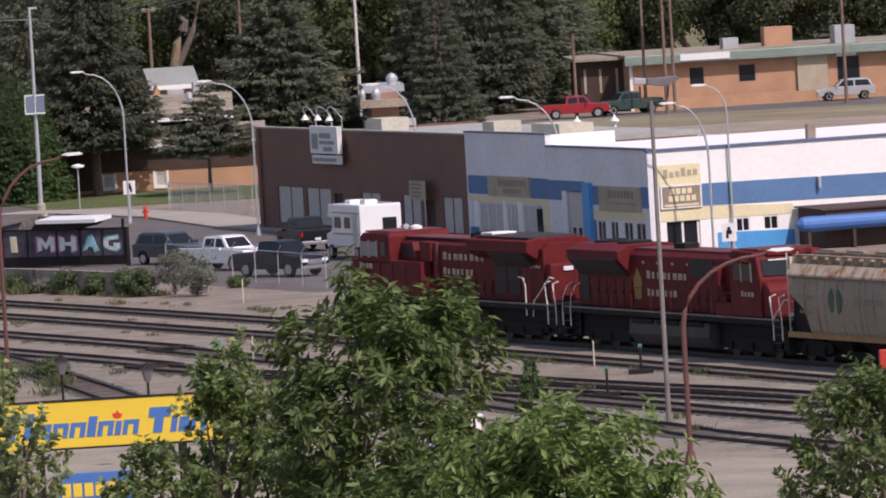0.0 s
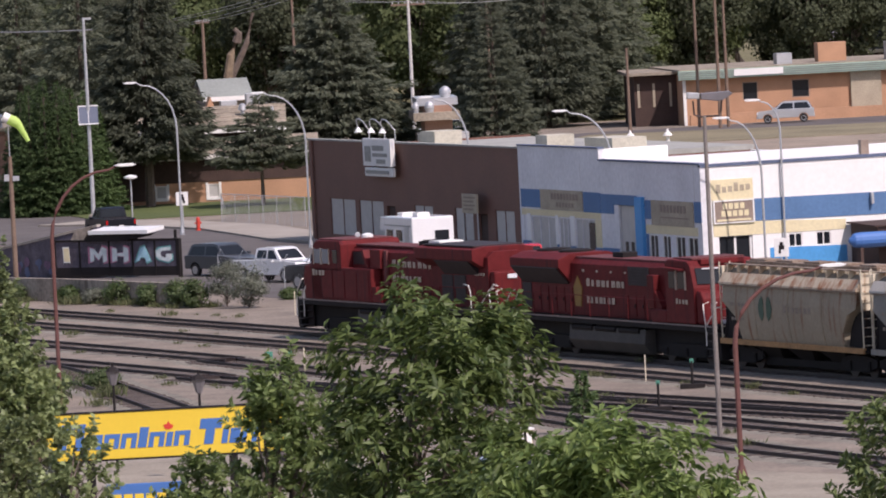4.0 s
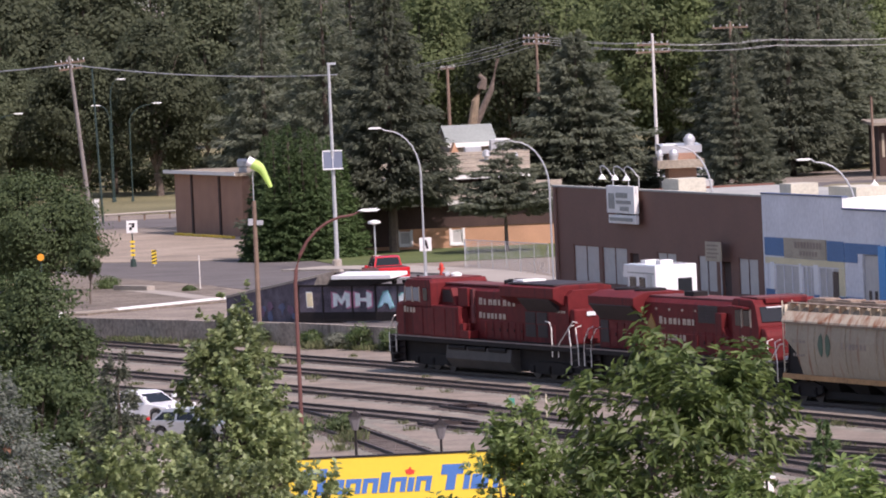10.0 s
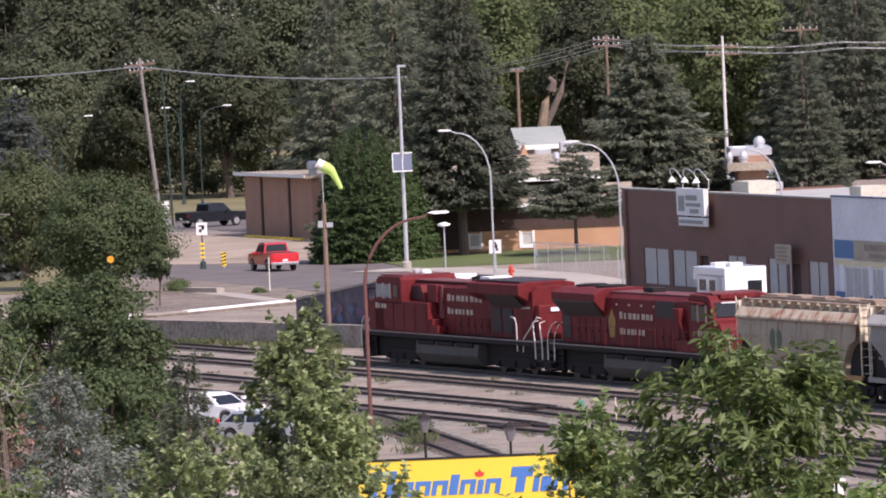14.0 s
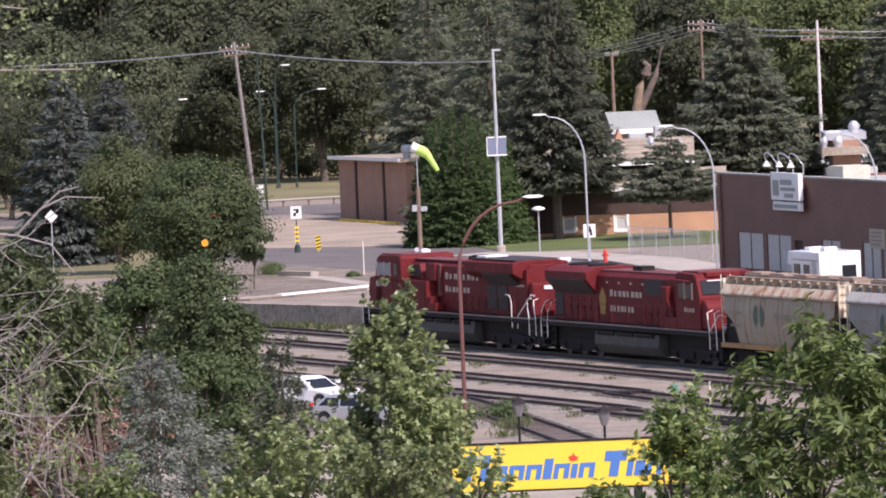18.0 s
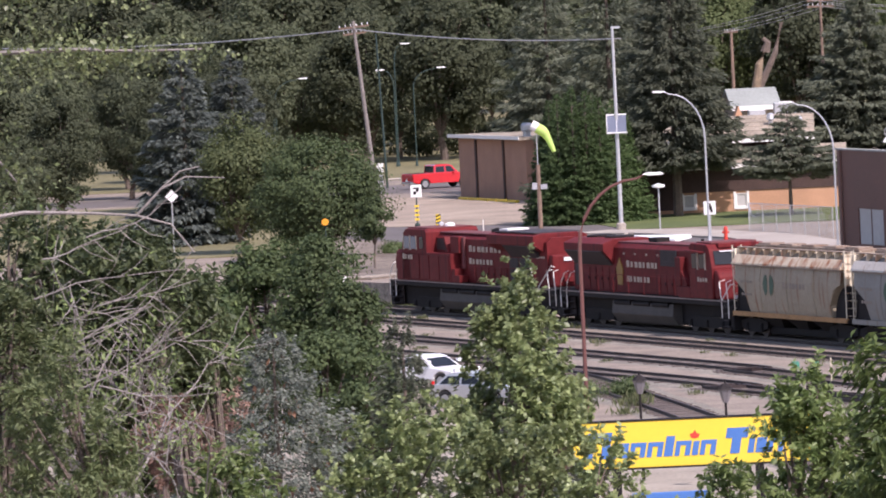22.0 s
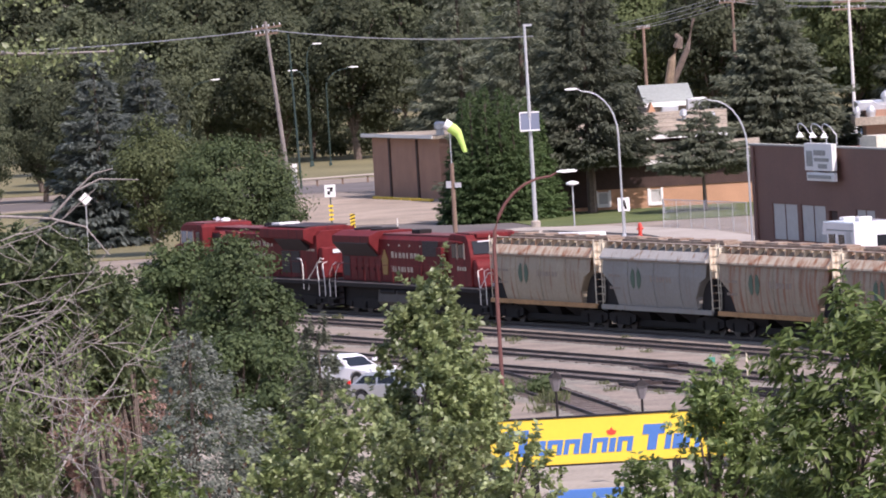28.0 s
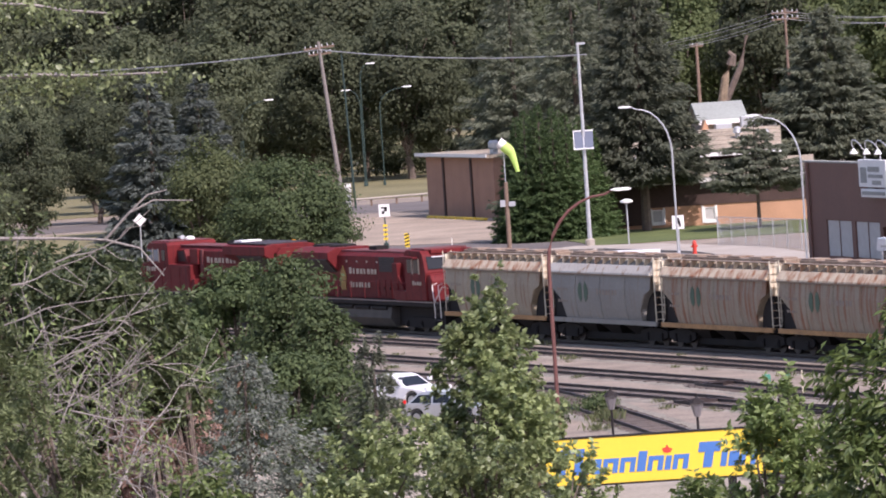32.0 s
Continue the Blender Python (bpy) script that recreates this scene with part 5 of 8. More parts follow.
    o.parent, o.matrix_basis = w2, sw.matrix_basis.copy()
    part("blue_stripe", prism(B(), [(2.95, 2.5), (2.95, 3.66), (L, 3.35), (L, 2.15)], -0.03, 0), BLUEPAINT, sw, "blue painted stripe")
    part("cream_band", prism(B(), [(0.6, 1.8), (0.6, 3.72), (2.9, 3.72), (2.9, 2.48), (8.0, 2.3), (8.0, 1.78)], -0.02, 0), CREAM, sw, "cream painted field")
    part("cream_sign_field", box(B(), 0.55, 2.9, -0.022, 0, 3.73, 4.75), CREAM, sw)
    part("blue_base", prism(B(), [(3.7, 0.1), (3.7, 1.05), (8.0, 0.95), (8.0, 0.1)], -0.03, 0), SKYBLUE, sw, "bright blue base band")
    part("parapet_band", box(B(), 0, L, -0.05, 0.33, 5.44, 5.60), NAVY, sw, "dark blue-grey parapet band")
    bd = part("signboard", box(B(), 0.66, 2.86, -0.10, -0.03, 2.5, 3.64, 0.01), SIGNBROWN, sw, "framed brown signboard")
    part("sign_frame", box(box(box(box(B(), 0.62, 0.70, -0.12, -0.03, 2.46, 3.68), 2.82, 2.90, -0.12, -0.03, 2.46, 3.68), 0.70, 2.82, -0.12, -0.03, 3.6, 3.68), 0.70, 2.82, -0.12, -0.03, 2.46, 2.52), WHITE, bd)
    bm = B()
    for i in range(4):
        box(bm, 1.15 + i * 0.32, 1.15 + i * 0.32 + 0.24, -0.12, -0.10, 3.2, 3.5)
    for i in range(5):
        box(bm, 1.05 + i * 0.32, 1.05 + i * 0.32 + 0.24, -0.12, -0.10, 2.82, 3.12)
    box(bm, 0.8, 2.7, -0.12, -0.10, 2.58, 2.68)
    part("lettering", bm, CREAM, bd, "writing shown as pale bars")
    bm = B()
    for i in range(6):
        box(bm, 0.8 + i * 0.33 + 0.05, 0.8 + i * 0.33 + 0.28, -0.04, -0.022, 4.05 + i * 0.02, 4.35 + i * 0.02 + (0.15 if i in (0, 3) else 0))
    part("painted_name", bm, SIGNTAN, sw, "painted name shown as bars")
    part("wall_lamp", box(B(), 9.4, 9.55, -0.3, 0, 3.0, 3.6, 0.02), GALV, sw)
    part("roof_vent", box(B(), 9.3, 9.75, 0.6, 1.0, 5.5, 6.35, 0.02), SIGNBROWN, w2).matrix_basis = pose(66.65, 0, 0, 0, 0, 90)
    part("roof", box(B(), 51.4, 66.3, 0.3, 40.0, 5.40, 5.57), BRIGHTWHITE, w2, "white flat roof")
    part("back_wall", box(B(), 51.22, 66.3, 40.0, 40.3, 0, 5.6), FADEWHITE, w2)
    part("inner_wall", box(B(), 51.22, 51.4, 0.3, 40.0, 0, 5.58), FADEWHITE, w2)

    # lean-to with dark roof, blue tarp roll and a white corrugated roof in front of it
    c0 = Vector((28.52, 409.9, 0))
    q = pose(c0.x, c0.y, 0, 0, 0, math.degrees(math.atan2(0.284, 0.959)))
    le = thing("lean_to_shed", q, "dark brown lean-to against the white wall", "shed")
    part("shed_wall", box(B(), 8.2, 22.0, -4.0, -0.2, 0, 2.0), DARKWOOD, le)
    part("shed_roof", prism(B(), [(-4.1, 1.95), (-4.1, 2.03), (-0.12, 2.13), (-0.12, 2.05)], 8.0, 22.4, "x"), DARKWOOD, le)
    tp = single("tarp_roll", lathe(B(), [(0.12, 0), (0.36, 0.25), (0.42, 0.6), (0.38, 6.2), (0.3, 6.5)], 6.3, -4.7, 1.35, 14, "x"), SIGNBLUE, q, "rolled bright blue tarpaulin on a rack", "tarpaulin")
    rk = thing("tarp_rack", q, "low timber rack under a blue tarpaulin", "rack")
    for x in (6.9, 9.4, 12.2):
        part("post", box(B(), x - 0.08, x + 0.08, -4.95, -4.45, 0, 0.98), DARKWOOD, rk)
    sh = thing("open_shed", q @ pose(-2.0, -12.0, 0), "open shed with ribbed white metal roof", "shed")
    bm = B()
    prism(bm, [(-10.0, 0.75), (-10.0, 0.83), (-5.4, 1.38), (-5.4, 1.3)], 8.6, 22.0, "x")
    part("roof_sheet", bm, BRIGHTWHITE, sh)
    for i in range(34):
        x = 8.65 + i * 0.4
        part("roof_rib", prism(B(), [(-10.0, 0.83), (-10.0, 0.90), (-5.4, 1.45), (-5.4, 1.38)], x, x + 0.05, "x"), ROOFING, sh)
    for x in (8.8, 13.0, 17.5, 21.8):
        for y, h in ((-9.8, 0.78), (-5.6, 1.3)):
            part("post", box(B(), x - 0.07, x + 0.07, y - 0.07, y + 0.07, 0, h), WOODPOLE, sh)


def gable_house(name, m, w, d, wall_h, ridge_h, wall_mat, roof_mat, label, wins, over=0.6):
    """A low house; its front looks to -y and spans x = 0..w."""
    h = thing(name, m, label, "house", "houses")
    wall_with_holes(h, "front_wall", 0, w, 0, wall_h, 0, 0.25, wins, wall_mat)
    for q in wins:
        window_in(h, *q, 0, BLINDS, WHITE, 1)
        parts("window_surround", ((q[0] - 0.16, q[0], -0.05, 0.02, q[2] - 0.14, q[3] + 0.1), (q[1], q[1] + 0.16, -0.05, 0.02, q[2] - 0.14, q[3] + 0.1)), WHITE, h)
        part("window_sill", box(B(), q[0], q[1], -0.07, 0.02, q[2] - 0.16, q[2]), WHITE, h)
    for x0, x1 in ((0, 0.25), (w - 0.25, w)):
        part("end_wall", prism(B(), [(0.25, 0), (0.25, wall_h), (d / 2, ridge_h - 0.1), (d - 0.25, wall_h), (d - 0.25, 0)], x0, x1, "x"), wall_mat, h)
    part("back_wall", box(B(), 0, w, d - 0.25, d, 0, wall_h), wall_mat, h)
    k = (ridge_h - wall_h) / (d / 2)
    for s in (0, 1):
        a, b = (-over, wall_h - over * k) if s == 0 else (d + over, wall_h - over * k), (d / 2, ridge_h)
        part("roof_slope", prism(B(), [a, (a[0], a[1] + 0.18), (b[0], b[1] + 0.18), b], -over, w + over, "x"), roof_mat, h)
    part("fascia", box(B(), -over, w + over, -over - 0.06, -over, wall_h - over * k - 0.12, wall_h - over * k + 0.2), WHITE, h)
    return h


def build_houses():
    # low orange-brick house behind the crossing
    m = pose(-4.4, 545.5, 0, 0, 0, -1)
    wins = [(4.8, 5.55, 0.4, 1.3), (8.4, 9.15, 0.35, 1.3)]
    h = gable_house("brick_bungalow", m, 15.6, 6.0, 3.3, 4.2, BRICK, ROOFBEIGE, "low orange brick bungalow with stepped beige roofs", wins, 0.55)
    # dark boards carry the shade of eave and spruce in their colour
    part("board_panel", box(B(), 0.0, 4.2, -0.06, 0, 0.3, 3.2), DARKWOOD, h, "dark brown board cladding that holds the eave's shade in its colour")
    part("board_panel", box(B(), 4.2, 15.6, -0.06, 0, 1.46, 3.2), DARKWOOD, h, "dark brown board cladding that holds the eave's shade in its colour")
    # dark brown here paints the shade between the two roofs
    part("upper_storey", box(B(), 1.0, 13.2, 3.6, 12.0, 3.6, 4.85), DARKWOOD, h, "upper wall, its shade put into the dark colour")
    part("upper_roof", prism(B(), [(2.6, 4.72), (2.6, 4.92), (8.0, 6.42), (13.2, 4.92), (13.2, 4.72)], 0.4, 14.0, "x"), ROOFBEIGE, h, "low beige shingled roof")
    part("upper_fascia", box(B(), 0.4, 14.0, 2.5, 2.6, 4.68, 4.95), LAMPWHITE, h)
    for k in range(5):
        part("shingle_course", prism(B(), [(3.4 + k * 0.95, 5.14 + k * 0.264), (3.4 + k * 0.95, 5.18 + k * 0.264), (3.55 + k * 0.95, 5.22 + k * 0.264), (3.55 + k * 0.95, 5.18 + k * 0.264)], 0.45, 13.95, "x"), ROOFBEIGE, h)
    for x, y, s in ((2.6, 0.6, 0.5), (7.2, 0.4, 0.5), (11.0, 5.5, 0.6), (13.0, 4.5, 0.45)):
        part("roof_vent", lathe(B(), [(0.25 * s, 0), (0.25 * s, 0.7), (0.5 * s, 0.75), (0.4 * s, 1.1), (0.1, 1.2)], x, y, 3.35 if y < 1 else 3.95 + y * 0.26, 12), GALV, h)
    # pale house with a faded roof behind it
    m = pose(4.5, 590.0, 0, 0, 0, 6)
    h2 = gable_house("pale_house", m, 3.3, 7.0, 6.1, 7.3, ROOFBEIGE, FADEDROOF, "pale house with faded greenish white roof among spruces", [(1.0, 1.8, 3.4, 4.6)], 0.25)
    part("gable_dormer", prism(B(), [(-0.3, 5.2), (0.1, 6.3), (0.5, 5.2)], -2.0, -0.6, "y"), BRICK, h2)
    an = part("annex_roof", box(B(), -1.4, 5.4, -13.0, -0.6, 5.25, 5.5), ROOFBEIGE, h2, "flat tan annex roof")
    part("annex_wall", box(B(), -1.0, 5.0, -12.6, -0.6, 0, 5.25), ROOFBEIGE, h2)
    for x, w_, hh in ((0.0, 1.2, 0.55), (1.9, 0.6, 1.0), (2.6, 0.9, 0.9), (3.9, 0.8, 0.65)):
        part("roof_unit", box(B(), x, x + w_, -9.6, -8.6, 5.5, 5.55 + hh, 0.03), GALV, an)
    # dark-roofed house among the park trees
    gable_house("dark_roof_house", pose(60.5, 738.0, 0), 11.0, 9.0, 4.2, 7.6, DARKWOOD, SLATEROOF, "house with dark grey roof among park trees", [(2.0, 3.4, 1.2, 2.6), (6.5, 7.9, 1.2, 2.6)], 0.5)
    # flat-roofed beige hall with round vents, behind the brown shop
    m = pose(18.4, 545.0, 0, 0, 0, 0)
    c = thing("flat_roof_hall", m, "beige flat-roofed hall with roof vents", "building")
    part("walls", box(B(), 0.4, 3.6, 0.5, 12, 0, 3.8), ROOFBEIGE, c)
    part("upper_storey", box(B(), 0.8, 2.7, 1.5, 10, 3.8, 5.85), SHEDBRICK, c)
    part("roof_edge", box(B(), 0.0, 3.2, 0.4, 11, 4.85, 5.4), ROOFBEIGE, c)
    part("low_roof", box(B(), 0.2, 3.7, -1.5, 0.5, 3.5, 4.0), BLINDS, c)
    part("top_roof", box(B(), 0.3, 3.15, 2.0, 10, 5.85, 6.35), GALV, c)
    for x, y, z, r in ((2.35, 3.0, 6.35, 0.42), (1.15, 1.2, 5.4, 0.35), (0.2, 1.0, 5.4, 0.22)):
        part("roof_vent", lathe(B(), [(r * 0.8, 0), (r * 0.9, 0.25), (r, 0.3), (r * 0.95, 0.5), (r * 0.55, 0.72), (0.02, 0.8)], x, y, z, 14), GALV, c)
    # brown brick utility building by the side street
    m = pose(-16.5, 602.5, 0, 0, 0, math.degrees(math.atan2(-16.1, 5.4)))
    s = thing("brick_utility_building", m, "brown brick utility building with pale flat roof", "building")
    L = 17.0
    part("front_wall", box(B(), 0, L, 0, 0.3, 0, 4.55), SHEDBRICK, s)
    part("back_wall", box(B(), 0, L, 7.7, 8.0, 0, 4.55), SHEDBRICK, s)
    parts("end_wall", ((0, 0.3, 0.3, 7.7, 0, 4.55), (L - 0.3, L, 0.3, 7.7, 0, 4.55)), SHEDBRICK, s)
    for x in (4.3, 11.3):
        part("pilaster", box(B(), x, x + 0.4, -0.1, 0.0, 0, 4.5), DARKWOOD, s, "dark recessed joint strip")
    part("roof", box(B(), -0.7, L + 0.3, -0.6, 8.3, 4.55, 4.8), ROOFBEIGE, s)
    part("fascia", box(B(), -0.75, L + 0.35, -0.66, -0.6, 4.6, 4.85), WHITE, s, "white roof edge")
    part("roof_ventilator", lathe(B(), [(0.3, 0), (0.3, 0.4), (0.42, 0.45), (0.42, 0.85), (0.28, 1.0)], 15.5, 0.6, 4.8, 14), GALV, s)
    for i in range(6):
        single("parking_curb", box(B(), 0, 2.2, -0.15, 0.15, 0, 0.22, 0.04), YELLOW, m @ pose(5.0 + i * 2.45, -1.6, 0), "yellow painted parking curb by the brick wall", "parking curb", "parking curbs")
    # long brick building on the far road
    m = pose(45.2, 664.0, 0, 0, 0, 4)
    f = thing("far_brick_building", m, "long orange brick building with mint metal roof edge", "building")
    wins = [(5.0, 6.3, 1.9, 3.4), (9.2, 10.7, 1.9, 3.4), (17.6, 19.6, 0.3, 3.6), (24.0, 25.6, 1.6, 3.2), (27.0, 28.6, 1.6, 3.2)]
    wall_with_holes(f, "front_wall", 0, 40.0, 0, 4.2, 0, 0.3, wins, BRICK)
    for q in wins:
        window_in(f, *q, 0, GLASS, SIGNBROWN, 1)
    part("roof_band", box(B(), -0.5, 40.4, -0.9, -0.6, 3.85, 4.6), MINTROOF, f, "mint green fascia")
    bm = B()
    for i in range(4):
        box(bm, -0.5, 40.4, -0.95, -0.9, 3.95 + i * 0.17, 4.02 + i * 0.17)
    part("fascia_ribs", bm, FADEDROOF, f)
    part("soffit", box(B(), -0.4, 40.3, -0.6, 0.0, 3.9, 4.0), DARKWOOD, f)
    part("roof", box(B(), -0.4, 40.3, -0.6, 18.0, 4.5, 4.7), ROOFBEIGE, f)
    part("end_wall", box(B(), 0, 0.3, 0.3, 18, 0, 4.2), BRICK, f)
    part("back_wall", box(B(), 0, 40, 17.7, 18.0, 0, 4.2), BRICK, f)
    part("fascia_sign", box(B(), 4.2, 8.4, -1.02, -0.95, 4.0, 4.55), WHITE, f, "white fascia sign")
    part("pale_door_bay", box(B(), 14.2, 16.8, -0.3, 0.0, 0, 3.8), SIGNTAN, f)
    part("roof_curb", box(B(), 8.5, 9.8, 3, 5, 4.7, 5.6), GALV, f)
    part("chimney", box(B(), 12.2, 14.6, 4, 6, 4.7, 6.3), BRICK, f)
    part("roof_cabinet", box(B(), 17.5, 19.2, -0.6, 2, 3.6, 6.2), GALV, f)
    part("corner_trim", box(B(), -0.06, 0.2, -0.12, 0.0, 0, 4.2), WHITE, f)
    part("planter_wall", box(B(), 0.3, 22.0, -1.3, -0.9, 0, 0.9), BRICK, f)
    dk = thing("dark_board_building", pose(41.3, 668.0, 0), "dark brown board building in tree shade", "building")
    part("front_wall", box(B(), 0, 3.8, 0, 0.3, 0, 4.3), DARKWOOD, dk)
    part("roof", box(B(), -0.6, 3.7, -0.9, 14, 4.3, 4.55), ROOFBEIGE, dk)
    part("side_wall", box(B(), 0, 0.3, 0.3, 14, 0, 4.3), DARKWOOD, dk)
    for x in (0.25, 1.55, 2.95):
        part("slit_window", box(B(), x, x + 0.2, -0.04, 0, 1.6, 3.6), SIGNTAN, dk, "narrow pale window slit")

# ---- plants ----
def leaf_mesh(name, pos, dirs, size, material, fold=0.25, wide=0.42, seed=0, ups=None):
    """Folded leaves: four points each, at pos, pointing along dirs, of the given lengths; ups: the way their upper sides look."""
    rng = np.random.default_rng(seed)
    n = len(pos)
    d = dirs / np.linalg.norm(dirs, axis=1, keepdims=True)
    up = rng.normal(size=(n, 3)) * 0.6 + np.array([0, 0, 1.0]) if ups is None else ups + rng.normal(size=(n, 3)) * 0.5
    side = np.cross(d, up)
    side /= np.linalg.norm(side, axis=1, keepdims=True) + 1e-9
    nrm = np.cross(side, d)
    s = size[:, None]
    mid = pos + d * s * 0.45
    V = np.empty((n, 4, 3))
    V[:, 0] = pos
    V[:, 1] = mid + side * s * wide * 0.5 + nrm * s * fold * 0.4
    V[:, 2] = pos + d * s
    V[:, 3] = mid - side * s * wide * 0.5 + nrm * s * fold * 0.4
    me = bpy.data.meshes.new(name)
    me.vertices.add(4 * n)
    me.vertices.foreach_set("co", V.reshape(-1).astype(np.float32))
    idx = np.arange(n)[:, None] * 4
    tri = np.concatenate([idx + np.array([0, 1, 2]), idx + np.array([0, 2, 3])], 1).reshape(-1).astype(np.int32)
    me.loops.add(len(tri))
    me.loops.foreach_set("vertex_index", tri)
    me.polygons.add(len(tri) // 3)
    me.polygons.foreach_set("loop_start", np.arange(0, len(tri), 3, dtype=np.int32))
    me.update(calc_edges=True)
    me.materials.append(material)
    return me


def broadleaf(name, m, height, radius, material, label, seed, clumps=40, leaves=6000, leaf=0.3, wide=0.45, crown_low=0.3, bark=None, tall=1.0, group="trees", clump_r=0.30, droop=0.2, trunk_r=None, shoots=0.0):
    """A tree with a forked trunk and limbs that end in uneven clumps of leaves."""
    rng = np.random.default_rng(seed)
    t = thing(name, m, label, "tree", group)
    zc = height * (crown_low + 1) / 2
    hz = height * (1 - crown_low) / 2
    # clump centres: through an uneven egg, denser near its skin
    C = []
    while len(C) < clumps:
        p = rng.uniform(-1, 1, 3)
        q = np.linalg.norm(p)
        if 0.35 < q < 1 and rng.random() < q:
            taper = 1.0 - 0.35 * max(0, p[2]) * tall
            C.append((p[0] * radius * 0.85 * taper, p[1] * radius * 0.85 * taper, zc + p[2] * hz * 0.88))
    C = np.array(C)
    tr = trunk_r or 0.022 * height + 0.04
    bm = B()
    fork = height * crown_low * 0.9
    lean = rng.normal(0, 0.03, 2) * height
    tube(bm, [(0, 0, -0.6), (lean[0] * 0.3, lean[1] * 0.3, fork * 0.6), (lean[0], lean[1], fork)], tr, tr * 0.7, 7)
    top = Vector((lean[0], lean[1], fork))
    for c in C[:: max(1, clumps // 26)]:
        c = Vector(c)
        mid = top.lerp(c, 0.5) + Vector((0, 0, 0.08 * height)) + Vector(rng.normal(0, 0.05, 3)) * radius
        if name in ("street_elm", "young_elm"):
            part("limb", tube(B(), [top, mid, c], min(tr * 0.42, 0.1), tr * 0.08, 5), bark or BARK, t)
        else:
            tube(bm, [top, mid, c], min(tr * 0.42, 0.1), tr * 0.08, 5)
    part("trunk", bm, bark or BARK, t)
    # leaves
    per = rng.multinomial(leaves, np.ones(clumps) / clumps)
    P, D, Up = [], [], []
    for c, k in zip(C, per):
        r = radius * clump_r * rng.uniform(0.45, 1.45)
        v = rng.normal(size=(k, 3))
        v /= np.linalg.norm(v, axis=1, keepdims=True)
        rad = r * rng.random(k) ** 0.45
        p = c + v * rad[:, None] * np.array([1.15, 1.15, 0.8])
        P.append(p)
        D.append(v + rng.normal(size=(k, 3)) * 0.6 - np.array([0, 0, droop]))
        axis = np.array([c[0], c[1], (c[2] - zc) * 0.6]) / (np.linalg.norm(c - np.array([0, 0, zc])) + 1e-6)
        Up.append(v * 0.8 + axis * 0.6 + np.array([0, 0, 0.45]))
    P, D, Up = np.concatenate(P), np.concatenate(D), np.concatenate(Up)
    if not shoots:
        # leaves overlap like shingles on their clump, their upper sides outwards
        D = np.cross(Up, rng.normal(size=P.shape)) + Up * 0.15
    if shoots:
        # leafy shoots that stand out of the clumps, with a rosette of leaves along each
        n = leaves // 20
        lobe = rng.integers(0, clumps, n)
        v = rng.normal(size=(n, 3))
        v /= np.linalg.norm(v, axis=1, keepdims=True)
        size = radius * clump_r * rng.uniform(0.55, 1.35, clumps)
        base = C[lobe] + v * (size[lobe] * rng.random(n) ** 0.5)[:, None]
        out = base - np.array([0, 0, zc])
        out /= np.linalg.norm(out, axis=1, keepdims=True) + 1e-6
        way = v * 0.7 + out * 0.5 + np.array([0, 0, 0.55]) + rng.normal(size=(n, 3)) * 0.3
        way /= np.linalg.norm(way, axis=1, keepdims=True)
        long = shoots * rng.uniform(0.45, 1.3, n)
        base, way, long = np.repeat(base, 20, 0), np.repeat(way, 20, 0), np.repeat(long, 20)
        s = rng.random(20 * n) ** 0.7
        P = base + way * (long * s)[:, None]
        q = rng.normal(size=P.shape)
        q -= way * np.sum(q * way, 1, keepdims=True)
        q /= np.linalg.norm(q, axis=1, keepdims=True)
        D = q + way * 0.55 - np.array([0, 0, droop])
    me = leaf_mesh("crown", P, D, leaf * rng.uniform(0.6, 1.25, len(P)), material, wide=wide, seed=seed + 1, ups=None if shoots else Up)
    ob = new("crown", me)
    ob.parent = t
    return t


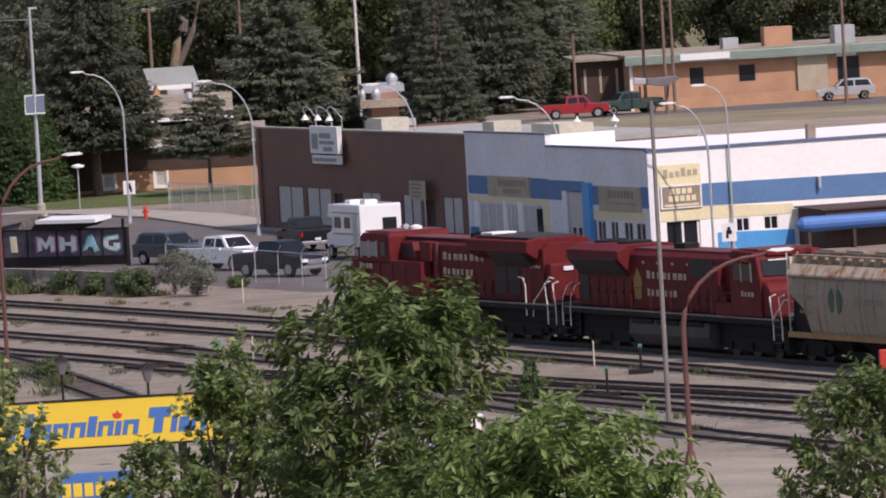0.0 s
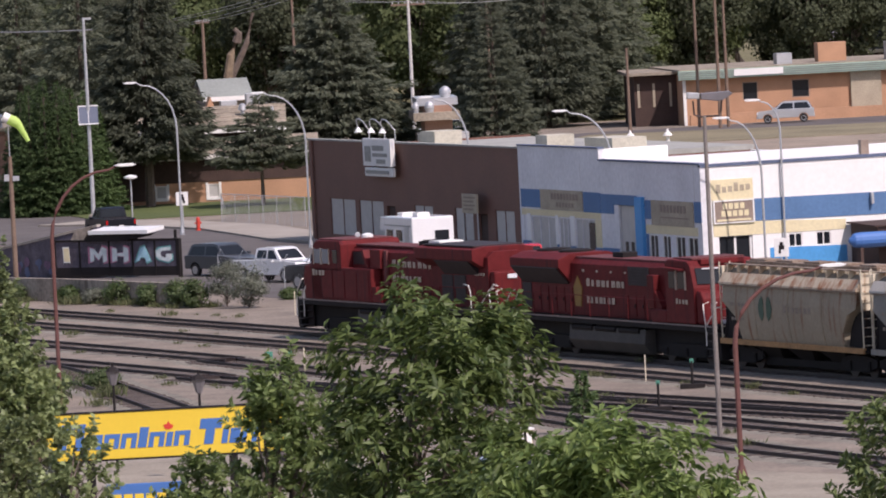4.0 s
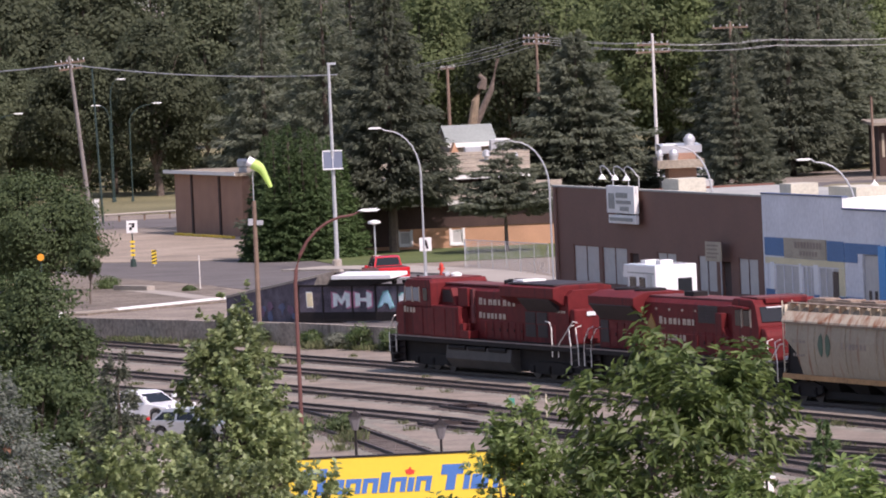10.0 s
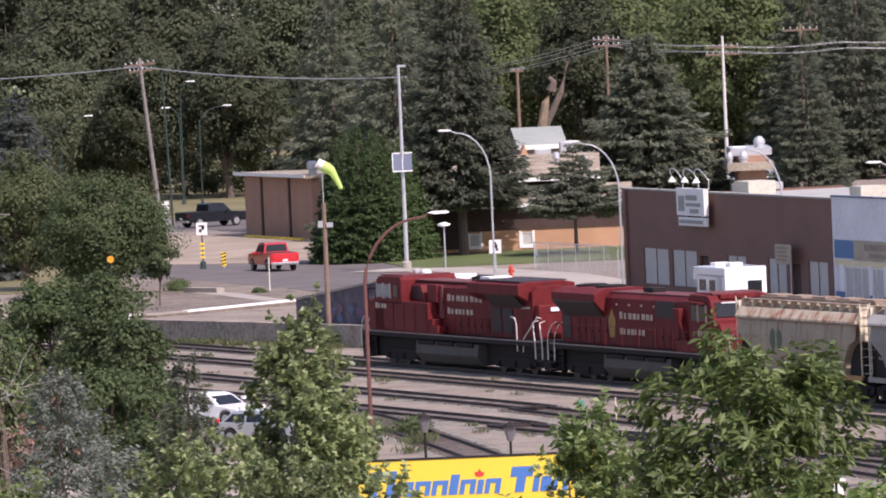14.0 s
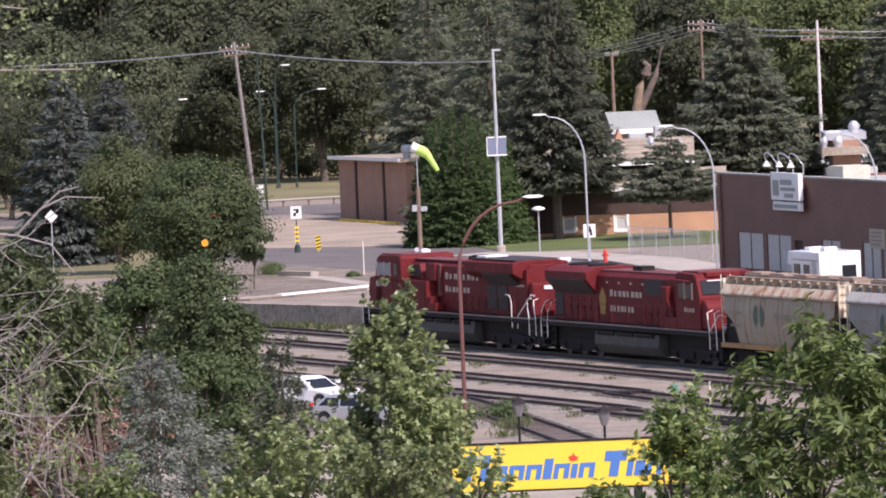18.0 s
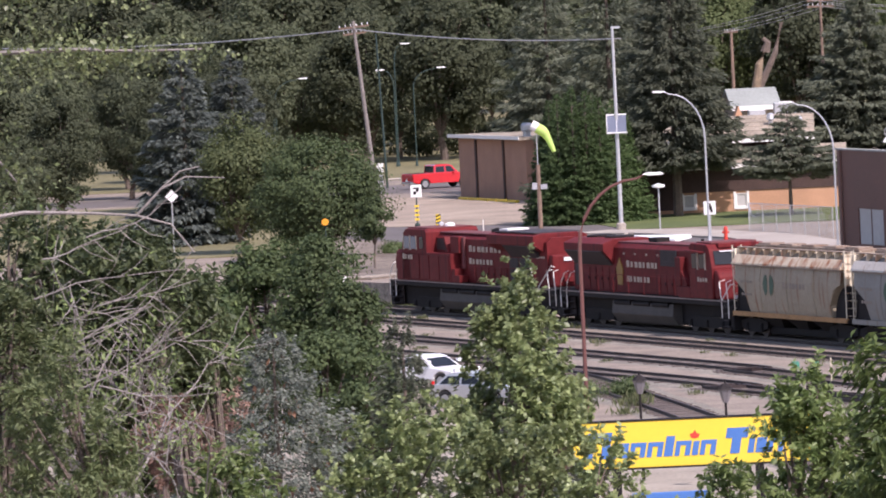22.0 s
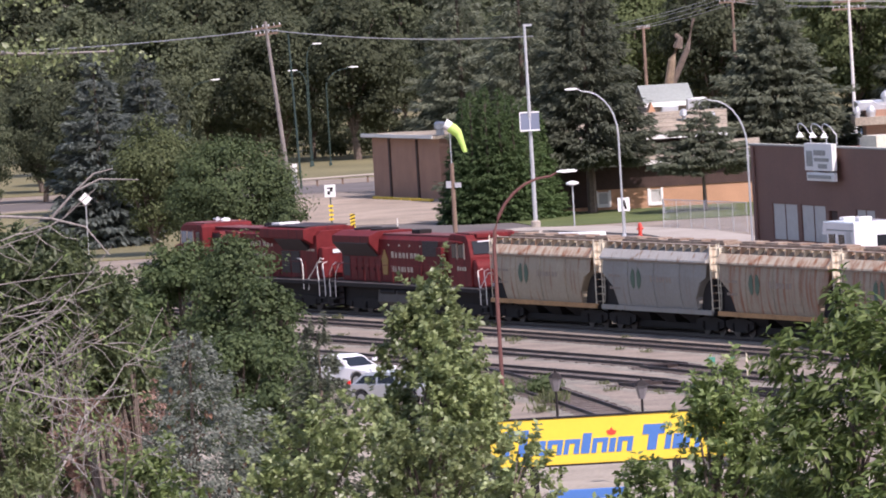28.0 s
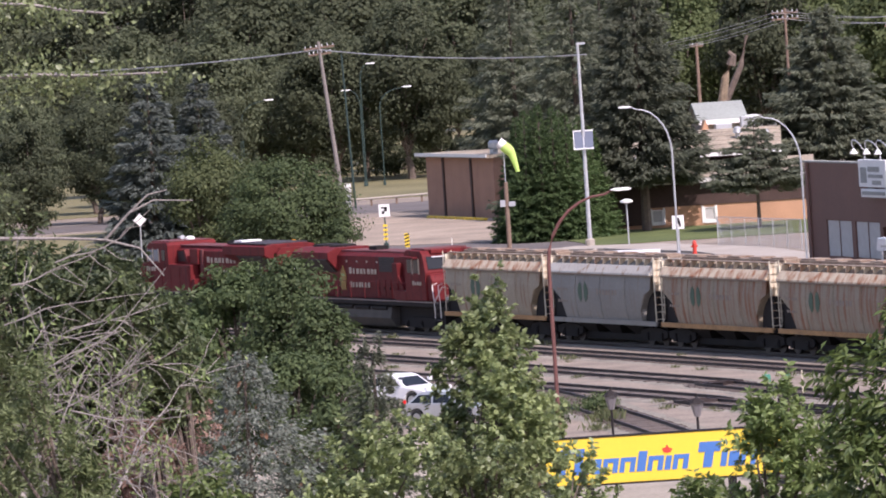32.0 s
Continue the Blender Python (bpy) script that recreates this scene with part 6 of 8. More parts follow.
def spruce(name, m, height, radius, material, label, seed, whorls=26, leaf=0.5, per=16, group="conifers", bare=0.06, cones=0, wide=0.36):
    """A spruce: a straight stem and whorls of drooping boughs, each a fan of needle sprays."""
    rng = np.random.default_rng(seed)
    t = thing(name, m, label, "conifer", group)
    part("trunk", tube(B(), [(0, 0, -0.6), (0, 0, height * 0.97)], 0.016 * height + 0.05, 0.02, 7), BARK, t)
    P, D, S, Up = [], [], [], []
    for w in range(whorls):
        f = w / (whorls - 1)
        z = height * (bare + (0.985 - bare) * f)
        R = radius * ((1 - f) ** 0.8 * 0.95 + 0.05) * rng.uniform(0.85, 1.12)
        nb = int(6 + 7 * (1 - f))
        a0 = rng.uniform(0, 6.28)
        z0 = z
        for b in range(nb):
            z = z0 + rng.normal(0, 0.35) * height / whorls
            a = a0 + 6.283 * b / nb + rng.normal(0, 0.15)
            r = R * rng.uniform(0.7, 1.15)
            k = max(5, int(per * (0.35 + r / radius)))
            node = rng.integers(0, 7, k)
            ns, no = np.sqrt(rng.random(7)) * 0.9 + 0.1, rng.uniform(-1, 1, 7)
            s = np.clip(ns[node] + rng.normal(0, 0.07, k), 0.03, 1.08)
            out = np.stack([np.cos(a) * s * r, np.sin(a) * s * r, z - 0.22 * r * s + 0.16 * r * s * s + rng.normal(0, 0.02 * height * 0.3, k)], 1)
            lat = np.array([-np.sin(a), np.cos(a), 0.0])
            off = (no[node] + rng.normal(0, 0.2, k)) * (0.28 * r * (1 - 0.5 * s))
            P.append(out + lat * off[:, None])
            D.append(np.stack([np.cos(a) + lat[0] * off * 1.6 / max(r, .1) * 2, np.sin(a) + lat[1] * off * 1.6 / max(r, .1) * 2, -0.35 + rng.normal(0, 0.3, k)], 1))
            S.append(leaf * rng.uniform(0.6, 1.2, k) * (0.55 + 0.45 * (1 - f)))
            Up.append(np.stack([np.cos(a) * 0.75 * s + lat[0] * no[node] * 0.35, np.sin(a) * 0.75 * s + lat[1] * no[node] * 0.35, np.full(k, 0.7)], 1))
    P, D, S, Up = np.concatenate(P), np.concatenate(D), np.concatenate(S), np.concatenate(Up)
    ob = new("needle_crown", leaf_mesh("needle_crown", P, D, S, material, wide=wide, fold=0.12, seed=seed, ups=Up))
    ob.parent = t
    if cones:
        k = rng.choice(len(P), cones)
        tagged(new("cones", leaf_mesh("cones", P[k] - np.array([0, 0, 0.05]), rng.normal(size=(cones, 3)) * 0.3 - np.array([0, 0, 1.0]), np.full(cones, leaf * 1.1), CONE, wide=0.55, seed=seed)), kind="stuff").parent = t
    return t


def bare_tree(name, m, label, seed, height=6.0, spread=3.0, bark=None, levels=4, count=5, leaves=0, leaf_m=None):
    """A half-dead tree: a thin maze of branching twigs."""
    rng = np.random.default_rng(seed)
    t = thing(name, m, label, "tree", "trees")
    bm = B()
    tips = []
    def grow(p, d, length, r, lv):
        pts = [p]
        for _ in range(3):
            d = (d + Vector(rng.normal(0, 0.16, 3))).normalized()
            p = p + d * length / 3
            pts.append(p)
        tube(bm, pts, max(r, 0.004), max(r * 0.5, 0.003), 5 if lv < 2 else 3)
        if lv < levels:
            for k in range(count):
                q = pts[1 + int(rng.integers(0, 3))]
                nd = (d + Vector(rng.normal(0, 0.62, 3)) + Vector((0, 0, 0.1))).normalized()
                grow(q, nd, length * rng.uniform(0.5, 0.85), r * 0.55, lv + 1)
        else:
            tips.extend(pts)
    foot = max(0.0, height - 2.6)
    tube(bm, [(0, 0, -0.5), (0.1, 0, foot * 0.6), (0, 0, foot)], 0.11, 0.07, 7)
    for k in range(4):
        a = rng.uniform(0, 6.28)
        grow(Vector((0, 0, foot)), Vector((math.cos(a) * 0.8, math.sin(a) * 0.4, 0.8)).normalized(), spread, 0.017, 1)
    part("bare_branch", bm, bark or PALEBARK, t)
    if leaves:
        T = np.array([tuple(p) for p in tips])
        k = rng.integers(0, len(T), leaves)
        P = T[k] + rng.normal(0, 0.08, (leaves, 3))
        ob = new("sparse_leaves", leaf_mesh("sparse_leaves", P, rng.normal(size=(leaves, 3)), np.full(leaves, 0.07), leaf_m or LIMELEAF, seed=seed))
        ob.parent = t
    return t


def at_view(u, v, d):
    """A place d metres out, u to the right and v below the horizon, both in 1/14000."""
    return Vector((d * u / FOCAL, d, 20.0 - d * v / FOCAL))


def rooted(u, v_top, d):
    """Base pose and height of a plant whose tip shows at (u, v_top), d metres out."""
    p = at_view(u, v_top, d)
    g = hill(p.x, p.y)
    return pose(p.x, p.y, g), p.z - g


def near_tree(name, u, v_top, v_low, half, d, material, label, seed, clumps, leaves, leaf, wide=0.4, **k):
    """A tree on the slope by the outline of its crown: middle u, top and foot v, half width, all in 1/14000, d metres out."""
    m, h = rooted(u, v_top, d)
    crown = (v_low - v_top) * d / FOCAL
    return broadleaf(name, m, h, half * d / FOCAL, material, label, seed, clumps=clumps, leaves=leaves, leaf=leaf, wide=wide, crown_low=max(0.03, 1 - crown / h), shoots=2.6 * leaf if d < 100 else 0.0, trunk_r=0.075 if d < 100 else None, **k)


def build_near_trees():
    ash = "broad-leaved ash tree with drooping green leaflets"
    near_tree("ash_tree", 490, 684, 1250, 232, 62, ASHLEAF, ash, 1, 84, 13500, 0.112, 0.34, clump_r=0.165, droop=0.5, tall=0.3)
    near_tree("lime_tree", 215, 790, 1300, 115, 66, LIMELEAF, "young tree with yellow-green leaves", 2, 60, 12000, 0.075, 0.5, clump_r=0.24, tall=0.8)
    near_tree("lime_tree", 60, 975, 1350, 150, 65, LIMELEAF, "young tree with yellow-green leaves", 22, 45, 8000, 0.075, 0.5, clump_r=0.26, tall=0.8)
    near_tree("ash_tree", 815, 925, 1350, 215, 56, ASHLEAF, "bushy dark green ash crown", 3, 70, 12500, 0.108, 0.34, clump_r=0.22, droop=0.4, tall=0.3)
    near_tree("ash_tree", 580, 985, 1350, 200, 58, ASHLEAF, "bushy dark green ash crown", 23, 60, 10500, 0.108, 0.34, clump_r=0.22, droop=0.4, tall=0.3)
    near_tree("lime_tree", 1360, 925, 1300, 190, 60, LIMELEAF, "leafy green tree beside the yard road", 4, 60, 9000, 0.085, 0.4, clump_r=0.26)
    near_tree("poplar_tree", -300, 560, 1150, 110, 92, POPLAR, "slender poplar with small glossy leaves", 5, 80, 17000, 0.078, 0.75, clump_r=0.3, tall=1.7)
    near_tree("poplar_tree", -270, 690, 1150, 105, 91, POPLAR, "slender poplar with small glossy leaves", 25, 50, 9000, 0.078, 0.75, clump_r=0.34, tall=0.8)
    near_tree("poplar_tree", -480, 800, 1250, 190, 88, POPLAR, "spreading poplar scrub with dead twigs", 6, 80, 14000, 0.075, 0.75, clump_r=0.22, tall=0.3)
    near_tree("poplar_tree", -300, 840, 1250, 130, 87, POPLAR, "spreading poplar scrub with dead twigs", 26, 50, 8000, 0.075, 0.75, clump_r=0.26, tall=0.3)
    near_tree("poplar_tree", -150, 868, 1200, 60, 86, POPLAR, "low poplar sucker before the sign", 7, 26, 2600, 0.075, 0.75, clump_r=0.4)
    near_tree("lime_tree", -815, 880, 1200, 100, 75, LIMELEAF, "bushy yellow-green shrub on the slope", 8, 35, 6000, 0.08, 0.5)
    mp = "dark leafy maple at the edge of the lot"
    near_tree("maple_tree", -745, 498, 800, 112, 290, MIDLEAF, mp, 9, 80, 18000, 0.18, 0.6, clump_r=0.26, tall=0.4)
    near_tree("maple_tree", -640, 505, 800, 105, 285, MIDLEAF, mp, 10, 80, 17000, 0.18, 0.6, clump_r=0.26, tall=0.6)
    near_tree("maple_tree", -585, 585, 900, 80, 270, MIDLEAF, mp, 11, 50, 9500, 0.17, 0.6, tall=0.6)
    near_tree("maple_tree", -860, 560, 900, 95, 280, MIDLEAF, mp, 27, 60, 8000, 0.24, 0.6)
    near_tree("maple_tree", -640, 665, 960, 105, 240, DARKLEAF, mp, 28, 60, 12000, 0.15, 0.6, tall=0.4)
    near_tree("maple_tree", -560, 690, 960, 80, 230, DARKLEAF, mp, 29, 50, 9500, 0.15, 0.6, tall=0.5)
    near_tree("maple_tree", -800, 690, 960, 80, 245, DARKLEAF, mp, 31, 50, 8000, 0.15, 0.6, tall=0.4)
    near_tree("maple_tree", -950, 700, 1000, 110, 250, MIDLEAF, mp, 30, 40, 5000, 0.22, 0.6)
    for k, (u, v, d, r) in enumerate(((-730, 684, 150, 1.95), (-230, 870, 150, 0.9))):
        m, h = rooted(u, v, d)
        spruce("blue_spruce", m, h, r * h / 4.5, BLUESPRUCE, "small blue spruce with brown cones", 12 + k, whorls=78, leaf=0.15, per=170, cones=900, wide=0.6)
    m, h = rooted(-500, 672, 150)
    spruce("young_spruce", m, h, 2.9, SPRUCE, "small dark green spruce beside the lot", 43, whorls=44, leaf=0.16, per=150, wide=0.6)
    m, h = rooted(745, 848, 190)
    spruce("young_pine", m, h, 1.5, CEDAR, "small pale green young pine", 13, whorls=34, leaf=0.28, per=90)
    for k, (u, v, d, h0) in enumerate(((-1010, 480, 74, 0.95), (-1110, 430, 72, 1.2), (-1000, 600, 69, 1.0), (-1080, 720, 67, 0.95))):
        m, h = rooted(u, v, d)
        bare_tree("dead_tree", m, "half-dead tree with bare grey twigs", 14 + k, h, h0, levels=4, count=3, leaves=700, leaf_m=LIMELEAF)
    for k, (u, v, half) in enumerate(((-1000, 470, 120), (-1150, 430, 130), (-1080, 500, 110), (-905, 560, 95), (-1060, 620, 130), (-960, 640, 100), (-1190, 600, 110))):
        near_tree("willow_scrub", u, v, v + 330, half, 96 + k, SCRUB, "dull green willow scrub behind dead twigs", 91 + k, 46, 12000, 0.11, 0.4, clump_r=0.26, tall=0.2)
    # a long bare limb that reaches out of the thicket
    limb = bare_tree("dead_tree", pose(*at_view(-1290, 470, 73)), "long bare limb of a dead poplar", 44, 0.4, 0.3, levels=2, count=3)
    base = at_view(-1290, 470, 73)
    bm = B()
    tube(bm, [at_view(u, v, 73) - base for u, v in ((-1290, 470), (-1160, 455), (-1040, 462), (-960, 470), (-900, 488), (-860, 540))], 0.024, 0.006, 6)
    tube(bm, [at_view(u, v, 73) - base for u, v in ((-960, 470), (-915, 425), (-870, 405), (-800, 410))], 0.014, 0.005, 5)
    tube(bm, [at_view(u, v, 73) - base for u, v in ((-915, 425), (-880, 395), (-845, 388))], 0.01, 0.005, 5)
    part("bare_limb", bm, PALEBARK, limb, "pale bare limb")
    rng = np.random.default_rng(71)
    for k in range(15):
        u, v = rng.uniform(-1220, -990), rng.uniform(500, 880)
        n_ = int(rng.integers(5, 8))
        du, dv = rng.uniform(22, 46), rng.uniform(-14, 12)
        way = [(u, v)]
        for j in range(n_):
            dv += rng.normal(0, 7)
            way.append((way[-1][0] + du, way[-1][1] + dv))
        dd = 71 + rng.uniform(-3, 3)
        br = part("bare_branch", tube(B(), [at_view(a, b, dd) - base for a, b in way], 0.008, 0.003, 5), PALEBARK, limb)
        for j in (1, 2, 3, 4):
            sg = rng.choice((-1, 1))
            tw = [way[j], (way[j][0] + rng.uniform(14, 30), way[j][1] + sg * rng.uniform(10, 22)), (way[j][0] + rng.uniform(36, 60), way[j][1] + sg * rng.uniform(16, 44))]
            part("twig", tube(B(), [at_view(a, b, dd) - base for a, b in tw], 0.0042, 0.0025, 4), PALEBARK, br)
    part("trunk", tube(B(), [(0, 0, -0.1), (-0.3, 0.1, hill(0, 73) - base.z)], 0.08, 0.14, 7), PALEBARK, limb)
    near_tree("willow_tree", -1180, 560, 1150, 115, 64, WILLOWLEAF, "leafy tree among the dead ones", 16, 50, 8500, 0.070, 0.3, clump_r=0.2)
    near_tree("willow_tree", -1120, 650, 1250, 140, 62, WILLOWLEAF, "leafy tree among the dead ones", 36, 60, 9500, 0.072, 0.3, clump_r=0.17)
    near_tree("dry_shrub", -915, 800, 960, 70, 82, RUSTLEAF, "dry rust-coloured shrub on the slope", 37, 26, 2600, 0.07, 0.5)
    near_tree("dry_shrub", -850, 735, 860, 45, 118, RUSTLEAF, "dry rust-coloured shrub on the slope", 39, 16, 1200, 0.08, 0.5)
    near_tree("dry_shrub", -822, 690, 900, 50, 115, RUSTLEAF, "dry rust-coloured shrub on the slope", 38, 16, 900, 0.07, 0.5)
    # tall poplar whose limbs reach into the view
    d = 60
    foot = at_view(-1420, 0, d)
    foot.z = hill(foot.x, foot.y)
    pt = thing("poplar_tree", pose(*foot), "tall poplar with limbs reaching over the view", "tree", "trees")
    part("trunk", tube(B(), [at_view(-1420, v, d) - foot if v else Vector((0, 0, -0.4)) for v in (0, 700, 300, -250)], 0.16, 0.05, 8), BARK, pt)
    rng = np.random.default_rng(17)
    P, D = [], []
    limbs = (((-1420, 330), (-1280, 190), (-1100, 170), (-960, 178), (-830, 180)), ((-1420, 250), (-1290, 90), (-1130, 40), (-990, 62), (-920, 70)), ((-1420, 420), (-1300, 300), (-1230, 330), (-1170, 400)), ((-1420, 150), (-1290, -20), (-1150, -20), (-1060, 10)), ((-1420, 500), (-1300, 420), (-1220, 440)))
    for n_, line in enumerate(limbs):
        pts = curve_of([at_view(u, v, d + 0.4 * n_ - 0.8) - foot for u, v in line], 0.08)
        part("limb", tube(B(), pts[::3] + [pts[-1]], 0.03, 0.006, 5), PALEBARK, pt)
        for i, p in enumerate(pts):
            f = i / len(pts)
            if f < 0.2:
                continue
            k = int(92 * (1.15 - 0.7 * f) * (0.35 + 1.3 * abs(math.sin(i * 0.21 + n_))))
            q = rng.normal(size=(k, 3)) * np.array([0.16, 0.3, 0.17 * (1.25 - f)]) + np.array(tuple(p)) - np.array([0, 0, 0.02])
            P.append(q)
            D.append(rng.normal(size=(k, 3)) - np.array([0, 0, 0.5]))
    P, D = np.concatenate(P), np.concatenate(D)
    new("crown", leaf_mesh("crown", P, D, rng.uniform(0.026, 0.055, len(P)), POPLAR, wide=0.75, seed=5)).parent = pt


def build_far_trees():
    rnd = random.Random(4)
    def put(base, x, y, s=1.0, z=0.0):
        o = copy_thing(base, pose(x, y, z, 0, 0, rnd.uniform(0, 360)))
        o.scale = (s, s, s)
        return o
    sp = "tall dark spruce tree behind the houses"
    S = [spruce("spruce_tree", Matrix(), 20.0, 5.4, SPRUCE, sp, 31 + k, whorls=40, leaf=0.56, per=105) for k in range(2)]
    el = "large leafy park tree"
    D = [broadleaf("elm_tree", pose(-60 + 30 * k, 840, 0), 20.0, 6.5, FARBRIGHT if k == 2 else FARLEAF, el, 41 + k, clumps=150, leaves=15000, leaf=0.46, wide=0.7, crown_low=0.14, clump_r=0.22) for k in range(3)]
    S[0].matrix_basis = pose(-4.6, 580, 0)
    S[1].matrix_basis = pose(-2.6, 606, 0)
    spruce("spruce_tree", pose(0.0, 542.0, 0), 20.0, 4.7, SPRUCE, "tall dark spruce before the bungalow", 35, whorls=46, leaf=0.5, per=130, bare=0.19)
    spruce("spruce_tree", pose(13.3, 557.0, 0), 14.5, 6.3, SPRUCE, "broad dark spruce behind the brown shop", 36, whorls=40, leaf=0.55, per=210, bare=0.2)
    for x, y, s in ((-9.5, 605, 0.95), (28.6, 648, 0.66), (31.0, 690, 1.1), (34.5, 680, 1.0), (38.0, 694, 1.05), (41.0, 700, 0.95), (29.0, 720, 1.2), (36.5, 724, 1.2)):
        put(S[rnd.randrange(2)], x, y, s)
    spruce("spruce_tree", pose(7.6, 534.0, 0), 7.35, 3.5, SPRUCE, "low spreading spruce before the bungalow", 34, whorls=18, leaf=0.42, per=120, bare=0.42)
    for x, y, s in ((-44.5, 572, 0.5), (-50.5, 590, 0.6), (-39.5, 602, 0.52), (-57.0, 575, 0.55), (-46.0, 556, 0.36), (-36.5, 586, 0.45), (-52.0, 552, 0.4)):
        put(D[rnd.randrange(2)], x, y, s)
    bs = spruce("blue_spruce", pose(-33.0, 532, 0), 13.2, 4.3, SHADEDBLUE, "broad old blue spruce by the crossing", 39, whorls=26, leaf=0.66, per=120)
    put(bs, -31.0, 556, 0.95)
    for row, (y, n, x0, x1, s) in enumerate(((640, 9, -72, -33, 0.5), (665, 7, -68, -34, 0.62), (705, 7, -50, 14, 0.78), (725, 6, 40, 84, 0.8), (750, 12, -62, 82, 0.95), (800, 13, -75, 95, 1.1), (870, 14, -85, 105, 1.3))):
        for i in range(n):
            x = x0 + (x1 - x0) * (i + rnd.uniform(0.2, 0.8)) / n
            put(D[rnd.randrange(2 if x < 0 else 3)], x, y + rnd.uniform(-12, 12), s * rnd.uniform(0.88, 1.12))
    # low park trees and the shaded undergrowth behind the lawn
    for x, y, s in ((-29.5, 706, 0.60), (-25.0, 716, 0.66), (-18.5, 708, 0.62), (-13.0, 716, 0.66), (-34.0, 712, 0.66), (-22.0, 735, 0.8), (-30.5, 738, 0.8), (-9.0, 726, 0.75), (52.0, 742, 0.75), (60.0, 736, 0.7), (46.5, 735, 0.7), (68.0, 745, 0.8), (75.0, 738, 0.75)):
        put(D[rnd.randrange(2)], x, y, s)
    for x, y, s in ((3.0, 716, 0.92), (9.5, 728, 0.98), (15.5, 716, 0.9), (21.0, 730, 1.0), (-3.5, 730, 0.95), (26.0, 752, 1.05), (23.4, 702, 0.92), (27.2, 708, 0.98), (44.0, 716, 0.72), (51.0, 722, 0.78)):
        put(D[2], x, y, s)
    for k in range(13):
        x = -40 + 2.9 * k + rnd.uniform(-0.6, 0.6)
        broadleaf("park_shrub", pose(x, 722 + rnd.uniform(-6, 8), 0), rnd.uniform(2.6, 4.4), 2.6, FARLEAF, "shaded shrub at the edge of the park", 300 + k, clumps=22, leaves=1800, leaf=0.4, wide=0.6, crown_low=0.02, clump_r=0.42, group="park shrubs", trunk_r=0.06)
    # big round street trees by the crossing
    broadleaf("street_elm", pose(-22.6, 497, 0), 8.1, 4.75, DARKLEAF, "round dark street tree by the crossing", 51, clumps=130, leaves=36000, leaf=0.21, wide=0.65, crown_low=0.06, clump_r=0.24)
    broadleaf("street_elm", pose(-28.0, 512, 0), 9.6, 3.3, OLIVELEAF, "round olive street tree by the crossing", 52, clumps=80, leaves=20000, leaf=0.22, wide=0.65, crown_low=0.12)
    broadleaf("young_elm", pose(-18.5, 477.5, 0), 4.4, 1.25, DARKLEAF, "slim young street tree on the bare island", 53, clumps=30, leaves=5000, leaf=0.2, wide=0.65, crown_low=0.36, clump_r=0.3, trunk_r=0.07)
    # a broken pale trunk and a leaning dark one behind the pale house
    st = thing("broken_tree", pose(5.2, 615.0, 0), "broken pale tree trunk standing behind the pale house", "tree", "trees")
    part("trunk", tube(B(), [(0, 0, -0.3), (0.7, 0, 4.0), (1.35, 0, 7.4), (1.6, 0, 8.8), (2.15, 0, 10.1)], 0.45, 0.27, 9), DEADWOOD, st)
    part("broken_limb", tube(B(), [(2.1, 0, 9.8), (2.3, -0.1, 10.5), (1.95, -0.1, 10.85)], 0.4, 0.16, 7), BARK, st)
    ln = thing("leaning_tree", pose(4.2, 618.0, 0), "leaning dark tree trunk behind the pale house", "tree", "trees")
    part("trunk", tube(B(), [(0, 0, -0.3), (1.4, 0, 4.0), (2.7, 0, 7.2), (3.9, 0, 9.6), (4.5, 0, 12.0)], 0.42, 0.16, 8), BARK, ln)
    # cedar clump
    for k, (x, y, h) in enumerate(((-8.7, 540, 7.6), (-8.5, 537, 8.5), (-7.9, 535.5, 9.0), (-6.9, 535, 9.4), (-6.0, 535, 9.1), (-5.1, 535.5, 8.6), (-4.2, 537, 8.4), (-7.3, 538.5, 8.9), (-5.6, 538.5, 8.8), (-8.3, 539.5, 8.2), (-3.4, 538.5, 7.4))):
        spruce("cedar_tree", pose(x, y, 0), h, 1.75, CEDAR, "upright green cedar in a dense clump", 60 + k, whorls=44, leaf=0.3, per=44, bare=0.01, group="cedars")


def shrub(x, y, r, h, material, label, seed, leaves=1500, leaf=0.16):
    return broadleaf("shrub", pose(x, y, 0), h, r, material, label, seed, clumps=18, leaves=leaves, leaf=leaf, wide=0.5, crown_low=0.02, clump_r=0.45, group="shrubs", trunk_r=0.04)


WILLOWLEAF = leaf_mat("dusty_willow_leaves", (0.085, 0.115, 0.042), (0.185, 0.220, 0.098), 0.6)
SCRUB = leaf_mat("dull_willow_leaves", (0.045, 0.065, 0.03), (0.13, 0.16, 0.07))

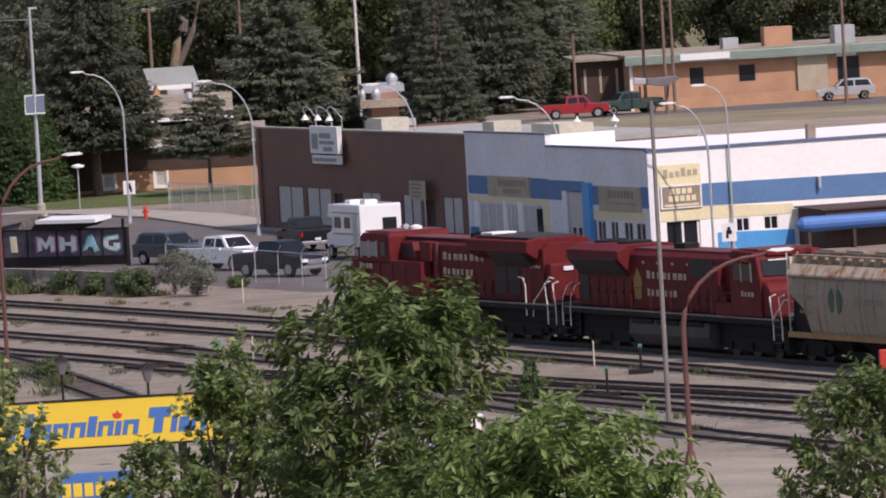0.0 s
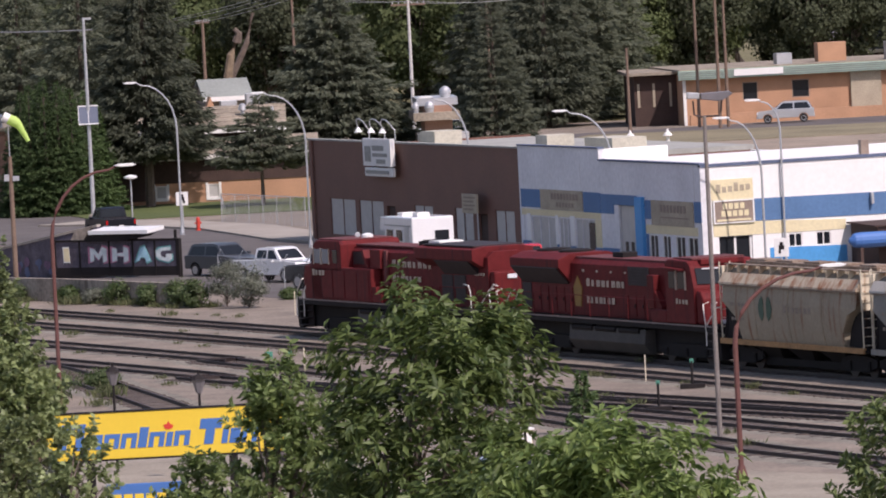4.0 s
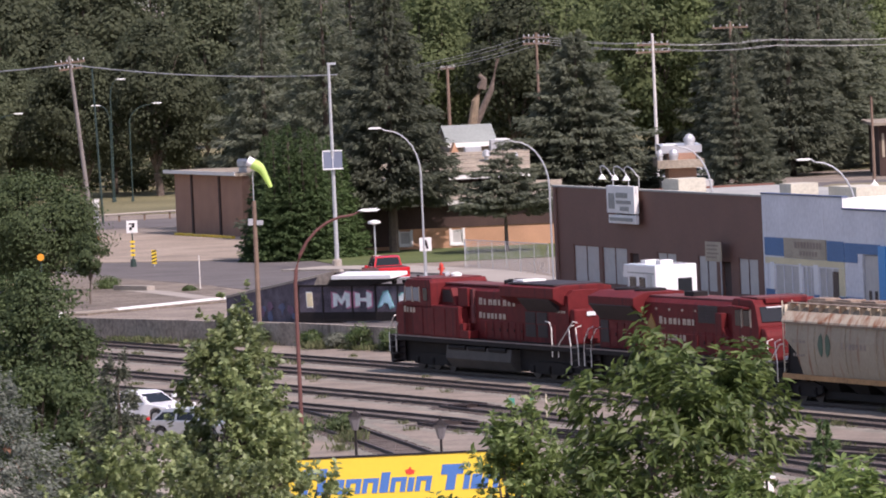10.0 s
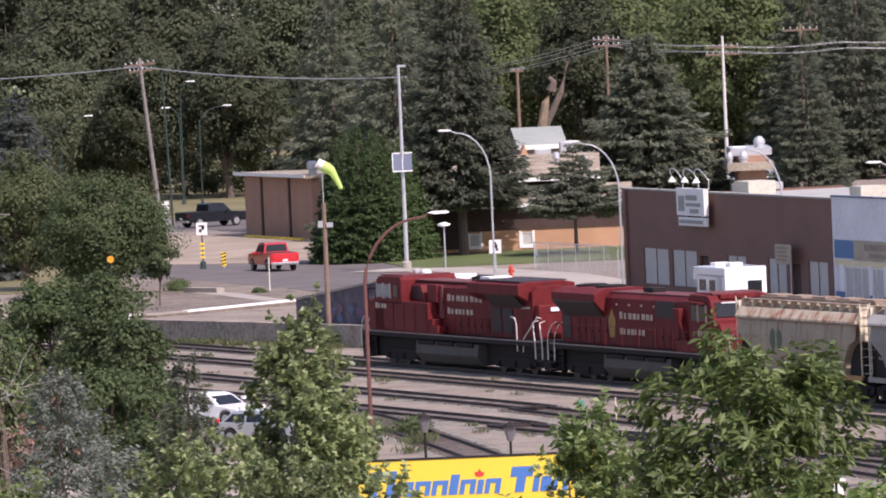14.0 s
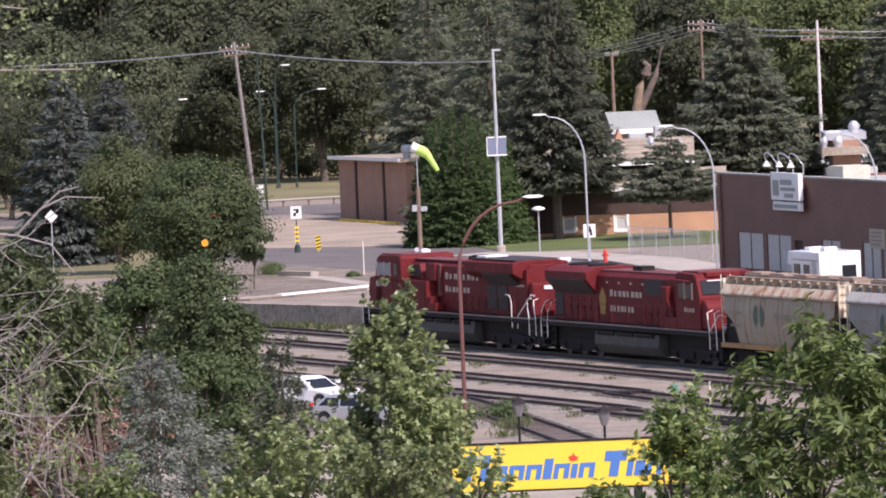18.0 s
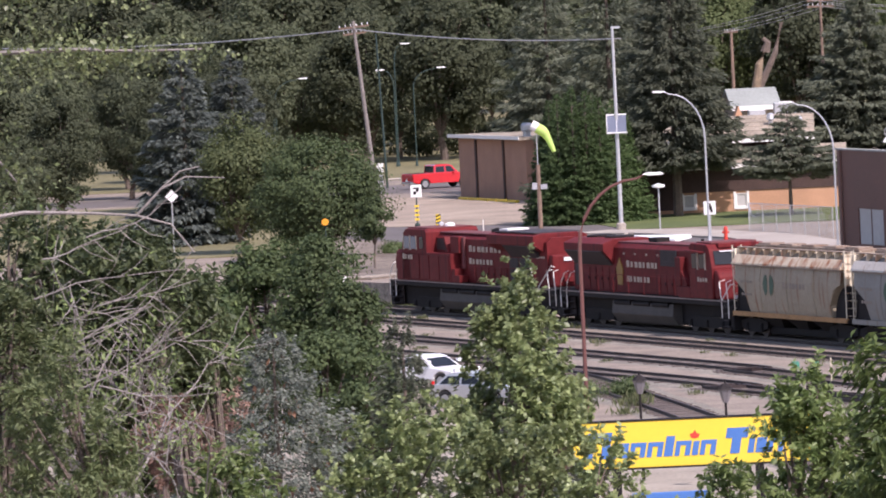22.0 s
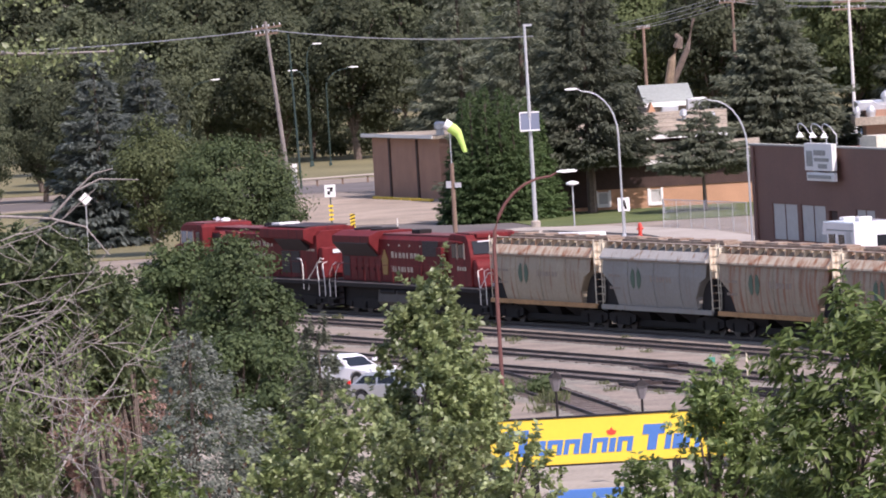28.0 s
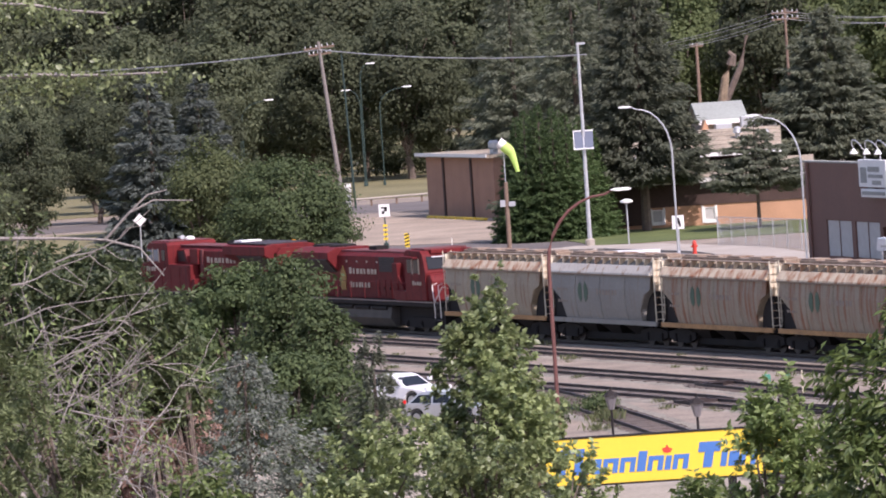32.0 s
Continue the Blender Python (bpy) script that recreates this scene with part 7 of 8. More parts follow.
# ---- poles, signs, fences ----
def arch_lamp(x, y, h, reach, way, r, paint, label, head_mat=None, group="street lamps", bend=2.2):
    """A street lamp whose pole bends over into a long arm; way: unit vector (x, y) of the arm."""
    l = thing("street_lamp", pose(x, y, 0), label, "street lamp", group)
    pts = [(0, 0, 0), (0, 0, h - bend)]
    for k in range(1, 8):
        a = math.pi / 2 * k / 7
        pts.append((way[0] * reach * 0.75 * (1 - math.cos(a)), way[1] * reach * 0.75 * (1 - math.cos(a)), h - bend + bend * 0.95 * math.sin(a)))
    pts.append((way[0] * reach * 0.85, way[1] * reach * 0.85, h))
    part("pole", tube(B(), pts, r, r * 0.5, 9), paint, l)
    ang = math.degrees(math.atan2(way[1], way[0]))
    hd = part("lamp_head", prism(B(), [(-0.2, 0.0), (0.1, -0.06), (0.6, -0.05), (0.72, 0.01), (0.55, 0.07), (0, 0.06)], -0.13, 0.13, "y", 0.02), head_mat or LAMPWHITE, l, "pale lamp head")
    hd.matrix_basis = pose(way[0] * reach * 0.88, way[1] * reach * 0.88, h + 0.02, 0, 0, ang)
    part("base_plate", lathe(B(), [(r * 2.2, 0), (r * 2.2, 0.15), (r * 1.3, 0.5)], 0, 0, 0, 10), paint, l)
    return l


def sign_post(x, y, h, w, hh, face, label, mark=None, post=None, turn=0, diamond=False):
    s = thing("road_sign", pose(x, y, 0, 0, 0, turn), label, "road sign", "road signs")
    part("post", tube(B(), [(0, 0.05, 0), (0, 0.05, h + hh * 0.4)], 0.045, seg=8), post or GALV, s)
    if diamond:
        p = part("panel", prism(B(), [(0, h - hh * 0.7), (w * 0.7, h), (0, h + hh * 0.7), (-w * 0.7, h)], -0.02, 0.02), face, s)
    else:
        p = part("panel", box(B(), -w / 2, w / 2, -0.02, 0.02, h - hh / 2, h + hh / 2, 0.01), face, s)
    if mark:
        bm = B()
        for a, b, c, d in mark:
            box(bm, a, b, -0.035, -0.02, h + c, h + d)
        part("symbol", bm, BLACK, p)
    return s


def utility_pole(x, y, h, label, arms=((0.0,),), r=0.16, wood=None, turn=0):
    u = thing("utility_pole", pose(x, y, 0, 0, 0, turn), label, "utility pole", "utility poles")
    part("pole", tube(B(), [(0, 0, -0.2), (0, 0, h)], r, r * 0.62, 9), wood or WOODPOLE, u)
    for z, w in arms:
        a = part("crossarm", box(B(), -w, w, -0.08, 0.08, z - 0.07, z + 0.07), WOODPOLE, u)
        for k in range(6):
            xx = -w * 0.92 + w * 1.84 * k / 5
            part("insulator", lathe(B(), [(0.03, 0), (0.06, 0.06), (0.03, 0.1), (0.05, 0.15), (0.02, 0.2)], xx, 0, z + 0.07, 8), GALV, a)
    return u


def wire(a, b, sag, r=0.025, label="thin overhead power line between poles"):
    pts = []
    a, b = Vector(a), Vector(b)
    for k in range(13):
        t = k / 12
        p = a.lerp(b, t)
        p.z -= sag * 4 * t * (1 - t)
        pts.append(p)
    return single("power_line", tube(B(), pts, r, seg=5), LINE, Matrix(), label, "power line", "power lines")


def chain_fence(pts, h, label, step=2.4, mat_post=None, angle_top=False, gap=0.16, r=0.005):
    f = thing("chain_link_fence", Matrix(), label, "fence")
    for i in range(len(pts) - 1):
        a, b = Vector((*pts[i], 0)), Vector((*pts[i + 1], 0))
        n = max(1, int((b - a).length / step))
        for k in range(n + (1 if i == len(pts) - 2 else 0)):
            p = a.lerp(b, k / n)
            q = [p, p + Vector((0, 0, h))]
            if angle_top:
                q.append(p + Vector((0.18, -0.25, h + 0.3)))
            part("post", tube(B(), q, 0.028, seg=6), mat_post or GALV, f)
        part("top_rail", tube(B(), [a + Vector((0, 0, h)), b + Vector((0, 0, h))], 0.025, seg=5), GALV, f)
        bm = B()
        L = (b - a).length
        m_ = int(L / gap)
        for k in range(m_):
            for s in (0, 1):
                p = a.lerp(b, k / m_)
                q = a.lerp(b, min(1.0, (k + h / gap) / m_)) if s == 0 else a.lerp(b, max(0.0, (k - h / gap) / m_))
                tube(bm, [p + Vector((0, 0, 0.05)), q + Vector((0, 0, h))], r, seg=3)
        part("mesh_wire", bm, GALV, f)
    return f


def build_poles():
    # white mast with solar panels
    s = thing("solar_mast", pose(-3.8, 519.8, 0), "tall pale mast with solar panels at a crossing", "mast")
    part("pole", tube(B(), [(0, 0, 0), (0, 0, 13.5)], 0.16, 0.09, 10), GALV, s)
    part("footing", lathe(B(), [(0.32, 0), (0.32, 0.5), (0.2, 0.6)], 0, 0, 0, 12), CONCRETE, s)
    part("top_bracket", box(B(), -0.1, 0.5, -0.05, 0.05, 13.35, 13.5), GALV, s)
    for x in (-0.62, 0.03):
        pn = part("solar_panel", prism(B(), [(-0.3, 6.55), (-0.26, 6.52), (0.06, 7.68), (0.02, 7.7)], x, x + 0.6, "x"), PANELGLASS, s, "blue solar panel")
        parts("panel_frame", ((x - 0.03, x + 0.63, -0.36, -0.28, 6.48, 6.56), (x - 0.03, x + 0.63, -0.02, 0.06, 7.66, 7.74)), LAMPWHITE, pn)
        part("panel_edge", prism(B(), [(-0.34, 6.52), (-0.26, 6.5), (0.08, 7.7), (0.0, 7.72)], x - 0.04, x, "x"), LAMPWHITE, pn)
    way = (-0.97, -0.1)
    arch_lamp(1.85, 493.0, 9.6, 2.9, way, 0.066, GALV, "grey arched street lamp beside the road", bend=3.0)
    arch_lamp(9.25, 464.0, 9.25, 2.8, way, 0.066, GALV, "grey arched street lamp beside the road", bend=3.0)
    arch_lamp(18.1, 447.0, 8.9, 2.4, way, 0.066, GALV, "grey arched street lamp by the brown shop", bend=3.0)
    arch_lamp(25.2, 430.0, 8.2, 2.9, way, 0.066, GALV, "grey arched street lamp by the white shop", bend=3.0)
    arch_lamp(31.6, 408.0, 8.0, 2.0, way, 0.066, GALV, "grey arched street lamp by the corner shop", bend=3.0)
    arch_lamp(32.9, 411, 8.75, 1.3, way, 0.06, GALV, "slim grey street lamp beside the corner shop", bend=1.6)
    arch_lamp(-4.15, 326.0, 9.75, 3.3, (1.0, 0.05), 0.088, REDPOLE, "rust-red curved yard lamp with pale head", bend=2.9)
    arch_lamp(19.35, 265.0, 7.05, 3.6, (1.0, 0.05), 0.095, REDPOLE, "rust-red curved yard lamp with pale head", bend=2.4)
    # floodlight pole in the yard
    f = thing("floodlight_pole", pose(20.1, 285, 0), "grey pole with a wide floodlight head", "floodlight")
    part("pole", tube(B(), [(0, 0, 0), (0, 0, 6.0), (0, 0, 11.75)], 0.10, 0.07, 10), GREYPOLE, f)
    br = part("bracket", tube(B(), [(-0.38, 0, 12.3), (-0.36, 0, 11.8), (-0.2, 0, 11.72), (0.5, 0, 11.72), (0.62, 0, 11.9), (0.66, 0, 12.3)], 0.035), STEEL, f)
    part("lamp_housing", prism(B(), [(-0.1, 12.34), (-0.1, 12.56), (0.95, 12.6), (1.05, 12.5), (0.7, 12.28), (0.5, 12.26)], -0.3, 0.3, "y", 0.03), LANTERNGLASS, br, "grey floodlight hood")
    part("side_lamp", prism(B(), [(-0.6, 12.38), (-0.6, 12.62), (-0.15, 12.58), (-0.15, 12.36)], -0.2, 0.2, "y", 0.03), GALV, br)
    # windsock
    w = thing("windsock", pose(-7.35, 420.0, 0), "lime green windsock on a wooden pole", "windsock")
    part("pole", tube(B(), [(0, 0, 0), (0, 0, 7.6)], 0.15, 0.11, 9), WOODPOLE, w)
    parts("lamp_box", ((-0.35, -0.08, -0.15, 0.15, 6.3, 6.65), (0.1, 0.45, -0.15, 0.15, 6.3, 6.55)), GALV, w)
    part("thin_mast", tube(B(), [(0, 0, 7.5), (0, 0, 9.7)], 0.03, seg=6), GALV, w)
    def cloth(rings, seg=14):
        """A bowed sleeve of cloth: rings of (x, z, radius, lean), open at the mouth."""
        bm = B()
        rows_ = []
        for x, z, r, lean in rings:
            a = math.radians(lean)
            rows_.append([bm.verts.new((x + r * math.cos(k * 2 * math.pi / seg) * math.cos(a), r * math.sin(k * 2 * math.pi / seg), z - r * math.cos(k * 2 * math.pi / seg) * math.sin(a))) for k in range(seg)])
        for p, q in zip(rows_, rows_[1:]):
            for k in range(seg):
                bm.faces.new((p[k], p[(k + 1) % seg], q[(k + 1) % seg], q[k]))
        return bm
    sk = part("sock", cloth([(-0.10, 0.26, 0.27, -18), (-0.19, 0.48, 0.285, -14), (-0.25, 0.72, 0.265, -4), (-0.25, 0.90, 0.21, 8), (-0.19, 1.2, 0.165, 13), (-0.10, 1.55, 0.14, 14), (-0.02, 1.85, 0.11, 15)]), SOCK, w, "lime green cloth sock")
    part("mouth_band", cloth([(0.0, -0.03, 0.255, -22), (-0.05, 0.12, 0.272, -22), (-0.103, 0.27, 0.275, -18)]), WHITE, sk, "pale upper band of the sock")
    MOVERS["sock"] = sk
    # lanterns
    for x, y, h in ((-1.7, 285, 3.9), (1.35, 280, 3.75), (12.0, 262, 3.0)):
        l = thing("lantern_post", pose(x, y, 0), "old-style dark lantern on a post", "lantern", "lanterns")
        part("post", tube(B(), [(0, 0, 0), (0, 0, h - 0.75)], 0.06, 0.045, 8), BLACK, l)
        lm = part("lantern_glass", lathe(B(), [(0.1, 0), (0.24, 0.48), (0.24, 0.5)], 0, 0, h - 0.75, 6), LANTERNGLASS, l, "grey glass lantern")
        part("lantern_cap", lathe(B(), [(0.3, 0), (0.12, 0.16), (0.04, 0.2), (0.02, 0.34)], 0, 0, h - 0.26, 6), BLACK, lm)
    # crossing signs and small posts
    sign_post(1.95, 494.5, 2.2, 0.75, 0.85, WHITE, "white crossing sign with dark symbol", ((-0.08, 0.08, 0.12, 0.28), (-0.14, 0.14, -0.1, 0.12), (-0.16, -0.04, -0.3, -0.1), (0.04, 0.18, -0.28, -0.1)))
    sign_post(32.2, 405.0, 1.3, 0.75, 0.95, WHITE, "white crossing sign by the corner shop", ((-0.08, 0.08, 0.12, 0.28), (-0.14, 0.14, -0.1, 0.12), (-0.16, -0.04, -0.3, -0.1)))
    s7 = sign_post(-17.75, 537.0, 2.75, 0.75, 0.85, WHITE, "white arrow sign on a striped post", ((-0.2, 0.2, 0.14, 0.24), (0.0, 0.18, -0.06, 0.14), (-0.18, 0.0, -0.24, -0.02)), GREENPOLE)
    bm = B()
    for k in range(4):
        box(bm, -0.16, 0.16, -0.03, 0.0, 0.75 + k * 0.3, 0.9 + k * 0.3)
    part("hazard_stripes", bm, YELLOW, s7, "yellow and black hazard stripes")
    part("post_base", lathe(B(), [(0.22, 0), (0.18, 0.5), (0.06, 0.6)], 0, 0.05, 0, 10), GREENPOLE, s7)
    hz = thing("hazard_marker", pose(-16.3, 536.0, 0), "yellow and black striped hazard marker", "marker")
    part("board", box(B(), -0.17, 0.17, -0.02, 0.02, 0.2, 1.15), YELLOW, hz)
    bm = B()
    for k in range(4):
        prism(bm, [(-0.17, 0.25 + k * 0.23), (0.17, 0.36 + k * 0.23), (0.17, 0.46 + k * 0.23), (-0.17, 0.35 + k * 0.23)], -0.03, -0.02)
    part("stripes", bm, BLACK, hz)
    part("post", box(B(), -0.03, 0.03, 0.02, 0.06, 0, 0.6), GALV, hz)
    sign_post(-33.3, 520.0, 3.7, 0.62, 0.62, WHITE, "pale diamond road sign on a post", None, GALV, 0, True)
    sg = sign_post(-22.0, 491.8, 2.55, 0.1, 0.3, BLACK, "orange signal disc among the leaves", None, GREENPOLE)
    part("disc", lathe(B(), [(0.22, -0.06), (0.22, 0.0), (0.15, 0.04)], 0, -0.05, 2.55, 14, "y"), ORANGE, sg, "orange round face")
    wl = thing("path_lamp", pose(-1.25, 518.0, 0), "small white mushroom lamp on a post", "lamp")
    part("post", tube(B(), [(0, 0, 0), (0, 0, 2.85)], 0.05), GALV, wl)
    part("lamp_head", lathe(B(), [(0.1, 0), (0.42, 0.08), (0.42, 0.2), (0.1, 0.3)], 0, 0, 2.8, 14), LAMPWHITE, wl)
    hy = thing("fire_hydrant", pose(2.9, 498.0, 0), "red fire hydrant on the pavement", "hydrant")
    part("barrel", lathe(B(), [(0.17, 0), (0.17, 0.08), (0.12, 0.1), (0.12, 0.6), (0.15, 0.62), (0.12, 0.78), (0.04, 0.88)], 0, 0, 0, 12), SAFETYRED, hy)
    part("outlet", lathe(B(), [(0.06, -0.22), (0.06, 0.22)], 0, 0, 0.5, 8, "x"), SAFETYRED, hy)
    # poles beyond
    up = utility_pole(-23.6, 620.0, 13.7, "tall leaning wooden utility pole with crossarms", ((13.2, 1.2), (12.7, 0.9)), 0.2, GREYPOLE, turn=0)
    up.matrix_basis = pose(-23.6, 620.0, 0, 0, -5, 0)
    single("slim_dark_pole", tube(B(), [(0.35, 0, 0), (0, 0, 12.4)], 0.1, 0.07, 8), GREENPOLE, pose(-23.5, 632.0, 0), "slim dark pole behind the leaning utility pole", "pole")
    utility_pole(21.6, 640.0, 13.2, "pale utility pole with double crossarms", ((12.3, 1.3), (11.7, 1.4)), 0.17, PALEPOLE, turn=5)
    utility_pole(12.4, 650.0, 13.6, "utility pole behind the spruces", ((13.2, 1.1), (12.7, 1.1)), 0.16, turn=0)
    utility_pole(5.3, 690.0, 10.6, "short brown utility pole behind the pale house", ((10.4, 0.6),), 0.2)
    utility_pole(28.8, 660.0, 13.7, "utility pole behind the spruces", ((13.2, 1.5),), 0.16, turn=0)
    for x, y, h, arms in ((47.3, 652, 13.5, ((12.6, 1.2),)), (48.2, 655, 11.5, ()), (46.0, 658, 11.0, ()), (62.0, 650, 13.0, ((12.3, 1.3),)), (40.0, 655, 7.0, ())):
        utility_pole(x, y, h, "brown wooden utility pole on the far road", arms, 0.16)
    wire((-24.75, 620, 13.0), (-3.6, 572, 11.95), 0.45, 0.045)
    wire((-24.75, 620, 13.0), (-75, 680, 13.8), 1.2, 0.05)
    for k in range(4):
        o, z = (k - 1.5) * 0.6, -0.5 * (k % 2)
        wire((12.4 + o, 650, 13.3 + z), (21.6 + o, 640, 12.45 + z), 0.25, 0.018)
        wire((21.6 + o, 640, 12.45 + z), (31.5 + o, 650, 12.2 + z), 0.3, 0.018)
        wire((12.4 + o, 650, 13.3 + z), (-3.0 + o, 668, 10.6 + z), 0.5, 0.018)
        wire((31.5 + o, 650, 12.2 + z), (62.0 + o, 650, 12.9 + z), 0.7, 0.018)
    for x, y, h, reach, sd in ((-34.9, 690, 7.8, 2.5, -1), (-34.7, 690, 8.1, 2.5, 1), (-22.6, 690, 8.5, 2.5, 1), (-24.3, 690, 8.5, 1.0, -1), (-24.2, 691, 10.7, 0.8, 1)):
        arch_lamp(x, y, h, reach, (sd * 1.0, 0.0), 0.062, GREENPOLE, "green street lamp pole by the park", bend=1.6, group="park lamps")


def build_street_things():
    """Small things along the street: a slim post, guard rail, roof vents, a box on the leaning pole."""
    single("slim_post", tube(B(), [(0, 0, 0), (0, 0, 2.2)], 0.035, 0.03), HANDRAIL, pose(-12.2, 492.8, 0), "slim pale post beside the street", "post")
    gr_ = thing("guard_rail", Matrix(), "low pale guard rail along the park road", "guard rail")
    a, b = Vector((-27.0, 632.8, 0)), Vector((-15.0, 640.0, 0))
    part("beam", tube(B(), [a + Vector((0, 0, 0.62)), b + Vector((0, 0, 0.62))], 0.1, 0.1, 6), CONCRETE, gr_)
    for k in range(6):
        p = a.lerp(b, (k + 0.5) / 6)
        part("post", box(B(), p.x - 0.08, p.x + 0.08, p.y + 0.1, p.y + 0.25, 0, 0.7), WOODPOLE, gr_)
    for x, y in ((37.9, 620.9), (40.8, 620.2)):
        v = thing("vent_pipe", pose(x, y, 0.18), "white mushroom vent on the bank", "vent", "vents")
        part("pipe", lathe(B(), [(0.14, 0), (0.14, 0.7)], 0, 0, 0, 10), WHITE, v)
        part("cap", lathe(B(), [(0.38, 0.45), (0.3, 0.62), (0.12, 0.78), (0.05, 1.0)], 0, 0, 0, 12), WHITE, v)
    bx = thing("meter_box", pose(-23.2, 619.6, 0), "grey metal meter box by the leaning pole", "box")
    part("cabinet", box(B(), -0.2, 0.2, -0.15, 0.15, 0.2, 1.5, 0.03), GALV, bx)
    part("leg", box(B(), -0.05, 0.05, -0.05, 0.05, 0, 0.2), GALV, bx)
    part("notice", box(B(), -0.25, 0.25, -0.2, -0.16, 1.7, 2.4), WHITE, bx, "small white notice plate")
    part("notice_post", box(B(), -0.03, 0.03, -0.15, -0.1, 1.5, 2.4), GALV, bx)


def build_weeds():
    """Thin weeds and dry tufts between the tracks, along the walls and the kerbs."""
    rng = np.random.default_rng(77)
    spots = []
    for k in range(150):
        p = rail_xy(rng.uniform(-40, 120), rng.choice((-2.4, -7.4, -8.0, -13.8, -19.5, -22.0, 3.4, 4.5)) + rng.normal(0, 0.5))
        spots.append((p.x, p.y, rng.uniform(0.15, 0.5)))
    for k in range(70):
        t = rng.random()
        spots.append((-21.5 + 24.5 * t + rng.normal(0, 0.3), 438.5 - 38.5 * t + rng.normal(0, 0.5), rng.uniform(0.25, 0.7)))
    for k in range(7):
        spots.append((rng.uniform(-6.5, -1.5), rng.uniform(322, 342), rng.uniform(0.3, 0.8)))
    P, D, S = [], [], []
    for x, y, r in spots:
        n = int(60 * r / 0.4)
        q = rng.normal(size=(n, 3)) * np.array([r * 0.5, r * 0.8, 0.0]) + np.array([x, y, 0.02])
        P.append(q)
        D.append(rng.normal(size=(n, 3)) * 0.45 + np.array([0, 0, 1.0]))
        S.append(rng.uniform(0.4, 1.0, n) * r * 0.8)
    ob = new("weed_tufts", leaf_mesh("weed_tufts", np.concatenate(P), np.concatenate(D), np.concatenate(S), WEED, wide=0.16, seed=8))
    tagged(ob, "sparse dry weeds beside rails and walls", "weeds", kind="stuff")


def build_yard():
    # roadside tyre shop sign
    s = thing("roadside_sign", pose(0.156, 235.0, 0, 0, 0, 0), "wide yellow roadside sign with blue lettering bars", "sign")
    part("panel", box(B(), -3.75, 3.5, -0.12, 0.12, 3.92, 5.3, 0.02), YELLOW, s)
    part("panel_frame", box(box(B(), -3.8, 3.55, -0.14, 0.14, 5.3, 5.35), -3.8, 3.55, -0.14, 0.14, 3.87, 3.92), BLACK, s)
    bm = B()
    def slant(x0, x1, z0, z1):
        prism(bm, [(x0 + (z0 - 4.22) * 0.2, z0), (x1 + (z0 - 4.22) * 0.2, z0), (x1 + (z1 - 4.22) * 0.2, z1), (x0 + (z1 - 4.22) * 0.2, z1)], -0.135, -0.12)
    x = -3.3
    for kind, w_, h_ in (("n", 0.72, 0.78), ("n", 0.50, 0.44), ("n", 0.46, 0.44), ("n", 0.46, 0.44), ("i", 0.26, 0.60), ("n", 0.46, 0.44), ("i", 0.18, 0.42), ("n", 0.46, 0.44), ("gap", 0.14, 0), ("b", 0.66, 0.76), ("i", 0.18, 0.44), ("i", 0.30, 0.44), ("n", 0.46, 0.44)):
        z1 = 4.22 + h_
        if kind == "n":
            slant(x, x + w_ * 0.32, 4.22, z1)
            slant(x + w_ * 0.32, x + w_ * 0.66, z1 - 0.13, z1)
            slant(x + w_ * 0.66, x + w_, 4.22, z1)
        elif kind == "i":
            slant(x, x + w_, 4.22, z1)
        elif kind == "b":
            slant(x, x + w_, z1 - 0.3, z1)
            slant(x + w_ * 0.3, x + w_ * 0.72, 4.22, z1 - 0.3)
        x += w_ + 0.055
    part("lettering", bm, SIGNBLUE, s, "blue word shown as slanted bars")
    part("leaf_mark", prism(B(), [(0.0, 4.72), (0.12, 4.74), (0.17, 4.84), (0.07, 4.87), (0.02, 4.97), (-0.04, 4.88), (-0.14, 4.86), (-0.1, 4.75)], -0.135, -0.12), SIGNRED, s, "small red leaf mark")
    for x in (-2.35, 1.9):
        part("post", box(B(), x - 0.13, x + 0.13, -0.13, 0.13, 0, 3.87), BLACK, s)
    part("lower_panel", box(B(), -1.9, 0.35, -0.1, 0.1, 2.2, 3.15, 0.02), SIGNBLUE, s, "blue lower sign panel")
    bm = B()
    for i in range(6):
        box(bm, -1.75 + i * 0.33, -1.75 + i * 0.33 + 0.26, -0.115, -0.1, 2.45, 2.85)
    part("lower_lettering", bm, YELLOW, s, "yellow word shown as bars")
    part("lower_frame", box(box(B(), -1.95, -1.9, -0.12, 0.12, 2.15, 3.2), 0.35, 0.4, -0.12, 0.12, 2.15, 3.2), GALV, s)
    # shelter with painted panels, roof and bench wall
    sh = thing("painted_shelter", pose(0, 0, 0), "dark steel shelter with bright mural panels", "shelter")
    a, b = Vector((-5.5, 441.5, 0)), Vector((1.35, 436.0, 0))
    sh.matrix_basis = pose(a.x, a.y, 0, 0, 0, math.degrees(math.atan2(b.y - a.y, b.x - a.x)))
    L = (b - a).length
    part("mural_wall", box(B(), 0, L, 0, 0.12, 0.15, 2.05), MURAL, sh)
    part("frame", box(box(box(B(), -0.1, 0.0, -0.06, 0.18, 0, 2.2), L, L + 0.12, -0.06, 0.18, 0, 2.15), 0.0, L, -0.08, 0.2, 2.05, 2.15), BLACK, sh)
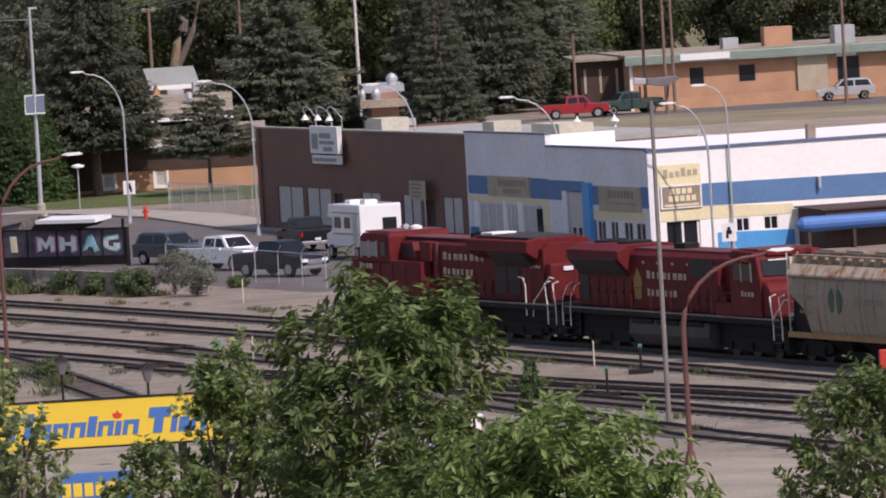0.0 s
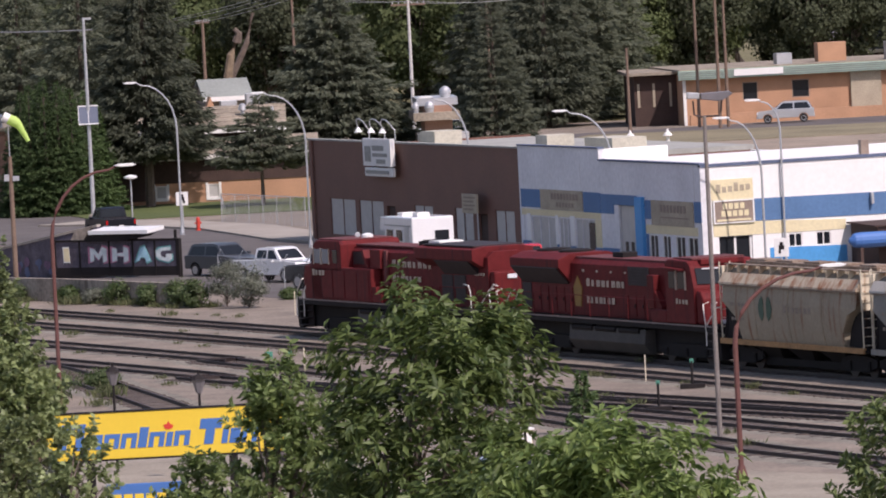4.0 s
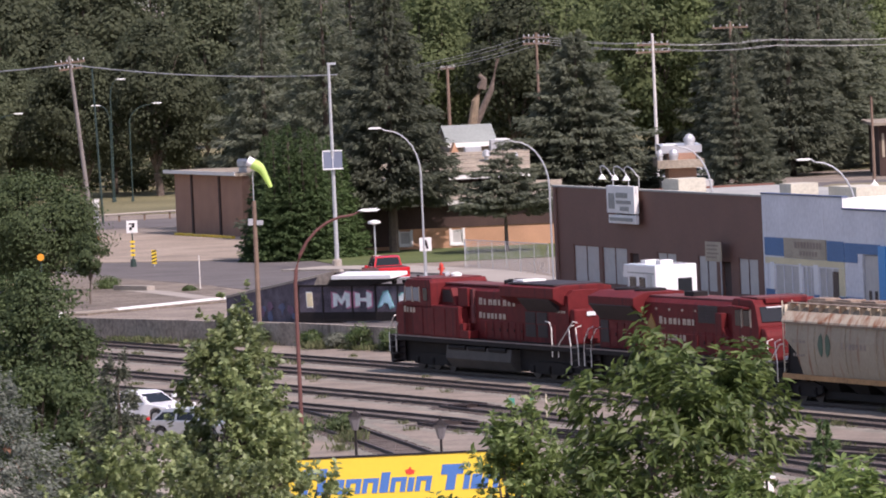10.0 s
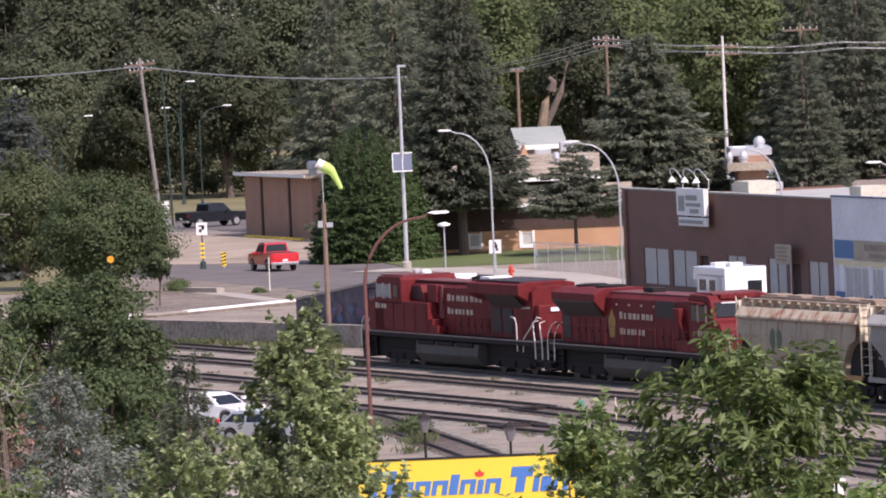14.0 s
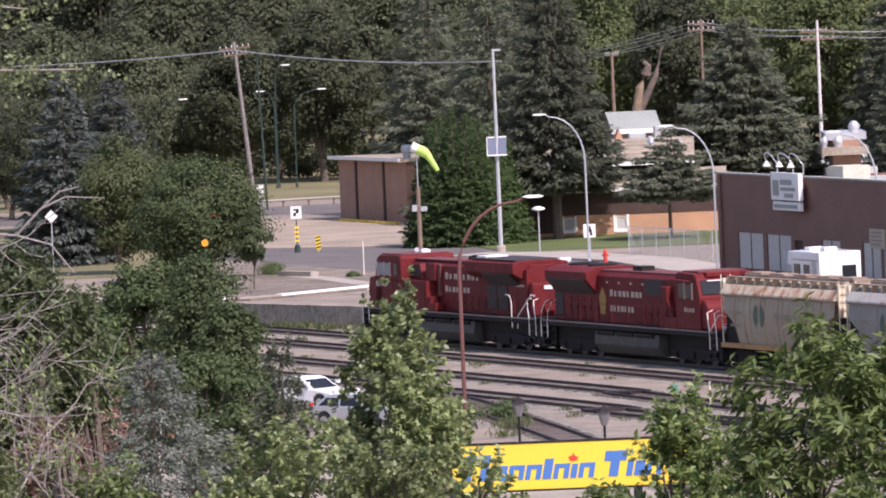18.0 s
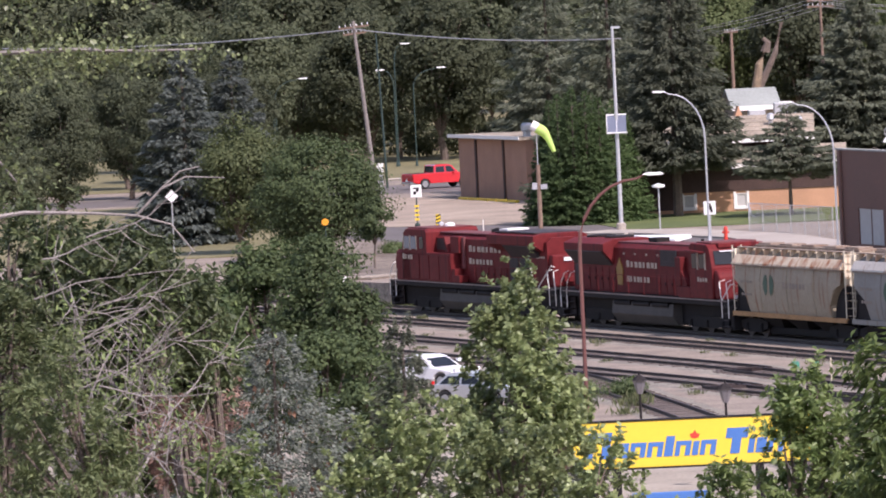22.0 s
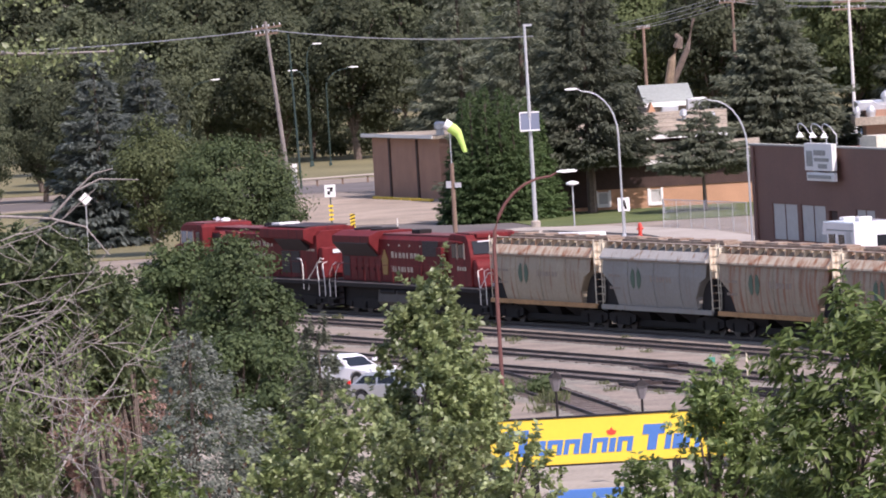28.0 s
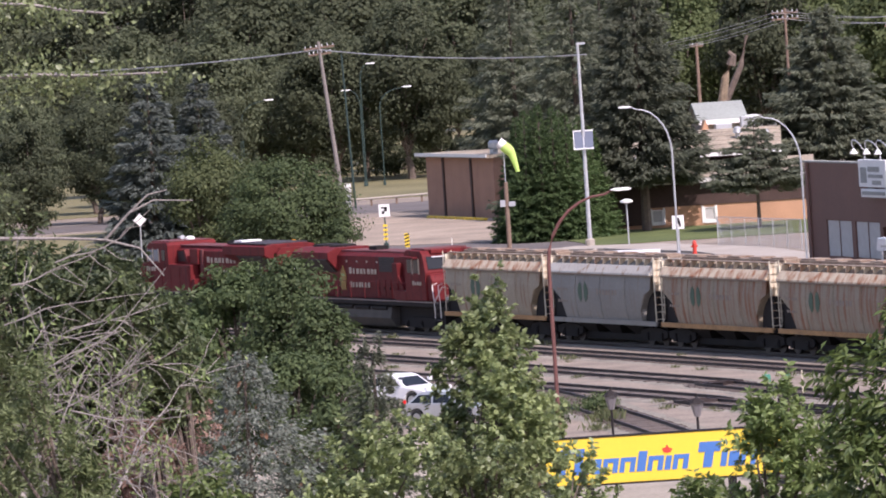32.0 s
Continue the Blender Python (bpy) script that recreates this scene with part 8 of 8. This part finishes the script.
    shapes = {"M": [(0, 0), (0, 1), (0.28, 1), (0.5, 0.55), (0.72, 1), (1, 1), (1, 0), (0.76, 0), (0.76, 0.55), (0.5, 0.15), (0.24, 0.55), (0.24, 0)],
              "H": [(0, 0), (0, 1), (0.3, 1), (0.3, 0.62), (0.7, 0.62), (0.7, 1), (1, 1), (1, 0), (0.7, 0), (0.7, 0.38), (0.3, 0.38), (0.3, 0)],
              "A": [(0, 0), (0.36, 1), (0.64, 1), (1, 0), (0.72, 0), (0.64, 0.28), (0.36, 0.28), (0.28, 0)],
              "G": [(0.25, 0), (0, 0.3), (0, 0.7), (0.25, 1), (0.9, 1), (0.9, 0.74), (0.35, 0.74), (0.28, 0.5), (0.35, 0.26), (0.62, 0.26), (0.62, 0.5), (1, 0.5), (1, 0.1), (0.75, 0)],
              "I": [(0.1, 0), (0, 1), (0.9, 1), (1, 0)]}
    for key, f0, f1, fill in (("I", 0.075, 0.135, CREAM), ("M", 0.28, 0.45, MURALPALE), ("H", 0.46, 0.625, MURALPALE), ("A", 0.65, 0.80, SKYPAINT), ("G", 0.815, 0.975, MURALPALE)):
        x0, w_ = f0 * L, (f1 - f0) * L
        edge = [(x0 - 0.1 + 0.5 * w_ + (px - 0.5) * (w_ * 0.96), 1.3 + (pz - 0.5) * 1.08 * (0.86 + 0.14 * math.sin(7 * px + 3))) for px, pz in shapes[key]]
        pn = part("mural_edge", prism(B(), edge, -0.012, 0.0), PINK if key in "MH" else SAGE_PAINT if key in "AG" else WHITE, sh, "painted outline of a mural letter")
        part("mural_letter", prism(B(), [(x0 - 0.1 + 0.5 * w_ + (px - 0.5) * w_ * 0.8 + 0.03, 1.3 + (pz - 0.5) * 0.9 * (0.86 + 0.14 * math.sin(7 * px + 3))) for px, pz in shapes[key]], -0.026, -0.012), fill, pn, "bright mural letter")
    for f in (0.0, 0.2, 0.44, 0.63, 0.81, 0.985):
        part("panel_post", box(B(), f * L, f * L + 0.09, -0.05, 0.0, 0.1, 2.05), BLACK, sh)
    part("kick_rail", box(B(), 0.09, L, -0.03, -0.004, 0.1, 0.62), BLACK, sh)
    part("canopy", prism(B(), [(-0.5, 2.46), (-0.5, 2.66), (1.0, 2.82), (1.0, 2.62)], 2.85, L - 1.7, "x"), LAMPWHITE, sh, "white sloping canopy roof")
    part("canopy_beam", prism(B(), [(2.3, 2.12), (2.75, 2.42), (3.3, 2.52), (L - 1.75, 2.52), (L - 2.3, 2.3), (L - 3.2, 2.16), (L - 3.4, 2.06), (2.3, 2.06)], -0.32, 0.5), BLACK, sh, "dark curved beam under the canopy")
    for x in (2.3, L - 1.3):
        part("canopy_post", box(B(), x - 0.06, x + 0.06, 1.4, 1.52, 0, 2.55), BLACK, sh)
    # the painted parapet beside the shelter, rising towards its canopy
    mw = thing("ramp_parapet", Matrix(), "painted concrete ramp parapet with pale sloping coping", "wall")
    for (x0, y0, z0), (x1, y1, z1) in (((-9.7, 450.6, 1.22), (-5.45, 441.72, 2.33)), ((-5.45, 441.72, 2.33), (-3.05, 439.8, 2.86))):
        d = Vector((x1 - x0, y1 - y0))
        m_, n_ = pose(x0, y0, 0, 0, 0, math.degrees(math.atan2(d.y, d.x))), d.length
        for nm, pts, y0_, y1_, mt, lb in (("wall", [(0, 0), (n_, 0), (n_, z1), (0, z0)], 0.0, 0.25, MURAL, "dark painted wall face"), ("coping", [(0, z0), (n_, z1), (n_, z1 + 0.13), (0, z0 + 0.13)], -0.05, 0.3, CONCRETE, "pale concrete coping")):
            o = part(nm, prism(B(), pts, y0_, y1_), mt, mw, lb)
            o.matrix_basis = m_
            if nm == "wall":
                rnd_ = random.Random(int(z0 * 100))
                for k in range(7):
                    c, h_, r_ = n_ * rnd_.uniform(0.1, 0.92), rnd_.uniform(0.35, z0 * 0.75), rnd_.uniform(0.14, 0.4)
                    blot = [(c + r_ * math.cos(a_ * 0.785) * rnd_.uniform(0.5, 1.4), h_ + r_ * math.sin(a_ * 0.785) * rnd_.uniform(0.5, 1.2)) for a_ in range(8)]
                    part("paint_patch", prism(B(), blot, -0.012 - 0.002 * k, 0.0), (MURALBLUE, MURALPLUM)[k % 2], o, "faded mural paint patch")
    part("buttress", prism(B(), [(1.15, 2.05), (2.05, 2.05), (2.75, 2.9), (1.5, 2.62)], -0.02, 0.1), WALLGREY, sh, "grey sloping concrete buttress")
    # concrete retaining wall along the yard
    rw = thing("retaining_wall", Matrix(), "weathered grey concrete retaining wall", "wall")
    for (x0, y0), (x1, y1), h in (((-21.5, 440.0), (-12.0, 426.0), 1.2), ((-12.0, 426.0), (-4.8, 415.0), 1.2), ((-4.8, 415.0), (2.2, 401.0), 1.2)):
        bm = B()
        d = Vector((x1 - x0, y1 - y0))
        n_ = Vector((-d.y, d.x)).normalized() * 0.2
        prism(bm, [(x0 - n_.x, y0 - n_.y), (x1 - n_.x, y1 - n_.y), (x1 + n_.x, y1 + n_.y), (x0 + n_.x, y0 + n_.y)], 0, h, "z")
        part("wall_run", bm, WALLGREY, rw)
    cb = thing("utility_cabinet", pose(12.3, 278, 0, 0, 0, 12), "cream metal utility cabinet beside the yard road", "cabinet")
    body = part("body", box(B(), -0.62, 0.62, -0.35, 0.35, 0.12, 1.22, 0.03), CREAM, cb)
    parts("door", ((-0.58, -0.02, -0.375, -0.35, 0.2, 1.12), (0.02, 0.58, -0.375, -0.35, 0.2, 1.12)), WHITE, body)
    part("lid", box(B(), -0.68, 0.68, -0.41, 0.41, 1.22, 1.3, 0.02), WHITE, cb)
    part("plinth", box(B(), -0.7, 0.7, -0.42, 0.42, 0, 0.12, 0.02), CONCRETE, cb)
    # fences, switch stands and small yard things
    chain_fence([(3.4, 422.0), (11.2, 398.0)], 1.7, "chain-link fence with angled tops before the parked cars", 3.2, None, True, 0.4, 0.003)
    chain_fence([(4.5, 508.0), (9.6, 494.0)], 1.9, "tall chain-link fence beside the brown shop")
    for s_, o_, kind in ((88.0, -8.5, "green"), (63.0, -15.0, "green"), (99.0, -15.5, "green")):
        p = rail_xy(s_, o_)
        st = thing("switch_stand", pose(p.x, p.y, 0), "small switch stand with a green target", "switch stand", "switch stands")
        part("base", box(B(), -0.5, 0.5, -0.15, 0.15, 0.0, 0.2, 0.03), BLACK, st)
        part("mast", tube(B(), [(0, 0, 0.1), (0, 0, 1.1)], 0.05), BLACK, st)
        part("target", box(B(), -0.08, 0.08, -0.02, 0.02, 1.02, 1.2, 0.02), GREENTARGET, st, "green target plate")
    st = thing("switch_stand", pose(4.55, 328.0, 0), "low switch stand with a teal target", "switch stand", "switch stands")
    part("base", box(B(), -0.4, 0.4, -0.12, 0.12, 0.0, 0.16, 0.03), BLACK, st)
    part("mast", tube(B(), [(0, 0, 0.1), (0, 0, 1.35)], 0.04), BLACK, st)
    part("target", box(B(), -0.16, 0.16, -0.02, 0.02, 1.32, 1.66, 0.02), GREENTARGET, st, "teal target plate")
    p = rail_xy(107.0, -7.5)
    rb = thing("signal_box", pose(p.x, p.y, 0), "red metal box on a short post", "signal box")
    part("box", box(B(), -0.38, 0.38, -0.25, 0.25, 0.75, 1.45, 0.04), SAFETYRED, rb)
    part("post", box(B(), -0.06, 0.06, -0.06, 0.06, 0, 0.75), BLACK, rb)
    for s_, o_, h in ((82.0, -7.6, 1.1), (15.0, 6.5, 1.2)):
        p = rail_xy(s_, o_)
        single("marker_post", box(B(), -0.025, 0.025, -0.025, 0.025, 0, h, 0.006), ENDCREAM, pose(p.x, p.y, 0), "pale yellow marker post beside the rails", "marker post", "marker posts")
    single("marker_post", box(B(), -0.03, 0.03, -0.03, 0.03, 0, 1.15, 0.006), ENDCREAM, pose(6.21, 338.6, 0), "pale yellow marker post beside the rails", "marker post", "marker posts")
    # shrubs along the wall
    for k, (x, y, r, h, m_) in enumerate(((-1.7, 408.2, 0.9, 1.3, SHRUB), (-0.2, 405.4, 0.8, 1.2, SHRUB), (1.2, 402.5, 0.9, 1.35, SHRUB), (2.0, 401.0, 0.9, 1.4, SHRUB), (3.6, 400.5, 1.1, 2.5, SAGE), (4.6, 398.0, 1.0, 2.3, SAGE), (-4.6, 413.2, 0.8, 1.0, SHRUB), (-7.5, 418.0, 0.9, 0.9, SHRUB), (-3.2, 411.0, 0.8, 0.8, SAGE), (6.9, 404.5, 0.5, 0.5, SHRUB), (-4.6, 331.0, 1.2, 1.1, SHRUB), (-2.6, 338.0, 0.8, 0.6, SHRUB), (-18.2, 499.5, 0.9, 0.75, SHRUB), (-12.8, 490.5, 0.4, 0.3, SHRUB))):
        shrub(x, y, r, h, m_, "bushy green shrub beside the yard wall" if m_ is SHRUB else "tall grey-green shrub beside the yard wall", 80 + k, 3200, 0.14)


SKYPAINT = mat("pale_blue_mural_paint", (0.34, 0.58, 0.68), 0.6, var=0.2, scale=3)
SAGE_PAINT = mat("teal_mural_paint", (0.13, 0.36, 0.35), 0.6, var=0.2, scale=3)
PINK = mat("pink_mural_paint", (0.46, 0.17, 0.26), 0.6, var=0.3, scale=3)
MURALBLUE = mat("slate_blue_mural_paint", (0.09, 0.11, 0.19), 0.8, var=0.4, scale=2)
MURALPLUM = mat("plum_mural_paint", (0.15, 0.085, 0.14), 0.8, var=0.4, scale=2)
MURAL = mat("dark_mural_paint", (0.045, 0.036, 0.055), 0.85, var=0.5, scale=1.2, col2=(0.15, 0.13, 0.165))
MURALPALE = mat("pale_mural_paint", (0.62, 0.76, 0.78), 0.6, var=0.25, scale=2.5, col2=(0.82, 0.84, 0.82))
GREENTARGET = mat("green_target_paint", (0.06, 0.25, 0.18), 0.7, var=0.1)
LINE = mat("dull_aluminium_cable", (0.42, 0.42, 0.42), 0.6, 0.2, var=0.1)
PALEPOLE = mat("pale_pole_paint", (0.55, 0.53, 0.50), 0.8, var=0.15)
GREYPOLE = mat("silvered_pole_wood", (0.20, 0.178, 0.162), 0.9, var=0.3, scale=1.0, fine=20, bump=0.3)
WEED = leaf_mat("dry_weed_blades", (0.085, 0.115, 0.045), (0.20, 0.205, 0.10), 0.9)

# ---- streets and lots ----
def build_streets():
    sheet("street", ribbon([(40, 360), (24, 415), (12.6, 442), (7.0, 462), (1.0, 486), (-6.0, 510), (-13.0, 528), (-21, 560), (-27, 600)], 8.5, 0), 0.02, ASPHALT, "grey asphalt street beside the yard", "road")
    sheet("parking_lot", [(-7.0, 440), (3.0, 415), (10.5, 395), (20.0, 398), (14.0, 432), (2.0, 470), (-6.0, 480)], 0.012, ASPHALT, "asphalt parking strip", "parking")
    sheet("pavement", ribbon([(20.8, 444), (9.2, 478), (5.0, 500), (-1.0, 514.5), (-6.0, 519)], 2.2, 0), 0.14, CONCRETE, "pale concrete pavement with kerb", "pavement")
    sheet("side_street", [(-60, 618), (-15.0, 618), (10, 627), (80, 634), (80, 667), (10, 652), (-15.0, 640), (-60, 632)], 0.02, ASPHALT, "far side street", "road")
    sheet("sandy_lot", [(-22.0, 548), (-10.0, 540), (-3.0, 560), (-11.0, 592), (-17.0, 606), (-22.5, 606)], 0.05, SANDLOT, "bare sandy lot beside the brick building", "lot")
    sheet("lawn", [(-3.5, 522), (10.5, 522), (13.0, 556), (-5.0, 556), (-6.5, 540)], 0.06, GRASS, "green mown lawn before the bungalow", "lawn")
    sheet("park_lawn", [(-140, 655), (-8, 652), (10, 690), (110, 690), (180, 1200), (-220, 1200)], 0.04, DRYGRASS, "dry yellowish park grass", "lawn")
    sheet("shaded_lawn", [(-60, 508), (-24, 508), (-22, 560), (-30, 612), (-70, 612)], 0.05, DRYGRASS, "dry grass verge beyond the crossing", "lawn")
    sheet("green_verge", [(-38.0, 572), (-30.5, 572), (-29.5, 606), (-38.0, 606)], 0.058, GRASS, "sunny green verge beyond the crossing", "lawn")
    sheet("traffic_island", [(-19.5, 520), (-11.5, 497), (-9.0, 480), (-10.2, 473.5), (-18.2, 464), (-22.0, 466), (-22.0, 515)], 0.12, ISLAND, "bare kerbed island beside the street", "island")
    for run in (((-22, 463.5), (-19.6, 464.2)), ((-16.6, 466.8), (-10.2, 476), (-8.9, 482), (-8.5, 484))):
        sheet("island_kerb", ribbon(run, 0.2, 0), 0.24, BRIGHTWHITE, "white painted kerb", "kerb")
    sheet("bare_kerb", ribbon([(-19.6, 464.2), (-16.6, 466.8)], 0.2, 0), 0.22, CONCRETE, "worn bare stretch of kerb", "kerb")
    sheet("island_path", ribbon([(-17.0, 497.0), (-14.6, 490.0), (-12.0, 480.0), (-11.2, 477.5)], 0.75, 0), 0.128, CONCRETE, "worn concrete path across the island", "path")
    sheet("inner_kerb", ribbon([(-17.5, 496.4), (-15.3, 493.4)], 0.3, 0), 0.42, CONCRETE, "raised pale concrete kerb block", "kerb")
    sheet("tan_bank", [(21, 478), (80, 470), (80, 612), (30, 620)], 0.13, SANDLOT, "bare tan earth strip behind the shops", "bank")
    sheet("embankment", [(30, 618), (80, 610), (80, 634), (36, 647)], 0.18, DRYBANK, "dry grass bank below the far road", "bank")
    sheet("yard_road", [(-60, 200), (120, 200), (120, 232), (34, 250), (8, 285), (-6, 318), (-30, 370), (-60, 400)], 0.015, PALEGRAVEL, "pale gravel yard road", "road")


# ---- things that move ----
def motions():
    # the train, by the way of its nose along the main track
    nose = ((0, 46.02), (1, 43.14), (2, 40.25), (3, 37.36), (3.5, 35.9), (5.5, 29.91), (6.5, 26.83), (7.5, 23.66), (8.5, 20.54), (9.5, 17.37), (10.5, 14.19), (11.5, 11.02), (12.5, 7.86), (13.5, 4.62), (14.5, 1.35), (15.5, -1.82), (17.5, -8.14), (18.5, -11.36), (19.5, -14.62), (20.5, -18.01), (21.5, -21.4), (22.5, -24.76), (23.5, -28.19), (24.5, -31.57), (25.5, -34.93), (26.5, -38.32), (28.5, -45.17), (29.5, -48.62), (30.5, -52.13), (31.5, -55.61), (32, -57.3))
    spans = [(-1.5, 22.15), (22.35, 44.5)] + [(44.5 + 14.48 * k, 44.5 + 14.48 * (k + 1)) for k in range(12)]
    for car, (a, b) in zip(HOPPERS, spans):
        rows = []
        for t, s in nose:
            p, q = on_main(s + a), on_main(s + b)
            d = q - p
            rows.append((t, pose(p.x, p.y, 0.15, 0, 0, math.degrees(math.atan2(d.y, d.x)))))
        walk(car, rows)

    # the windsock hangs and swings in a light wind
    walk(MOVERS["sock"], [(t, pose(-0.22, 0, 9.72, 0, a, r)) for t, a, r in ((0, 138, 0), (6, 138, 5), (9, 140, -5), (11, 143, 0), (13, 141, 4), (17, 138, 0), (19, 134, -4), (21, 138, 0), (23, 146, 5), (24.5, 144, 0), (26, 152, 4), (28.5, 148, 0), (30, 155, 5), (32, 151, 0))])

    def drive(v, rows):
        out = []
        for i, (t, x, y) in enumerate(rows):
            a, b = rows[max(0, i - 1)], rows[min(len(rows) - 1, i + 1)]
            out.append((t, heading(x, y, b[1] - a[1], b[2] - a[2])))
        walk(v, out)
    loop = ((0, -20.8, 563.5), (1.0, -24.5, 578.0), (2.0, -26.5, 595.0), (2.7, -26.6, 608.0), (3.2, -25.4, 617.5), (3.7, -23.2, 623.5), (4.5, -19.9, 626.5), (5.2, -16.2, 628.5), (7.0, -4.0, 632.0), (10.0, 18.0, 635.0))
    drive(MOVERS["black"], [(0, 11.4, 441.5), (0.5, 9.4, 450.5), (1, 7.4, 458.5), (1.5, 5.5, 465.2), (2, 3.7, 470.5), (2.5, 2.1, 475.5), (3, 0.6, 481.5), (4, -2.6, 495), (5.5, -7.3, 513.5), (6.5, -10.6, 523.5), (7.5, -14.2, 535.5), (8.5, -17.8, 552.0)] + [(t + 9.5, x, y) for t, x, y in loop] + [(32, 90.0, 640.0)])
    drive(MOVERS["red"], [(0, 31.0, 368.0), (3.0, 23.5, 398.0), (5.0, 14.5, 424.0), (6.0, 10.2, 435.0), (7.0, 6.8, 452.0), (8.0, 4.2, 465.0), (9.0, 1.8, 475.5), (10.0, -0.6, 487.0), (11.0, -3.1, 500.0), (11.8, -5.6, 509.5), (12.5, -7.8, 516.0), (13.5, -11.2, 524.0), (14.5, -14.3, 534.5), (15.3, -16.9, 545.0), (16.2, -20.2, 560.0), (17.2, -23.5, 577.0), (18.4, -26.2, 595.0), (19.5, -26.6, 608.0), (20.1, -25.8, 616.5), (20.5, -24.6, 621.5), (21.0, -22.7, 624.0), (21.5, -21.0, 625.8), (22.0, -18.9, 627.2), (22.5, -16.4, 628.5), (24.0, -6.0, 632.0), (32, 70.0, 639.0)])
    drive(MOVERS["darkred"], [(0, 39.8, 653.4), (1, 52.5, 653.8), (2, 64.0, 654.2), (32, 400.0, 664.0)])
    drive(MOVERS["white"], [(0, 62.9, 660.2), (1, 50.2, 659.8), (2, 38.8, 659.4), (2.8, 29.2, 659.0), (3.5, 24.1, 658.8), (32, 23.5, 658.6)])
    drive(MOVERS["green"], [(0, 44.4, 656.5), (1, 33.0, 652.5), (1.6, 26.5, 649.5), (2.2, 24.2, 648.6), (32, 23.8, 648.4)])
    drive(MOVERS["silver"], [(0, 102.0, 658.0), (3.4, 61.0, 657.5), (4.6, 45.0, 659.0), (5.6, 31.0, 661.5), (6.4, 24.5, 662.0), (32, 24.0, 662.1)])


build_ground()
build_streets()
for so_, lab in (([(s_, bend(s_)) for s_ in range(-150, 201, 10)], "main line track with dark rails and sleepers"), ([(s_, bend(s_) - 4.9) for s_ in range(-150, 201, 10)], "second track of the yard"),
                 (((-150, -10.3), (27, -10.7), (48, -11.7), (62, -12.6), (85, -13.0), (97, -12.4), (113, -11.6), (200, -11.0)), "third track of the yard"),
                 (((-150, -15.8), (39, -16.1), (60, -17.4), (95, -16.9), (120, -17.4), (200, -17.6)), "fourth track of the yard"),
                 (((64, -17.3), (85, -15.4), (110, -13.3), (130, -11.5)), "crossover track between two yard tracks"),
                 (((80, -17.4), (98, -19.9), (118, -22.5), (130, -23.4), (200, -26)), "spur track at the edge of the yard"),
                 (((30, -16.0), (45.7, -18.7), (60, -22.2), (75, -25.9), (110, -35.0)), "ladder track that leaves the yard")):
    build_track(so_, lab)
build_train()
build_vehicles()
build_shop_row()
build_houses()
build_far_trees()
build_poles()
build_yard()
build_street_things()
build_weeds()
build_near_trees()
motions()
